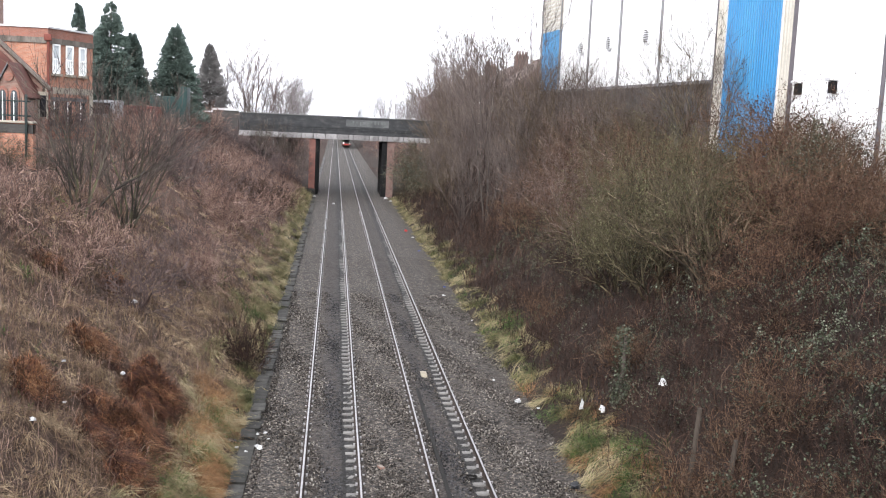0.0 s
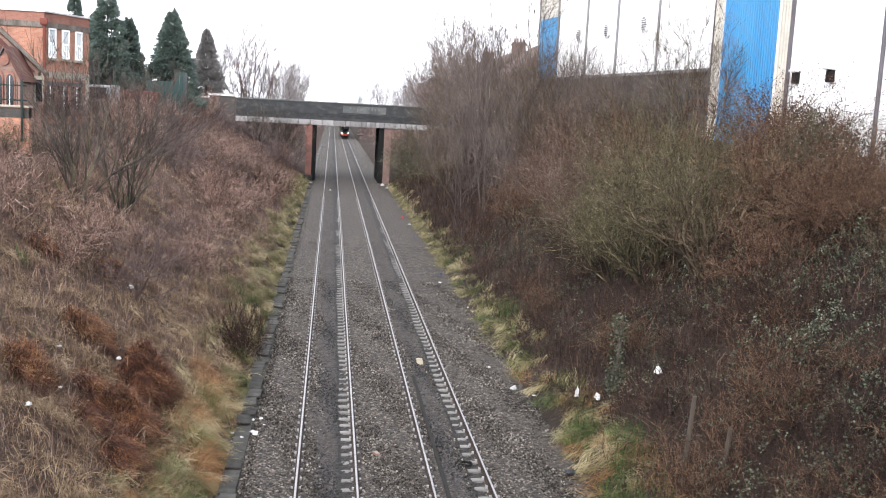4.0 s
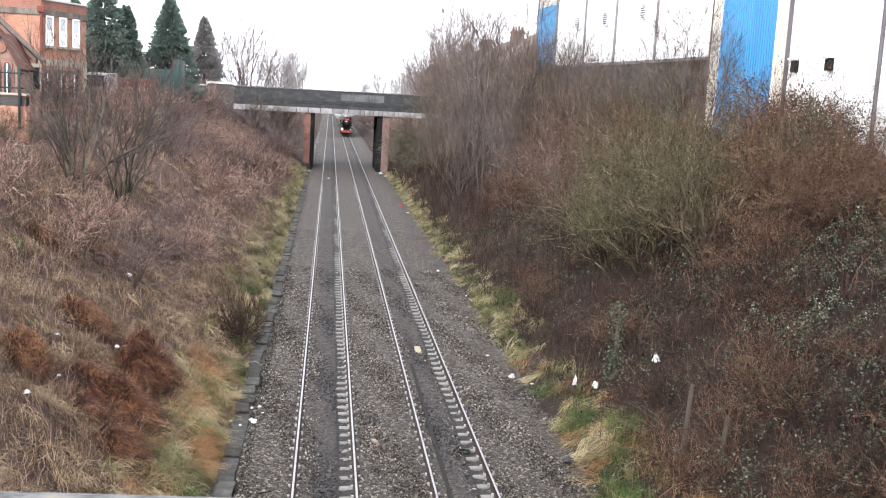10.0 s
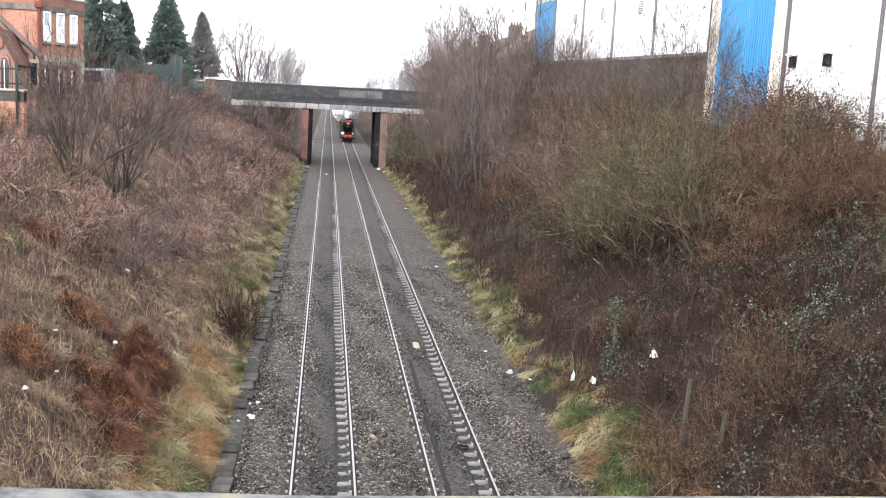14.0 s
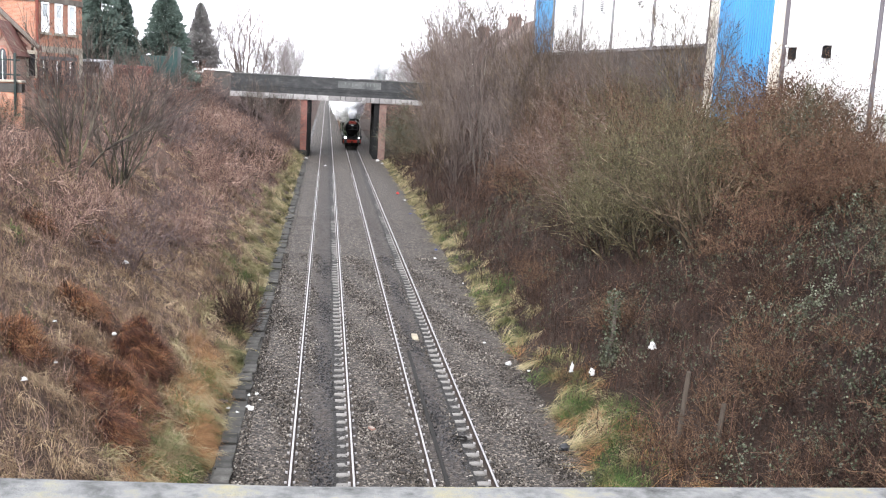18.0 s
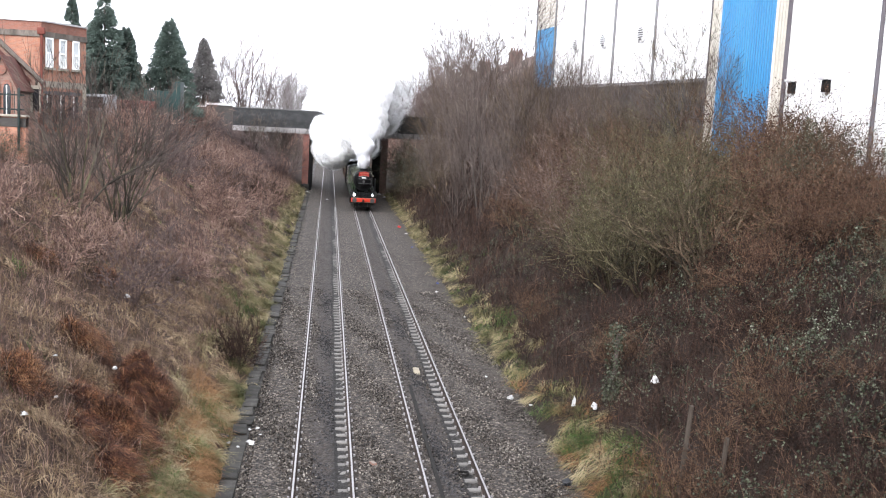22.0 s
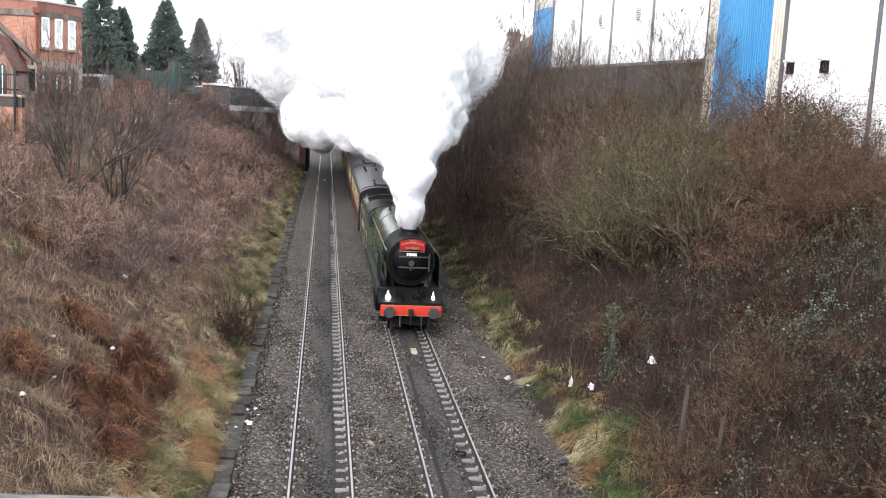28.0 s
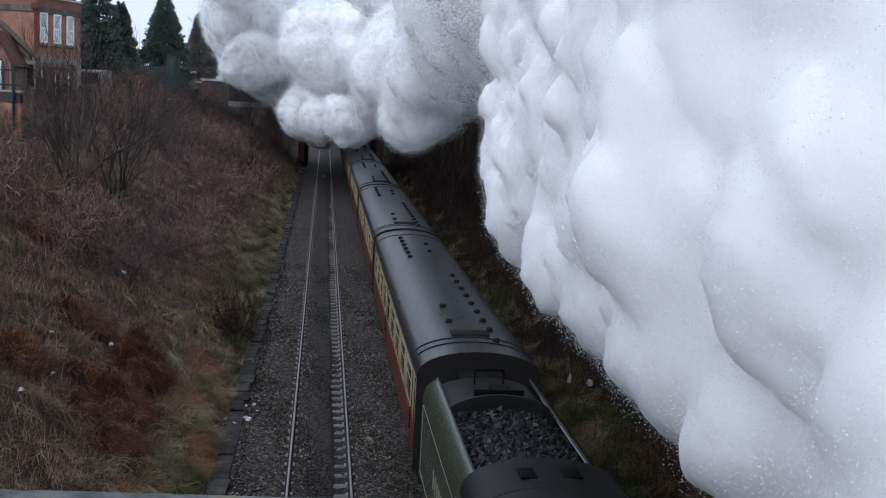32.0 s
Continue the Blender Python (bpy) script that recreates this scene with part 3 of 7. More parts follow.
def build_ballast():
    """Two-track bed; dips beside the right-hand rails lay the sleepers bare."""
    xs = np.concatenate([[-2.62, -2.3, -1.98], np.arange(-1.9, 6.0, 0.1), [6.15, 6.4, 6.8, 7.4]])
    ys = np.concatenate([np.arange(-60, 8, 2), np.arange(8, 70, 0.16), np.arange(70, 140, 0.5), np.arange(140, 760, 5)])
    X, Y = np.meshgrid(xs, ys)
    Z = np.full(X.shape, -0.125)
    for c in (LT, RT):
        d = X - c
        Z = np.where(np.abs(np.abs(d) - 0.75) < 0.14, -0.168, Z)
        Z = np.where((d > 0.3) & (d < 0.64), -0.192 + 0.067 * np.clip((Y - 50) / 60, 0, 1), Z)
    Z = np.where(X < -1.7, -0.2, Z)
    Z = np.where(X > 5.6, -0.125 - (X - 5.6) * 0.09, Z)
    rng = np.random.default_rng(5)
    Z = Z + rng.normal(0, 0.012, Z.shape) + 0.02 * np.sin(X * 3 + Y * 0.7)
    Z[:, 0], Z[:, -1] = -0.31, -0.31
    nx, ny = len(xs), len(ys)
    i, j = np.meshgrid(np.arange(nx - 1), np.arange(ny - 1))
    a = (j * nx + i).ravel()
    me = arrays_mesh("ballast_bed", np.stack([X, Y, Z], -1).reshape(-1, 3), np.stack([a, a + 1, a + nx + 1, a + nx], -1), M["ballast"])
    bed = tagged(new("ballast_bed", me), "grey-brown stone ballast of a double-track railway", "ballast", kind="structure")
    # loose stones on top
    n = 68000
    px, py = rng.uniform(-1.95, 7.1, n), 17 + 38 * rng.random(n) ** 1.6
    pz = np.full(n, -0.125)
    for c in (LT, RT):
        d = px - c
        pz = np.where(np.abs(np.abs(d) - 0.75) < 0.14, -0.2, pz)
        pz = np.where((d > 0.28) & (d < 0.66), -0.232, pz)
    pz = np.where(px > 5.6, -0.125 - (px - 5.6) * 0.09, pz)
    s = rng.uniform(0.02, 0.046, (n, 1, 1)) * rng.uniform(0.6, 1.3, (n, 6, 1))
    octa = np.array([(1, 0, 0), (0, 1, 0), (-1, 0, 0), (0, -1, 0), (0, 0, .8), (0, 0, -.8)], float)
    q = np.linalg.qr(rng.normal(size=(n, 3, 3)))[0]
    V = np.einsum("kj,nij->nki", octa, q) * s + np.stack([px, py, pz], -1)[:, None, :]
    F = np.array([(0, 1, 4), (1, 2, 4), (2, 3, 4), (3, 0, 4), (1, 0, 5), (2, 1, 5), (3, 2, 5), (0, 3, 5)])
    side = rng.normal(0, 0.09, n)
    oily = (np.abs(px + side - LT - 0.06) < 0.3) | (np.abs(px + side - RT + 0.1) < 0.26)
    for pick, mt, lb in ((~oily, "stones", "loose grey and brown ballast stones"), (oily, "oily_stones", "ballast stones blackened by oil between the rails")):
        k = int(pick.sum())
        me = arrays_mesh("ballast_stones", V[pick].reshape(-1, 3), (F[None] + 6 * np.arange(k)[:, None, None]).reshape(-1, 3), M[mt])
        ob = tagged(new("ballast_stones", me), lb, kind="stuff")
        ob.parent = bed


M["stones"] = strand("loose_ballast", [(0, (0.012, 0.01, 0.008)), (0.3, (0.034, 0.0275, 0.0225)), (0.7, (0.1, 0.083, 0.07)), (1, (0.42, 0.385, 0.345))], patch=0.2, patch_scale=0.6)
M["oily_stones"] = strand("oily_ballast", [(0, (0.008, 0.008, 0.009)), (0.5, (0.026, 0.025, 0.028)), (1, (0.11, 0.105, 0.11))], patch=0.2, rough=0.6)
build_ballast()

# ------------------------------------------------------------------ tracks


def rail_profile():
    h = [(0.036, -0.004), (0.036, -0.035), (0.009, -0.05), (0.009, -0.13), (0.07, -0.148), (0.07, -0.159)]
    return [(-x, z) for x, z in h][::-1] + h


def build_track(cx, label):
    tr = thing("railway_track", label, "railway track", "parallel railway tracks", "structure")
    for s in (-1, 1):
        bm = B()
        prism(bm, [(cx + s * 0.7525 + x, z) for x, z in rail_profile()], "y", -60, 760)
        part("rail", bm, M["railside"], tr, "rusty steel rail")
        bm = B()
        prism(bm, [(cx + s * 0.7525 + x, z) for x, z in ((-0.026, -0.004), (-0.02, 0.0), (0.02, 0.0), (0.026, -0.004))], "y", -60, 760)
        part("running_surface", bm, M["railtop"], tr, "polished running surface")
    bm = B()
    prism(bm, [(-1.25, -0.37), (1.25, -0.37), (1.25, -0.2), (0.95, -0.165), (0.55, -0.165), (0.3, -0.178), (-0.3, -0.178), (-0.55, -0.165), (-0.95, -0.165), (-1.25, -0.2)], "y", -0.11, 0.11)
    slab = finish(bm, M["concrete"], "sleeper")
    rng = random.Random(int(cx * 10))
    first = 25.01 - 0.65 * 68 + (0.2 if cx > 1 else 0)
    for i in range(300):
        ob = new("sleeper", slab)
        ob.matrix_basis = pose(cx + rng.uniform(-.015, .015), first + i * 0.65 + rng.uniform(-.012, .012), 0, 0, 0, rng.uniform(-.5, .5))
        ob.parent = tr
    # fastenings on both sides of each rail, near stretch
    V, F = [], []
    for i in range(30, 190):
        y = first + i * 0.65
        for s in (-1, 1):
            for k in (-1, 1):
                x = cx + s * 0.7525 + k * 0.1
                o = len(V)
                V += [(x + a * 0.028, y + b * 0.036, z) for z in (-0.17, -0.095) for a, b in ((-1, -1), (1, -1), (1, 1), (-1, 1))]
                F += [(o, o + 1, o + 5, o + 4), (o + 1, o + 2, o + 6, o + 5), (o + 2, o + 3, o + 7, o + 6), (o + 3, o, o + 4, o + 7), (o + 4, o + 5, o + 6, o + 7)]
    ob = tagged(new("rail_clips", arrays_mesh("rail_clips", V, F, M["clip"])), "steel rail fastenings", kind="stuff")
    ob.parent = tr


build_track(LT, "straight railway track with polished rails and concrete sleepers")
build_track(RT, "straight railway track with concrete sleepers and a dark check timber")

bm = B()
prism(bm, [(3.14, -0.22), (3.27, -0.22), (3.255, -0.075), (3.155, -0.075)], "y", 14, 35.1)
solo("cable_duct", bm, M["tar"], "long black tarry duct lying inside the rail", "cable duct")
bm = B()
prism(bm, [(36.75, -0.2), (36.95, -0.06), (37.55, -0.05), (37.85, -0.2)], "x", 3.5, 3.72)
magnet = solo("track_magnet", bm, M["cream"], "cream-painted signalling magnet with a ramp between the rails", "signal magnet")
bm = B()
box(bm, 3.44, 3.79, 36.7, 37.9, -0.23, -0.19, 0.01)
part("base_plate", bm, M["trough"], magnet, "dark base plate")
# coiled wire lying on a sleeper
cu = bpy.data.curves.new("wire_coil", "CURVE")
cu.dimensions, cu.bevel_depth, cu.bevel_resolution = "3D", 0.012, 1
sp = cu.splines.new("POLY")
sp.points.add(33)
for i, p in enumerate(sp.points):
    p.co = (0.16 * math.cos(i * 0.6), 0.16 * math.sin(i * 0.6), i * 0.002, 1)
cu.materials.append(M["dark_under"])
coil = tagged(new("wire_coil", cu), "small coil of dark wire lying on the sleepers", "wire coil")
coil.matrix_basis = pose(3.95, 26.2, -0.14)

# cable trough with lids along the left cess
tr = thing("cable_trough", "mossy concrete cable trough with uneven lids", "cable trough", kind="structure")
bm = B()
box(bm, -2.42, -2.0, 12, 124.5, -0.4, -0.14)
part("channel", bm, M["trough"], tr)
bm = B()
box(bm, -0.2, 0.2, -0.44, 0.44, 0, 0.05, 0.008)
lid = finish(bm, M["trough"], "lid")
rng = random.Random(3)
for i in range(122):
    y = 13.3 + i * 0.91
    if 27.4 < y < 29.4 or rng.random() < 0.12:
        continue
    ob = new("lid", lid)
    ob.matrix_basis = pose(-2.21 + rng.uniform(-.07, .07), y, -0.138 + rng.uniform(0, .05), rng.uniform(-3, 3), rng.uniform(-5, 5), rng.uniform(-4, 4))
    ob.parent = tr

slab = finish(box(B(), -0.17, 0.17, -0.85, 0.85, -0.3, 0.0, 0.02), M["stone_grey"], "trough_slab")
for i in range(40):
    ob = new("trough_slab", slab)
    ob.matrix_basis = pose(-2.25 + rng.uniform(-.12, .12), 137 + i * 2.6 + rng.uniform(-.3, .3), -0.1 + rng.uniform(-.05, .05), 0, rng.uniform(-5, 5), rng.uniform(-5, 5))
    ob.parent = tr

# ------------------------------------------------------------------ road bridge over the line
YB = 125.6


def build_far_bridge():
    br = thing("road_bridge", "dark steel girder road bridge on brick piers", "bridge", kind="structure")
    bm = B()
    box(bm, -11.5, 14.0, YB, YB + 0.35, 7.25, 9.36)
    part("girder", bm, M["girder"], br, "dark weathered girder parapet")
    bm = B()
    box(bm, -11.5, 14.0, YB + 9.2, YB + 9.55, 7.25, 9.36)
    part("girder", bm, M["girder"], br, "dark weathered girder parapet")
    bm = B()
    box(bm, -11.55, 14.0, YB - 0.08, YB + 0.45, 9.363, 9.47, 0.02)
    part("coping", bm, M["stone_grey"], br, "pale parapet coping")
    for z in (7.75, 8.0):
        bm = B()
        box(bm, -11.5, 14.0, YB - 0.07, YB - 0.003, z, z + 0.06)
        part("ledge", bm, M["girder"], br)
    rng = random.Random(8)
    x = -11.5
    while x < 13.4:
        w = rng.choice((1.42, 1.42, 1.3, 0.55))
        bm = B()
        box(bm, x, x + w - 0.06, YB - 0.12, YB + 0.2, 6.62, 7.24, 0.02)
        part("flange_block", bm, M["flange"], br)
        x += w
    bm = B()
    box(bm, -11.5, 14, YB + 0.21, YB + 9.4, 6.75, 7.24)
    part("deck", bm, M["black_steel"], br, "dark deck underside")
    bm = B()
    box(bm, -11.5, 14, YB + 0.36, YB + 9.19, 7.245, 8.2)
    part("roadway", bm, M["asphalt"], br)
    for x0, x1, x2, x3 in ((-3.05, -2.3, -2.3, -1.9), (6.45, 7.3, 5.8, 6.45)):
        bm = B()
        box(bm, x0, x1, YB + 0.1, YB + 9.4, -0.35, 6.74)
        part("pier", bm, M["brick_pier"] if x0 < 0 else M["brick_dark2"], br, "soot-stained red brick pier")
        for k in range(4):
            bm = B()
            box(bm, x2 + 0.003, x3 - 0.003, YB + 0.15 + k * 2.9, YB + 0.5 + k * 2.9, -0.35, 6.74)
            part("column", bm, M["black_steel"], br, "black steel column")
    bm = B()
    box(bm, -3.2, -2.2, YB - 0.15, YB + 0.08, -0.35, 0.55, 0.04)
    part("footing", bm, M["trough"], br, "mossy concrete footing")
    # end pillar and wing wall
    bm = B()
    box(bm, -14.6, -11.6, YB - 0.15, YB + 0.5, 5.0, 9.5)
    part("pillar", bm, M["brick_dark"], br, "sooty brick end pillar")
    bm = B()
    box(bm, -14.75, -11.5, YB - 0.3, YB + 0.65, 9.503, 9.75, 0.03)
    part("pillar_cap", bm, M["coping"], br, "pale stone cap")
    bm = B()
    box(bm, -34, -14.61, YB + 0.1, YB + 0.45, 5.0, 9.2)
    part("wing_wall", bm, M["brick_dark"], br, "sooty brick wing wall")
    bm = B()
    box(bm, -34, -14.76, YB, YB + 0.55, 9.203, 9.34, 0.02)
    part("wing_coping", bm, M["coping"], br)
    # faded painted patch with worn, unreadable strokes
    bm = B()
    box(bm, 1.3, 6.5, YB - 0.012, YB - 0.002, 8.25, 9.1)
    part("painted_patch", bm, M["girder_pale"], br, "faded pale paint patch")
    for i in range(9):
        bm = B()
        x = 2.1 + i * 0.44 + rng.uniform(-.06, .06)
        box(bm, x, x + rng.uniform(.1, .34), YB - 0.024, YB - 0.014, 8.6 + rng.uniform(-.2, .15), 8.95 + rng.uniform(-.15, .1))
        part("painted_stroke", bm, M["graffiti"], br)


M["girder_pale"] = surf("pale_scrubbed_steel", (0.06, 0.065, 0.066), (0.12, 0.125, 0.125), (0.2, 0.2, 0.2), 0.8, 9, 0.8)
build_far_bridge()

# ------------------------------------------------------------------ the bridge underfoot: its stone parapet
pb = thing("stone_parapet", "lichen-spotted pale stone bridge parapet", "parapet", kind="structure")
rng = random.Random(4)
x = -18.6
while x < 22:
    w = 1.2
    bm = B()
    box(bm, x + .001, x + w - .001, 0.08, 0.455, 8.98, 9.1572, 0.008)
    bmesh.ops.subdivide_edges(bm, edges=bm.edges, cuts=3, use_grid_fill=True)
    for v in bm.verts:
        v.co += Vector([noise.noise(v.co * 9 + Vector((i * 7, 0, 0))) * 0.006 for i in range(3)])
    part("coping_stone", bm, M["parapet"], pb)
    x += w
bm = B()
box(bm, -18, 22, 0.12, 0.42, 6.3, 8.977)
part("parapet_wall", bm, M["brick_dark"], pb)
# the rest of that bridge: deck, pavements, far parapet, abutments
nb = thing("overbridge", "brick overbridge with an asphalt roadway between parapets", "bridge", kind="structure")
bm = B()
box(bm, -18, 22, -9.4, 0.119, 6.3, 7.6)
part("deck", bm, M["black_steel"], nb, "dark bridge deck")
bm = B()
box(bm, -18, 22, -7.5, -1.8, 7.603, 7.66)
part("roadway", bm, M["asphalt"], nb, "asphalt roadway")
for y0, y1 in ((-1.79, 0.118), (-9.1, -7.51)):
    bm = B()
    box(bm, -18, 22, y0, y1, 7.603, 7.75, 0.015)
    part("pavement", bm, M["stone_grey"], nb, "grey slab pavement with a kerb")
bm = B()
box(bm, -18, 22, -9.72, -9.41, 6.3, 8.98)
part("parapet_wall", bm, M["brick_dark"], nb, "sooty brick parapet")
bm = B()
box(bm, -18, 22, -9.78, -9.36, 8.983, 9.16, 0.02)
part("coping", bm, M["parapet"], nb, "pale stone coping")
for x0, x1 in ((-4.2, -3.2), (7.6, 8.6)):
    bm = B()
    box(bm, x0, x1, -9.4, 0.1, -0.4, 6.297)
    part("abutment", bm, M["brick_dark"], nb, "sooty brick abutment")

# ------------------------------------------------------------------ train


def wheelset(name, r, parent, y, rim, spokes, label=""):
    """One axle with its two wheels, built round its own axis (x)."""
    bm = B()
    tube(bm, (-0.9, 0, 0), (0.9, 0, 0), 0.08, n=10)
    for s in (-1, 1):
        m = Matrix.Translation((s * 0.75, 0, 0)) @ Matrix.Rotation(radians(90), 4, "Y")
        prof = [(r - 0.1, -0.06), (r, -0.06), (r + 0.02 if s > 0 else r, 0.06), (r - 0.1, 0.06)]
        rings = [[bm.verts.new(m @ Vector((p * math.cos(2 * math.pi * i / 28), p * math.sin(2 * math.pi * i / 28), h))) for i in range(28)] for p, h in prof]
        for a, b2 in zip(rings, rings[1:] + rings[:1]):
            for i in range(28):
                bm.faces.new((a[i], a[(i + 1) % 28], b2[(i + 1) % 28], b2[i]))
        tube(bm, (s * 0.66, 0, 0), (s * 0.84, 0, 0), r * 0.2, n=14)
        for k in range(spokes):
            an = 2 * math.pi * k / spokes
            tube(bm, (s * 0.75, 0, 0), (s * 0.75, (r - 0.06) * math.cos(an), (r - 0.06) * math.sin(an)), 0.035, n=5)
    ob = part(name, bm, rim, parent, label)
    ob.location = (0, y, r)
    return ob


WHEELS = []   # (wheelset, radius, y) that turn with the train


def roof_arc(w, z_eave, z_top, n=14):
    """Points of an elliptical roof from -w to w."""
    return [(w * math.cos(math.pi * i / n), z_eave + (z_top - z_eave) * math.sin(math.pi * i / n) ** 0.8) for i in range(n + 1)]


def text_on(name, body, size, mat, parent, loc, rot, label=""):
    cu = bpy.data.curves.new(name, "FONT")
    cu.body, cu.size, cu.align_x, cu.align_y, cu.extrude = body, size, "CENTER", "CENTER", 0.004
    ob = new(name, cu)
    ob.data.materials.append(mat)
    ob.parent, ob.location, ob.rotation_euler = parent, loc, [radians(a) for a in rot]
    return tagged(ob, label)


def build_loco():
    lo = thing("steam_locomotive", "green and black steam locomotive with a red buffer beam", "locomotive")
    zc = 2.82
    bm = B()
    tube(bm, (0, 0.62, zc), (0, 3.72, zc), 0.965, n=40)
    part("smokebox", bm, M["smokebox"], lo, "matt black smokebox")
    bm = B()
    m = Matrix.Translation((0, 0.62, zc)) @ Matrix.Rotation(radians(90), 4, "X")
    lathe(bm, [(0.93, -0.02), (0.9, 0.05), (0.76, 0.06), (0.72, 0.1), (0.5, 0.2), (0.25, 0.255), (0.08, 0.27)], 40, m)
    door = part("smokebox_door", bm, M["black"], lo, "domed black smokebox door")
    for dz in (0.23, -0.2):
        bm = B()
        box(bm, -0.5, 0.72, 0.36, 0.385, zc + dz - 0.03, zc + dz + 0.03, 0.008)
        part("hinge_strap", bm, M["steel_dull"], door, "dull steel hinge strap")
    bm = B()
    tube(bm, (0.72, 0.42, zc - 0.35), (0.72, 0.42, zc + 0.38), 0.035, n=8)
    part("hinge_pin", bm, M["steel_dull"], door)
    bm = B()
    tube(bm, (0, 0.3, zc - 0.02), (0, 0.4, zc - 0.02), 0.1, 0.13, n=16)
    tube(bm, (0, 0.31, zc), (0.09, 0.28, zc - 0.28), 0.014, n=6)
    tube(bm, (0, 0.3, zc), (-0.03, 0.27, zc - 0.3), 0.014, n=6)
    part("door_dart", bm, M["steel_dull"], door)
    bm = B()
    box(bm, -0.24, 0.24, 0.325, 0.35, zc + 0.27, zc + 0.4, 0.01)
    plate = part("number_plate", bm, M["black"], door)
    for i in range(5):
        bm = B()
        box(bm, -0.2 + i * 0.083, -0.2 + i * 0.083 + 0.058, 0.315, 0.324, zc + 0.285, zc + 0.385)
        part("plate_bar", bm, M["white"], plate)
    bm = B()
    box(bm, -0.52, 0.52, 0.28, 0.33, zc + 0.45, zc + 0.475, 0.004)
    part("handrail", bm, M["steel"], door, "bright steel handrail")
    # headboard: arched red plate
    pts = [(-0.5 + i * 0.1, zc + 0.86 + 0.1 * (1 - ((i - 5) / 5) ** 2)) for i in range(11)]
    pts += [(0.5 - i * 0.1, zc + 0.47 + 0.1 * (1 - ((i - 5) / 5) ** 2)) for i in range(11)]
    bm = B()
    prism(bm, pts, "y", 0.24, 0.262)
    hb = part("headboard", bm, M["head_red"], lo, "arched red headboard with lettering")
    text_on("headboard_word", "THE", 0.14, M["lettering"], hb, (0, 0.238, zc + 0.87), (90, 0, 0))
    text_on("headboard_word", "EXPRESS", 0.15, M["lettering"], hb, (0, 0.238, zc + 0.6), (90, 0, 0))
    for i in range(10):
        bm = B()
        x = -0.44 + i * 0.09
        zz = zc + 0.69 + 0.08 * (1 - ((i - 4.5) / 5) ** 2)
        box(bm, x + 0.01, x + 0.055, 0.232, 0.239, zz + 0.015, zz + 0.085)
        part("headboard_stroke", bm, M["lettering"], hb)
    # chimney
    bm = B()
    lathe(bm, [(0.5, 0.0), (0.44, 0.06), (0.4, 0.14), (0.39, 0.24), (0.43, 0.27), (0.43, 0.31), (0.33, 0.31), (0.3, 0.1)], 28, Matrix.Translation((0, 1.75, zc + 0.9)) @ Matrix.Diagonal((1.0, 1.25, 1, 1)))
    part("chimney", bm, M["smokebox"], lo, "squat black chimney")
    # boiler in slightly tapering courses
    for y0, y1, r0, r1 in ((3.73, 6.6, 0.93, 0.985), (6.61, 8.9, 0.985, 1.02)):
        bm = B()
        tube(bm, (0, y0, zc), (0, y1, zc + (r1 - r0) * 0.3), r0, r1, n=44)
        part("boiler", bm, M["loco_green"], lo, "glossy deep green boiler")
    bm = B()
    fb = [(1.05 * math.cos(a), zc + 1.03 * math.sin(a)) for a in np.linspace(0, math.pi, 21)] + [(-1.05, 1.75), (1.05, 1.75)]
    prism(bm, fb, "y", 8.91, 12.1)
    part("firebox", bm, M["loco_green"], lo, "glossy deep green firebox")
    for y, r in ((3.73, 0.945), (6.6, 0.992), (8.9, 1.045)):
        bm = B()
        tube(bm, (0, y - 0.03, zc), (0, y + 0.03, zc), r, n=44)
        part("boiler_band", bm, M["black"] if y < 4 else M["lining_dark"], lo, "lined boiler band")
    bm = B()
    box(bm, -0.32, 0.32, 5.95, 7.3, zc + 0.85, zc + 1.1, 0.09)
    part("dome", bm, M["loco_green"], lo, "low streamlined green dome")
    for s in (-1, 1):
        bm = B()
        tube(bm, (s * 0.28, 10.6, zc + 0.9), (s * 0.28, 10.6, zc + 1.14), 0.07, n=10)
        part("safety_valve", bm, M["steel_dull"], lo, "dull metal safety valve")
        bm = B()
        tube(bm, (s * 1.0, 0.7, zc + 0.42), (s * 1.06, 11.9, zc + 0.42), 0.014, n=6)
        part("handrail", bm, M["lining"], lo, "bright boiler handrail")
        # smoke deflector
        bm = B()
        prism(bm, [(0.72, 1.75), (3.3, 1.75), (3.3, 2.6), (2.7, 3.0), (1.0, 3.0), (0.72, 2.75)], "x", s * 1.17, s * 1.186)
        d = part("smoke_deflector", bm, M["black"], lo, "black smoke deflector plate")
        bm = B()
        for p, q in (((0.72, 1.75), (0.72, 2.75)), ((0.72, 2.75), (1.0, 3.0)), ((1.0, 3.0), (2.7, 3.0))):
            tube(bm, (s * 1.19, p[0], p[1]), (s * 1.19, q[0], q[1]), 0.009, n=6)
        part("beading", bm, M["steel_dull"], d, "thin pale beading")
        # running plate and valance
        bm = B()
        box(bm, min(s * 0.9, s * 1.33), max(s * 0.9, s * 1.33), 0.55, 12.0, 1.7, 1.745)
        part("running_plate", bm, M["tender_top"], lo, "grey-black running plate")
        bm = B()
        box(bm, min(s * 1.3, s * 1.335), max(s * 1.3, s * 1.335), 0.55, 12.0, 1.42, 1.698)
        part("valance", bm, M["loco_green_dull"], lo, "green valance")
        for yy in (5.35, 7.3, 9.25):
            bm = B()
            prism(bm, [(yy + 1.08 * math.cos(a), 1.65 + 0.42 * math.sin(a)) for a in np.linspace(0, math.pi, 13)], "x", min(s * 0.93, s * 1.12), max(s * 0.93, s * 1.12))
            part("splasher", bm, M["loco_green_dull"], lo, "green wheel splasher")
        bm = B()
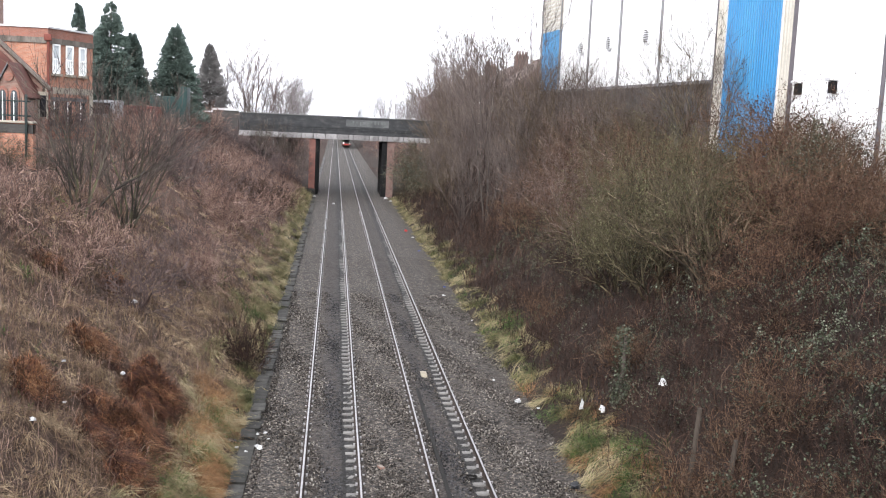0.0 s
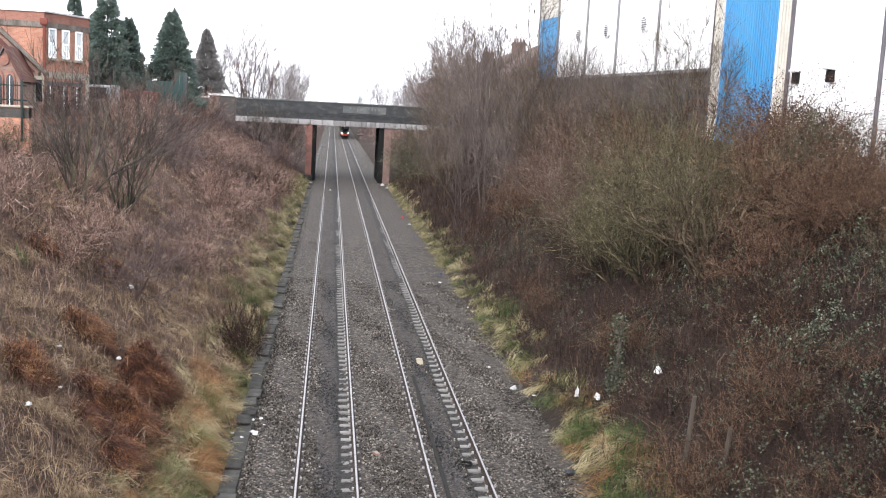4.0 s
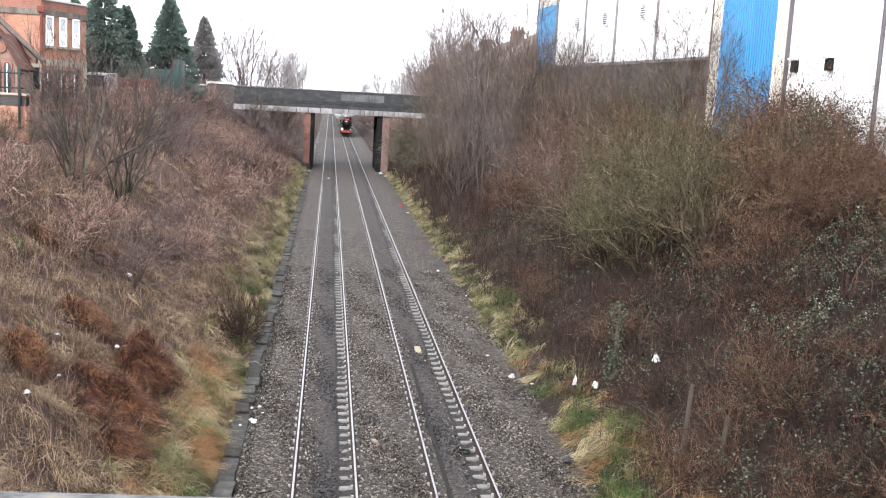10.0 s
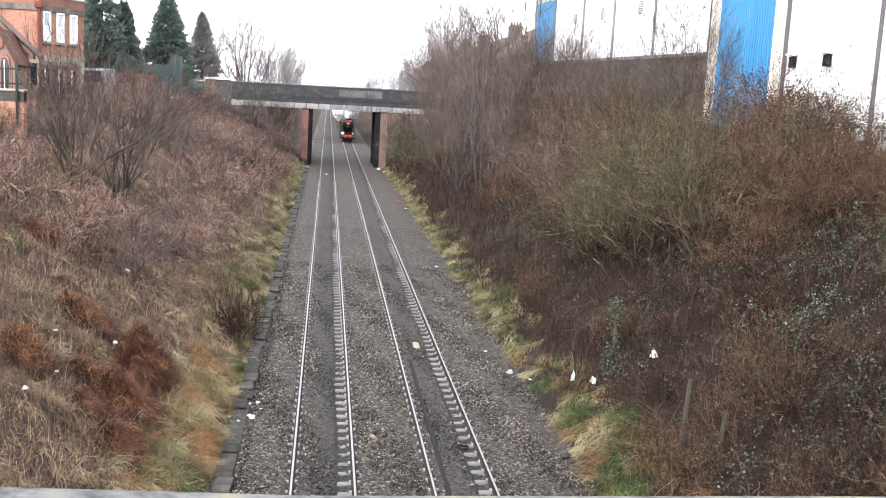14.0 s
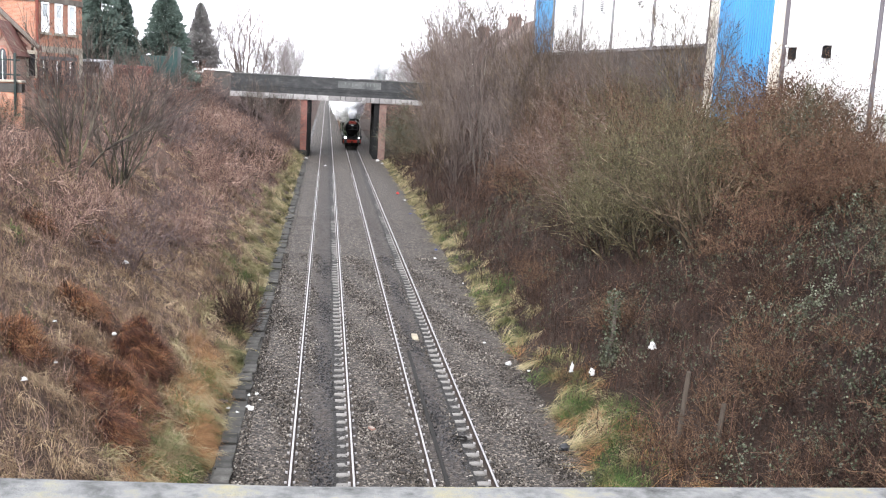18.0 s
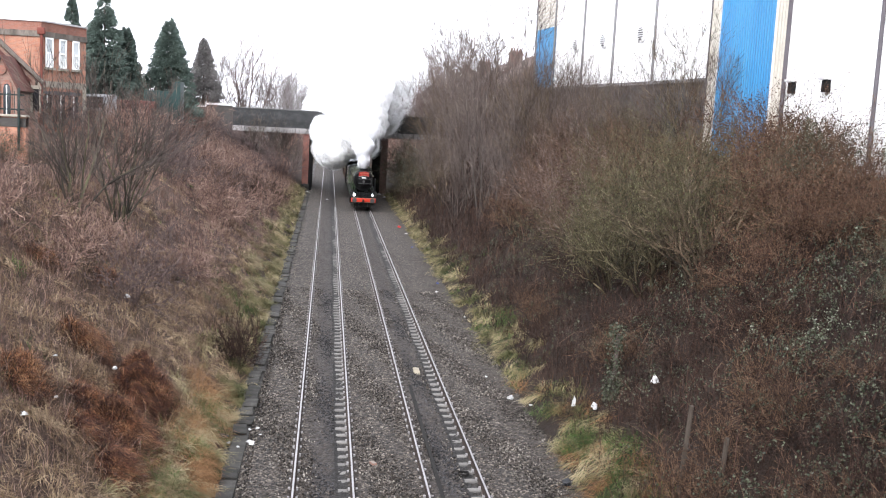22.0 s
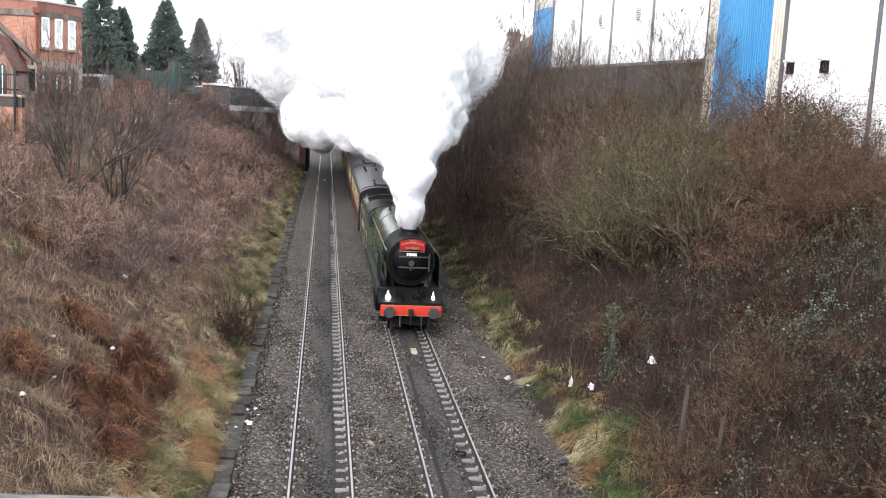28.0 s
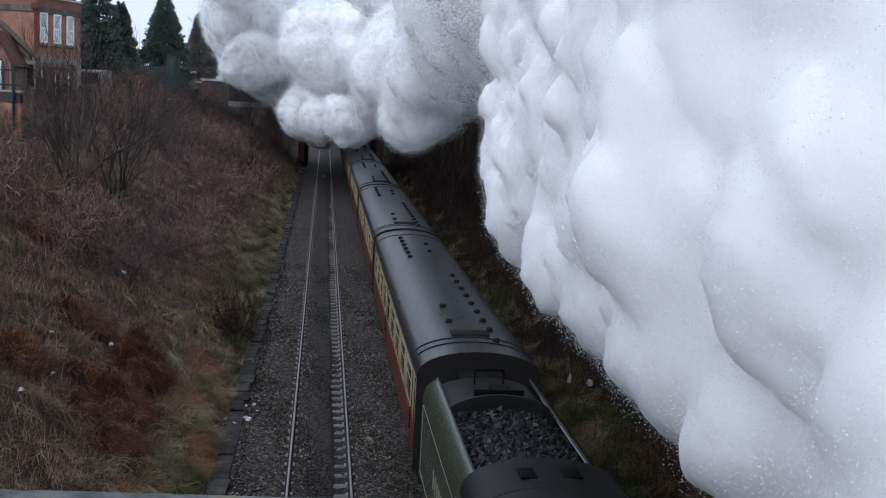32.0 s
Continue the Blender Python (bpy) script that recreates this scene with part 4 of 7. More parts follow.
        box(bm, min(s * 0.92, s * 1.3), max(s * 0.92, s * 1.3), 1.6, 3.3, 0.55, 1.3, 0.12)
        part("cylinder", bm, M["black"], lo, "black outside cylinder")
        bm = B()
        box(bm, min(s * 1.02, s * 1.1), max(s * 1.02, s * 1.1), 5.25, 9.35, 0.86, 0.99, 0.02)
        part("coupling_rod", bm, M["steel"], lo, "bright steel coupling rod")
        bm = B()
        box(bm, min(s * 1.12, s * 1.19), max(s * 1.12, s * 1.19), 3.3, 7.3, 0.9, 1.0, 0.02)
        part("connecting_rod", bm, M["steel"], lo)
        bm = B()
        box(bm, min(s * 0.55, s * 0.58), max(s * 0.55, s * 0.58), 0.0, 12.2, 0.75, 1.7)
        part("frame_plate", bm, M["black"], lo)
        bm = B()
        for k in range(3):
            box(bm, s * 1.05 - 0.16, s * 1.05 + 0.16, 0.02 + k * 0.22, 0.22 + k * 0.22, 0.5, 0.54)
        part("footstep", bm, M["black"], lo)
    # front platform
    bm = B()
    prism(bm, [(-0.3, 1.34), (0.55, 1.7), (0.9, 1.75), (0.9, 1.65), (0.55, 1.6), (-0.3, 1.25)], "x", -1.28, 1.28)
    part("front_platform", bm, M["smokebox"], lo, "dark sloping front platform")
    for s in (-1, 1):
        bm = B()
        box(bm, s * 0.36 - 0.02, s * 0.36 + 0.02, -0.3, 0.5, 1.3, 1.72, 0.01)
        part("platform_web", bm, M["black"], lo)
    bm = B()
    tube(bm, (0.12, -0.05, 1.52), (0.4, -0.05, 1.6), 0.05, n=8)
    tube(bm, (0.12, -0.05, 1.38), (0.12, -0.05, 1.6), 0.05, n=8)
    part("steam_pipe", bm, M["black"], lo)
    bm = B()
    box(bm, -1.2, 1.2, -0.47, -0.34, 0.84, 1.24, 0.012)
    beam = part("buffer_beam", bm, M["red"], lo, "bright red buffer beam")
    for z in (0.845, 1.235):
        bm = B()
        box(bm, -1.19, 1.19, -0.477, -0.471, z - 0.008, z + 0.008)
        part("beam_edge", bm, M["lining"], beam)
    for s in (-1, 1):
        bm = B()
        tube(bm, (s * 0.87, -0.48, 1.04), (s * 0.87, -0.75, 1.04), 0.15, 0.11, n=18)
        bu = part("buffer", bm, M["black"], lo, "black buffer with a steel head")
        bm = B()
        tube(bm, (s * 0.87, -0.75, 1.04), (s * 0.87, -0.86, 1.04), 0.1, 0.1, n=14)
        tube(bm, (s * 0.87, -0.86, 1.04), (s * 0.87, -0.9, 1.04), 0.23, 0.21, n=20)
        part("buffer_head", bm, M["steel_dull"], bu, "worn steel buffer head")
        bm = B()
        box(bm, s * 0.9 - 0.06, s * 0.9 + 0.06, -0.1, 0.04, 1.38, 1.57, 0.02)
        tube(bm, (s * 0.9, -0.02, 1.6), (s * 0.9, -0.02, 1.7), 0.05, 0.03, n=10)
        tube(bm, (s * 0.9, -0.02, 1.7), (s * 0.9, -0.02, 1.76), 0.015, n=6)
        la = part("lamp", bm, M["lamp_body"], lo, "white headcode lamp, lit")
        bm = B()
        tube(bm, (s * 0.9, -0.1, 1.5), (s * 0.9, -0.14, 1.5), 0.1 if s < 0 else 0.065, n=18)
        part("lamp_lens", bm, M["lamp"] if s < 0 else M["lamp_dim"], la, "glowing lamp lens")
        bm = B()
        tube(bm, (s * 0.42, -0.5, 0.85), (s * 0.42, -0.62, 0.45), 0.022, n=8)
        part("brake_hose", bm, M["steel_dull"], lo, "grey brake hose")
    bm = B()
    box(bm, -0.1, 0.1, -0.75, -0.46, 0.85, 1.12, 0.03)
    tube(bm, (0, -0.7, 0.95), (0, -0.62, 0.5), 0.045, n=8)
    part("coupling", bm, M["dark_under"], lo, "dark coupling hook and chain")
    bm = B()
    box(bm, -0.7, 0.7, 0.2, 2.8, 0.35, 0.75)
    box(bm, -0.78, -0.7, -0.15, -0.05, 0.12, 0.83)
    box(bm, 0.7, 0.78, -0.15, -0.05, 0.12, 0.83)
    part("bogie_frame", bm, M["dark_under"], lo)
    # cab
    roof = roof_arc(1.3, 3.25, 3.86)
    bm = B()
    prism(bm, roof + [(-1.3, 3.2)] + [(x * 0.985, z - 0.05) for x, z in roof[::-1]] + [(1.3, 3.2)], "y", 11.95, 14.6)
    part("cab_roof", bm, M["tender_top"], lo, "dark curved cab roof")
    for s in (-1, 1):
        bm = B()
        prism(bm, [(12.0, 1.45), (13.75, 1.45), (13.9, 2.2), (13.9, 2.35), (14.05, 3.24), (12.0, 3.24)], "x", s * 1.285, s * 1.315)
        c = part("cab_side", bm, M["loco_green"], lo, "lined green cab side")
        bm = B()
        for y0 in (12.35, 13.05):
            box(bm, min(s * 1.316, s * 1.324), max(s * 1.316, s * 1.324), y0, y0 + 0.55, 2.45, 3.05)
        part("cab_window", bm, M["glass"], c, "dark cab window")
        bm = B()
        for q in (((12.06, 1.55), (12.06, 3.15)), ((12.06, 2.3), (13.85, 2.3)), ((12.06, 1.55), (13.7, 1.55))):
            tube(bm, (s * 1.318, *q[0]), (s * 1.318, *q[1]), 0.007, n=5)
        part("cab_lining", bm, M["lining"], c)
    bm = B()
    front = [(x * 0.97, z - 0.03) for x, z in roof] + [(-1.26, 1.5), (1.26, 1.5)]
    prism(bm, front, "y", 12.03, 12.1)
    part("cab_front", bm, M["loco_green"], lo, "green cab front plate")
    for s in (-1, 1):
        bm = B()
        prism(bm, [(s * 0.98, 3.42), (s * 1.2, 3.25), (s * 1.2, 2.7), (s * 1.06, 2.7)], "y", 12.01, 12.025)
        part("spectacle_window", bm, M["glass"], lo, "cab front window")
    bm = B()
    box(bm, -0.3, 0.3, 12.9, 13.5, 3.86, 3.9, 0.01)
    part("roof_vent", bm, M["black"], lo)
    bm = B()
    box(bm, -1.0, 1.0, 12.1, 14.2, 0.7, 1.5)
    part("footplate", bm, M["dark_under"], lo)
    for name, r, y, n in (("bogie_wheelset", 0.48, 1.0, 10), ("bogie_wheelset", 0.48, 2.9, 10), ("driving_wheelset", 1.015, 5.35, 20), ("driving_wheelset", 1.015, 7.3, 20),
                          ("driving_wheelset", 1.015, 9.25, 20), ("trailing_wheelset", 0.56, 11.9, 12)):
        WHEELS.append((wheelset(name, r, lo, y, M["loco_green_dull"] if r > 1 else M["dark_under"], n), r, y))
    return lo


def build_tender():
    te = thing("tender", "green coal tender behind the locomotive", "tender")
    bm = B()
    box(bm, -1.05, 1.05, 14.5, 21.75, 0.75, 1.25)
    part("underframe", bm, M["dark_under"], te)
    for s in (-1, 1):
        side = [(s * 1.3, 1.25), (s * 1.3, 3.0), (s * 1.22, 3.22), (s * 1.02, 3.38), (s * 0.98, 3.34), (s * 1.18, 3.18), (s * 1.25, 2.98), (s * 1.25, 1.25)]
        bm = B()
        prism(bm, side, "y", 14.65, 21.8)
        sd = part("side_sheet", bm, M["loco_green"], te, "lined green tender side")
        bm = B()
        for q in (((14.8, 1.4), (21.6, 1.4)), ((14.8, 2.85), (21.6, 2.85)), ((14.8, 1.4), (14.8, 2.85)), ((21.6, 1.4), (21.6, 2.85))):
            tube(bm, (s * 1.304, *q[0]), (s * 1.304, *q[1]), 0.007, n=5)
        part("lining", bm, M["lining"], sd)
        for i in range(10):
            bm = B()
            box(bm, min(s * 1.301, s * 1.307), max(s * 1.301, s * 1.307), 16.2 + i * 0.32, 16.2 + i * 0.32 + 0.2, 1.95, 2.3)
            part("letter_bar", bm, M["lining"], sd)
        bm = B()
        box(bm, min(s * 1.02, s * 1.1), max(s * 1.02, s * 1.1), 14.8, 21.6, 0.55, 1.2)
        part("axle_frame", bm, M["dark_under"], te)
        bm = B()
        tube(bm, (s * 1.0, 14.65, 3.385), (s * 1.0, 21.8, 3.385), 0.02, n=6)
        part("top_bead", bm, M["steel_dull"], te, "worn bright top edge")
    # front cowl joining the cab roof, coal space, tank top
    cowl = roof_arc(1.28, 3.2, 3.8)
    bm = B()
    prism(bm, cowl + [(-1.2, 3.1), (1.2, 3.1)], "y", 14.75, 15.95)
    part("front_cowl", bm, M["tender_top"], te, "dark curved tender front")
    bm = B()
    box(bm, -0.5, -0.25, 15.1, 15.5, 3.745, 3.8, 0.01)
    part("hatch", bm, M["black"], te)
    bm = B()
    box(bm, 0.15, 0.45, 15.1, 15.5, 3.745, 3.8, 0.01)
    part("hatch", bm, M["black"], te)
    bm = B()
    box(bm, -1.2, 1.2, 14.7, 21.75, 1.25, 2.95)
    part("tank", bm, M["tender_top"], te)
    bm = B()
    back = roof_arc(1.22, 2.9, 3.45)
    prism(bm, back + [(-1.22, 2.8), (1.22, 2.8)], "y", 19.75, 21.7)
    part("tank_top", bm, M["tender_top"], te, "grimy tank top")
    for y0, y1 in ((19.72, 19.8), (15.95, 16.03)):
        bm = B()
        prism(bm, [(x * 1.0, z + 0.06) for x, z in roof_arc(1.16, 2.95, 3.6)] + [(-1.16, 2.9), (1.16, 2.9)], "y", y0, y1)
        part("coal_plate", bm, M["tender_top"], te)
    bm = B()
    tube(bm, (0.1, 20.5, 3.4), (0.1, 20.5, 3.6), 0.25, 0.22, n=16)
    box(bm, -0.45, 0.55, 20.2, 20.3, 3.42, 3.62, 0.02)
    part("filler", bm, M["black"], te, "water filler lid")
    bm = B()
    for x in (-0.3, 0.3):
        tube(bm, (x, 21.2, 3.4), (x, 21.2, 3.75), 0.02, n=6)
    tube(bm, (-0.3, 21.2, 3.75), (0.3, 21.2, 3.75), 0.02, n=6)
    part("rail_loop", bm, M["black"], te)
    # coal heap of separate lumps on a bed
    bm = B()
    bmesh.ops.create_grid(bm, x_segments=16, y_segments=24, size=0.5)
    for v in bm.verts:
        x, y = v.co.x * 2.25, 17.9 + v.co.y * 3.7
        v.co = Vector((x, y, 3.0 + 0.28 * math.cos(v.co.x * 2.6) + 0.12 * noise.noise(Vector((x * 3, y * 3, 1)))))
    part("coal_bed", bm, M["coal"], te, "heap of black coal")
    rng = np.random.default_rng(11)
    n = 1400
    px, py = rng.uniform(-1.05, 1.05, n), rng.uniform(16.05, 19.7, n)
    s = rng.uniform(0.04, 0.12, (n, 1, 1)) * rng.uniform(0.6, 1.2, (n, 6, 1))
    octa = np.array([(1, 0, 0), (0, 1, 0), (-1, 0, 0), (0, -1, 0), (0, 0, .8), (0, 0, -.8)], float)
    q = np.linalg.qr(rng.normal(size=(n, 3, 3)))[0]
    V = np.einsum("kj,nij->nki", octa, q) * s + np.stack([px, py, 3.02 + 0.28 * np.cos(px / 2.25 * 2.6) + rng.uniform(0, .08, n)], -1)[:, None, :]
    F = np.array([(0, 1, 4), (1, 2, 4), (2, 3, 4), (3, 0, 4), (1, 0, 5), (2, 1, 5), (3, 2, 5), (0, 3, 5)])
    ob = tagged(new("coal", arrays_mesh("coal", V.reshape(-1, 3), (F[None] + 6 * np.arange(n)[:, None, None]).reshape(-1, 3), M["coal"])), "black coal lumps", kind="stuff")
    ob.parent = te
    for y in (15.6, 17.3, 19.0, 20.7):
        WHEELS.append((wheelset("tender_wheelset", 0.63, te, y, M["dark_under"], 12), 0.63, y))
    return te


def build_coach():
    co = thing("railway_coach", "cream and brown-red railway coach with dark grey roof", "railway coach", "coaches of the train")
    Lc = 19.7
    roof = roof_arc(1.385, 3.2, 3.8, 18)
    bm = B()
    prism(bm, roof + [(-1.36, 3.15), (1.36, 3.15)], "y", 0.02, Lc - 0.02)
    rf = part("roof", bm, M["coach_roof"], co, "dark grey curved roof")
    bm = B()
    box(bm, -1.365, 1.365, 0.0, Lc, 2.06, 3.16, 0.02)
    part("upper_body", bm, M["coach_cream"], co, "cream upper body panels")
    bm = B()
    prism(bm, [(-1.3, 1.1), (1.3, 1.1), (1.38, 1.35), (1.38, 2.055), (-1.38, 2.055), (-1.38, 1.35)], "y", 0.0, Lc)
    part("lower_body", bm, M["coach_red"], co, "brown-red lower body panels")
    for s in (-1, 1):
        for i in range(9):
            y0 = 1.35 + i * 2.0
            bm = B()
            box(bm, min(s * 1.36, s * 1.372), max(s * 1.36, s * 1.372), y0, y0 + 1.2, 2.2, 2.98, 0.004)
            w = part("window", bm, M["glass"], co, "dark glazed window")
            bm = B()
            box(bm, min(s * 1.371, s * 1.38), max(s * 1.371, s * 1.38), y0, y0 + 1.2, 2.7, 2.725)
            for yy in (y0 - 0.03, y0 + 1.2):
                box(bm, min(s * 1.366, s * 1.382), max(s * 1.366, s * 1.382), yy, yy + 0.03, 2.17, 3.01)
            for zz in (2.17, 2.98):
                box(bm, min(s * 1.366, s * 1.382), max(s * 1.366, s * 1.382), y0, y0 + 1.2, zz, zz + 0.03)
            part("window_frame", bm, M["coach_cream"], w)
        for y0 in (0.35, 10.1, Lc - 0.95):
            bm = B()
            box(bm, min(s * 1.37, s * 1.386), max(s * 1.37, s * 1.386), y0 - 0.02, y0, 1.3, 3.1)
            box(bm, min(s * 1.37, s * 1.386), max(s * 1.37, s * 1.386), y0 + 0.6, y0 + 0.62, 1.3, 3.1)
            tube(bm, (s * 1.4, y0 + 0.68, 1.7), (s * 1.4, y0 + 0.68, 2.2), 0.015, n=6)
            part("door", bm, M["dark_under"], co, "door edges and grab rail")
        bm = B()
        tube(bm, (s * 1.37, 0.05, 3.2), (s * 1.37, Lc - 0.05, 3.2), 0.02, n=6)
        part("gutter", bm, M["dark_under"], co)
    for yy, x in [(1.2 + k * 1.05, 0.55) for k in range(9)] + [(13.0 + k * 0.9, -0.5) for k in range(6)] + [(14.2, 0.3), (16.0, 0.35), (3.0, -0.35), (4.8, -0.3)]:
        z = 3.2 + 0.6 * math.sqrt(max(0, 1 - (x / 1.385) ** 2)) ** 0.8
        bm = B()
        lathe(bm, [(0.08, -0.05), (0.085, 0.02), (0.09, 0.05), (0.06, 0.08), (0.02, 0.085)], 10, Matrix.Translation((x, yy, z)))
        part("roof_vent", bm, M["dark_under"], rf, "small dark roof ventilator")
    for yy in (0.9, 1.35, Lc - 1.3):
        bm = B()
        prism(bm, [(x * 1.004, z + 0.018) for x, z in roof[2:-2]] + [(x * 0.99, z - 0.02) for x, z in roof[2:-2][::-1]], "y", yy, yy + 0.05)
        part("roof_rib", bm, M["dark_under"], rf)
    bm = B()
    box(bm, -0.45, 0.45, 1.55, 2.0, 3.76, 3.84, 0.03)
    part("roof_hatch", bm, M["dark_under"], rf)
    for y0, y1 in ((-0.05, -0.003), (Lc + 0.003, Lc + 0.05)):
        bm = B()
        prism(bm, [(x * 1.002, z + 0.012) for x, z in roof] + [(-1.39, 1.1), (1.39, 1.1)], "y", y0, y1)
        part("end_panel", bm, M["dark_under"], co, "black coach end")
    for y0, y1 in ((-0.28, -0.052), (Lc + 0.052, Lc + 0.28)):
        bm = B()
        box(bm, -0.5, 0.5, y0, y1, 1.2, 3.4, 0.05)
        part("gangway", bm, M["dark_under"], co, "black corridor connection")
    bm = B()
    box(bm, -1.2, 1.2, 0.1, Lc - 0.1, 0.85, 1.098)
    box(bm, -1.1, 1.1, 7.0, 12.5, 0.4, 0.85, 0.05)
    part("underframe", bm, M["dark_under"], co)
    for yy in (2.6, Lc - 2.6):
        bm = B()
        box(bm, -1.15, 1.15, yy - 1.9, yy + 1.9, 0.45, 0.84, 0.05)
        part("bogie", bm, M["dark_under"], co)
        for d in (-1.3, 1.3):
            wheelset("coach_wheelset", 0.46, co, yy + d, M["dark_under"], 8)
    return co


M["steel_dull"] = surf("dull_steel", (0.045, 0.045, 0.046), (0.1, 0.1, 0.102), None, 5, 30, 0.45, 0.6, 0.05)
M["loco_green_dull"] = surf("grimy_green_paint", (0.014, 0.026, 0.011), (0.026, 0.045, 0.018), None, 2, 20, 0.5, bumps=0.04)
M["lining_dark"] = surf("black_and_cream_band", (0.02, 0.03, 0.014), (0.1, 0.09, 0.05), None, 8, 30, 0.35, bumps=0)
M["lettering"] = surf("dull_gold_lettering", (0.42, 0.2, 0.12), (0.52, 0.28, 0.17), None, 5, 20, 0.5, bumps=0)

loco, tender, coach = build_loco(), build_tender(), build_coach()
CO_PITCH = 20.28
coaches = [coach] + [copy_thing(coach, Matrix()) for _ in range(8)]

# ------------------------------------------------------------------ warehouse above the right bank


def wall_frame(p, q):
    """Matrix whose x runs along the wall from p to q, y out of the building (towards the line), z up."""
    d = Vector((q[0] - p[0], q[1] - p[1], 0))
    L = d.length
    d.normalize()
    out = Vector((-d.y, d.x, 0))
    m = Matrix((( d.x, out.x, 0, p[0]), (d.y, out.y, 0, p[1]), (0, 0, 1, 0), (0, 0, 0, 1)))
    return m, L


def ribbed(bm, x0, x1, z0, z1, pitch=0.25, depth=0.03, y=0.0):
    """Profiled sheet: trapezoid ribs standing up the wall."""
    x, pts = x0, []
    while x < x1 - 1e-6:
        w = min(pitch, x1 - x)
        pts += [(x, y), (x + w * 0.55, y), (x + w * 0.65, y + depth), (x + w * 0.9, y + depth)]
        x += w
    pts.append((x1, y))
    a = [bm.verts.new((p[0], p[1], z0)) for p in pts]
    b2 = [bm.verts.new((p[0], p[1], z1)) for p in pts]
    for i in range(len(pts) - 1):
        bm.faces.new((a[i], a[i + 1], b2[i + 1], b2[i]))


def build_warehouse():
    wh = thing("warehouse", "large white-clad warehouse with blue panels above a brick plinth", "warehouse")
    TOP = 25.0
    # near wall, tower and far wall share one line, bending at the tower
    m1, L1 = wall_frame((20.0, 20.0), (20.0, 43.55))
    m2, L2 = wall_frame((19.86, 43.7), (19.86, 52.9))
    m3, L3 = wall_frame((20.19, 52.75), (16.9, 85.2))

    def add(name, bm, mat, m, label="", parent=wh):
        ob = part(name, bm, mat, parent, label)
        ob.matrix_basis = m
        return ob
    # solid cores
    for m, L in ((m1, L1), (m2, L2), (m3, L3)):
        bm = B()
        box(bm, 0, L, -12, -0.02, 6.0, TOP)
        add("wall_core", bm, M["clad_white"], m)
    bm = B()
    ribbed(bm, 0, L1, 8.3, TOP, 0.3, 0.007, 0.0)
    w1 = add("cladding", bm, M["clad_white"], m1, "white profiled wall cladding")
    for x0 in (19.8, 22.9):
        bm = B()
        box(bm, x0 - 0.2, x0 + 0.2, -0.02, 0.2, 11.22, 11.7, 0.02)
        lv = add("wall_vent", bm, M["black_steel"], m1, "dark wall vent with pale hood")
        bm = B()
        box(bm, x0 - 0.26, x0 + 0.26, 0.0, 0.34, 11.72, 11.82, 0.01)
        add("vent_hood", bm, M["coping"], Matrix(), "", lv)
    # pale kerb at the wall foot and a dark downpipe
    bm = B()
    box(bm, 0, L1, 0.035, 0.3, 8.1, 8.3, 0.02)
    add("plinth", bm, M["coping"], m1, "pale concrete plinth")
    for x0 in (15.8,):
        bm = B()
        tube(bm, (x0, 0.18, 8.0), (x0, 0.18, TOP), 0.08, n=10)
        add("downpipe", bm, M["trim_mauve"], m1, "tall dark downpipe")
    # tower
    bm = B()
    ribbed(bm, 1.2, L2 - 1.35, 8.2, TOP, 0.28, 0.035, 0.03)
    add("cladding", bm, M["clad_blue"], m2, "bright blue profiled cladding")
    for x0, x1 in ((0.02, 1.18), (L2 - 1.33, L2 - 0.02)):
        bm = B()
        ribbed(bm, x0, x1, 8.2, TOP, 0.3, 0.02, 0.03)
        add("cladding", bm, M["clad_beige"], m2, "beige profiled corner cladding")
    for x0 in (1.14, L2 - 1.37, L2):
        bm = B()
        box(bm, x0 - 0.05, x0 + 0.05, 0.0, 0.1, 8.2, TOP)
        add("trim", bm, M["coping"] if x0 < L2 else M["trim_mauve"], m2)
    bm = B()
    box(bm, -0.06, 0.0, -0.1, 0.08, 8.2, TOP)
    add("trim", bm, M["trim_mauve"], m2, "mauve-grey corner trim")
    # far wall: white bays, grey seams, brick plinth below, blue end panel under beige band
    PZ = 12.25
    bm = B()
    ribbed(bm, 0, L3 - 5.4, PZ, TOP, 0.3, 0.012, 0.0)
    add("cladding", bm, M["clad_white"], m3, "white wall cladding in bays")
    bm = B()
    ribbed(bm, L3 - 5.3, L3 - 0.3, PZ, 17.0, 0.3, 0.025, 0.0)
    add("cladding", bm, M["clad_blue"], m3, "bright blue end panel")
    for i in range(26):
        bm = B()
        z = 17.02 + i * 0.3
        box(bm, L3 - 5.3, L3 - 0.3, -0.01, 0.04, z, z + 0.25)
        add("plank", bm, M["clad_beige"], m3)
    bm = B()
    box(bm, 0, L3, -0.05, 0.1, 7.0, PZ - 0.18)
    add("brick_plinth", bm, M["brick_dark"], m3, "dark sooty brick lower wall")
    bm = B()
    box(bm, 0, L3, -0.02, 0.2, PZ - 0.18, PZ, 0.01)
    add("sill", bm, M["trim_grey"], m3)
    for x0 in (8.16, 14.86, 20.86, 27.56, L3 - 0.1):
        bm = B()
        box(bm, x0 - 0.12, x0 + 0.12, 0.0, 0.09, PZ, TOP)
        add("seam", bm, M["trim_grey"], m3, "grey vertical seam")
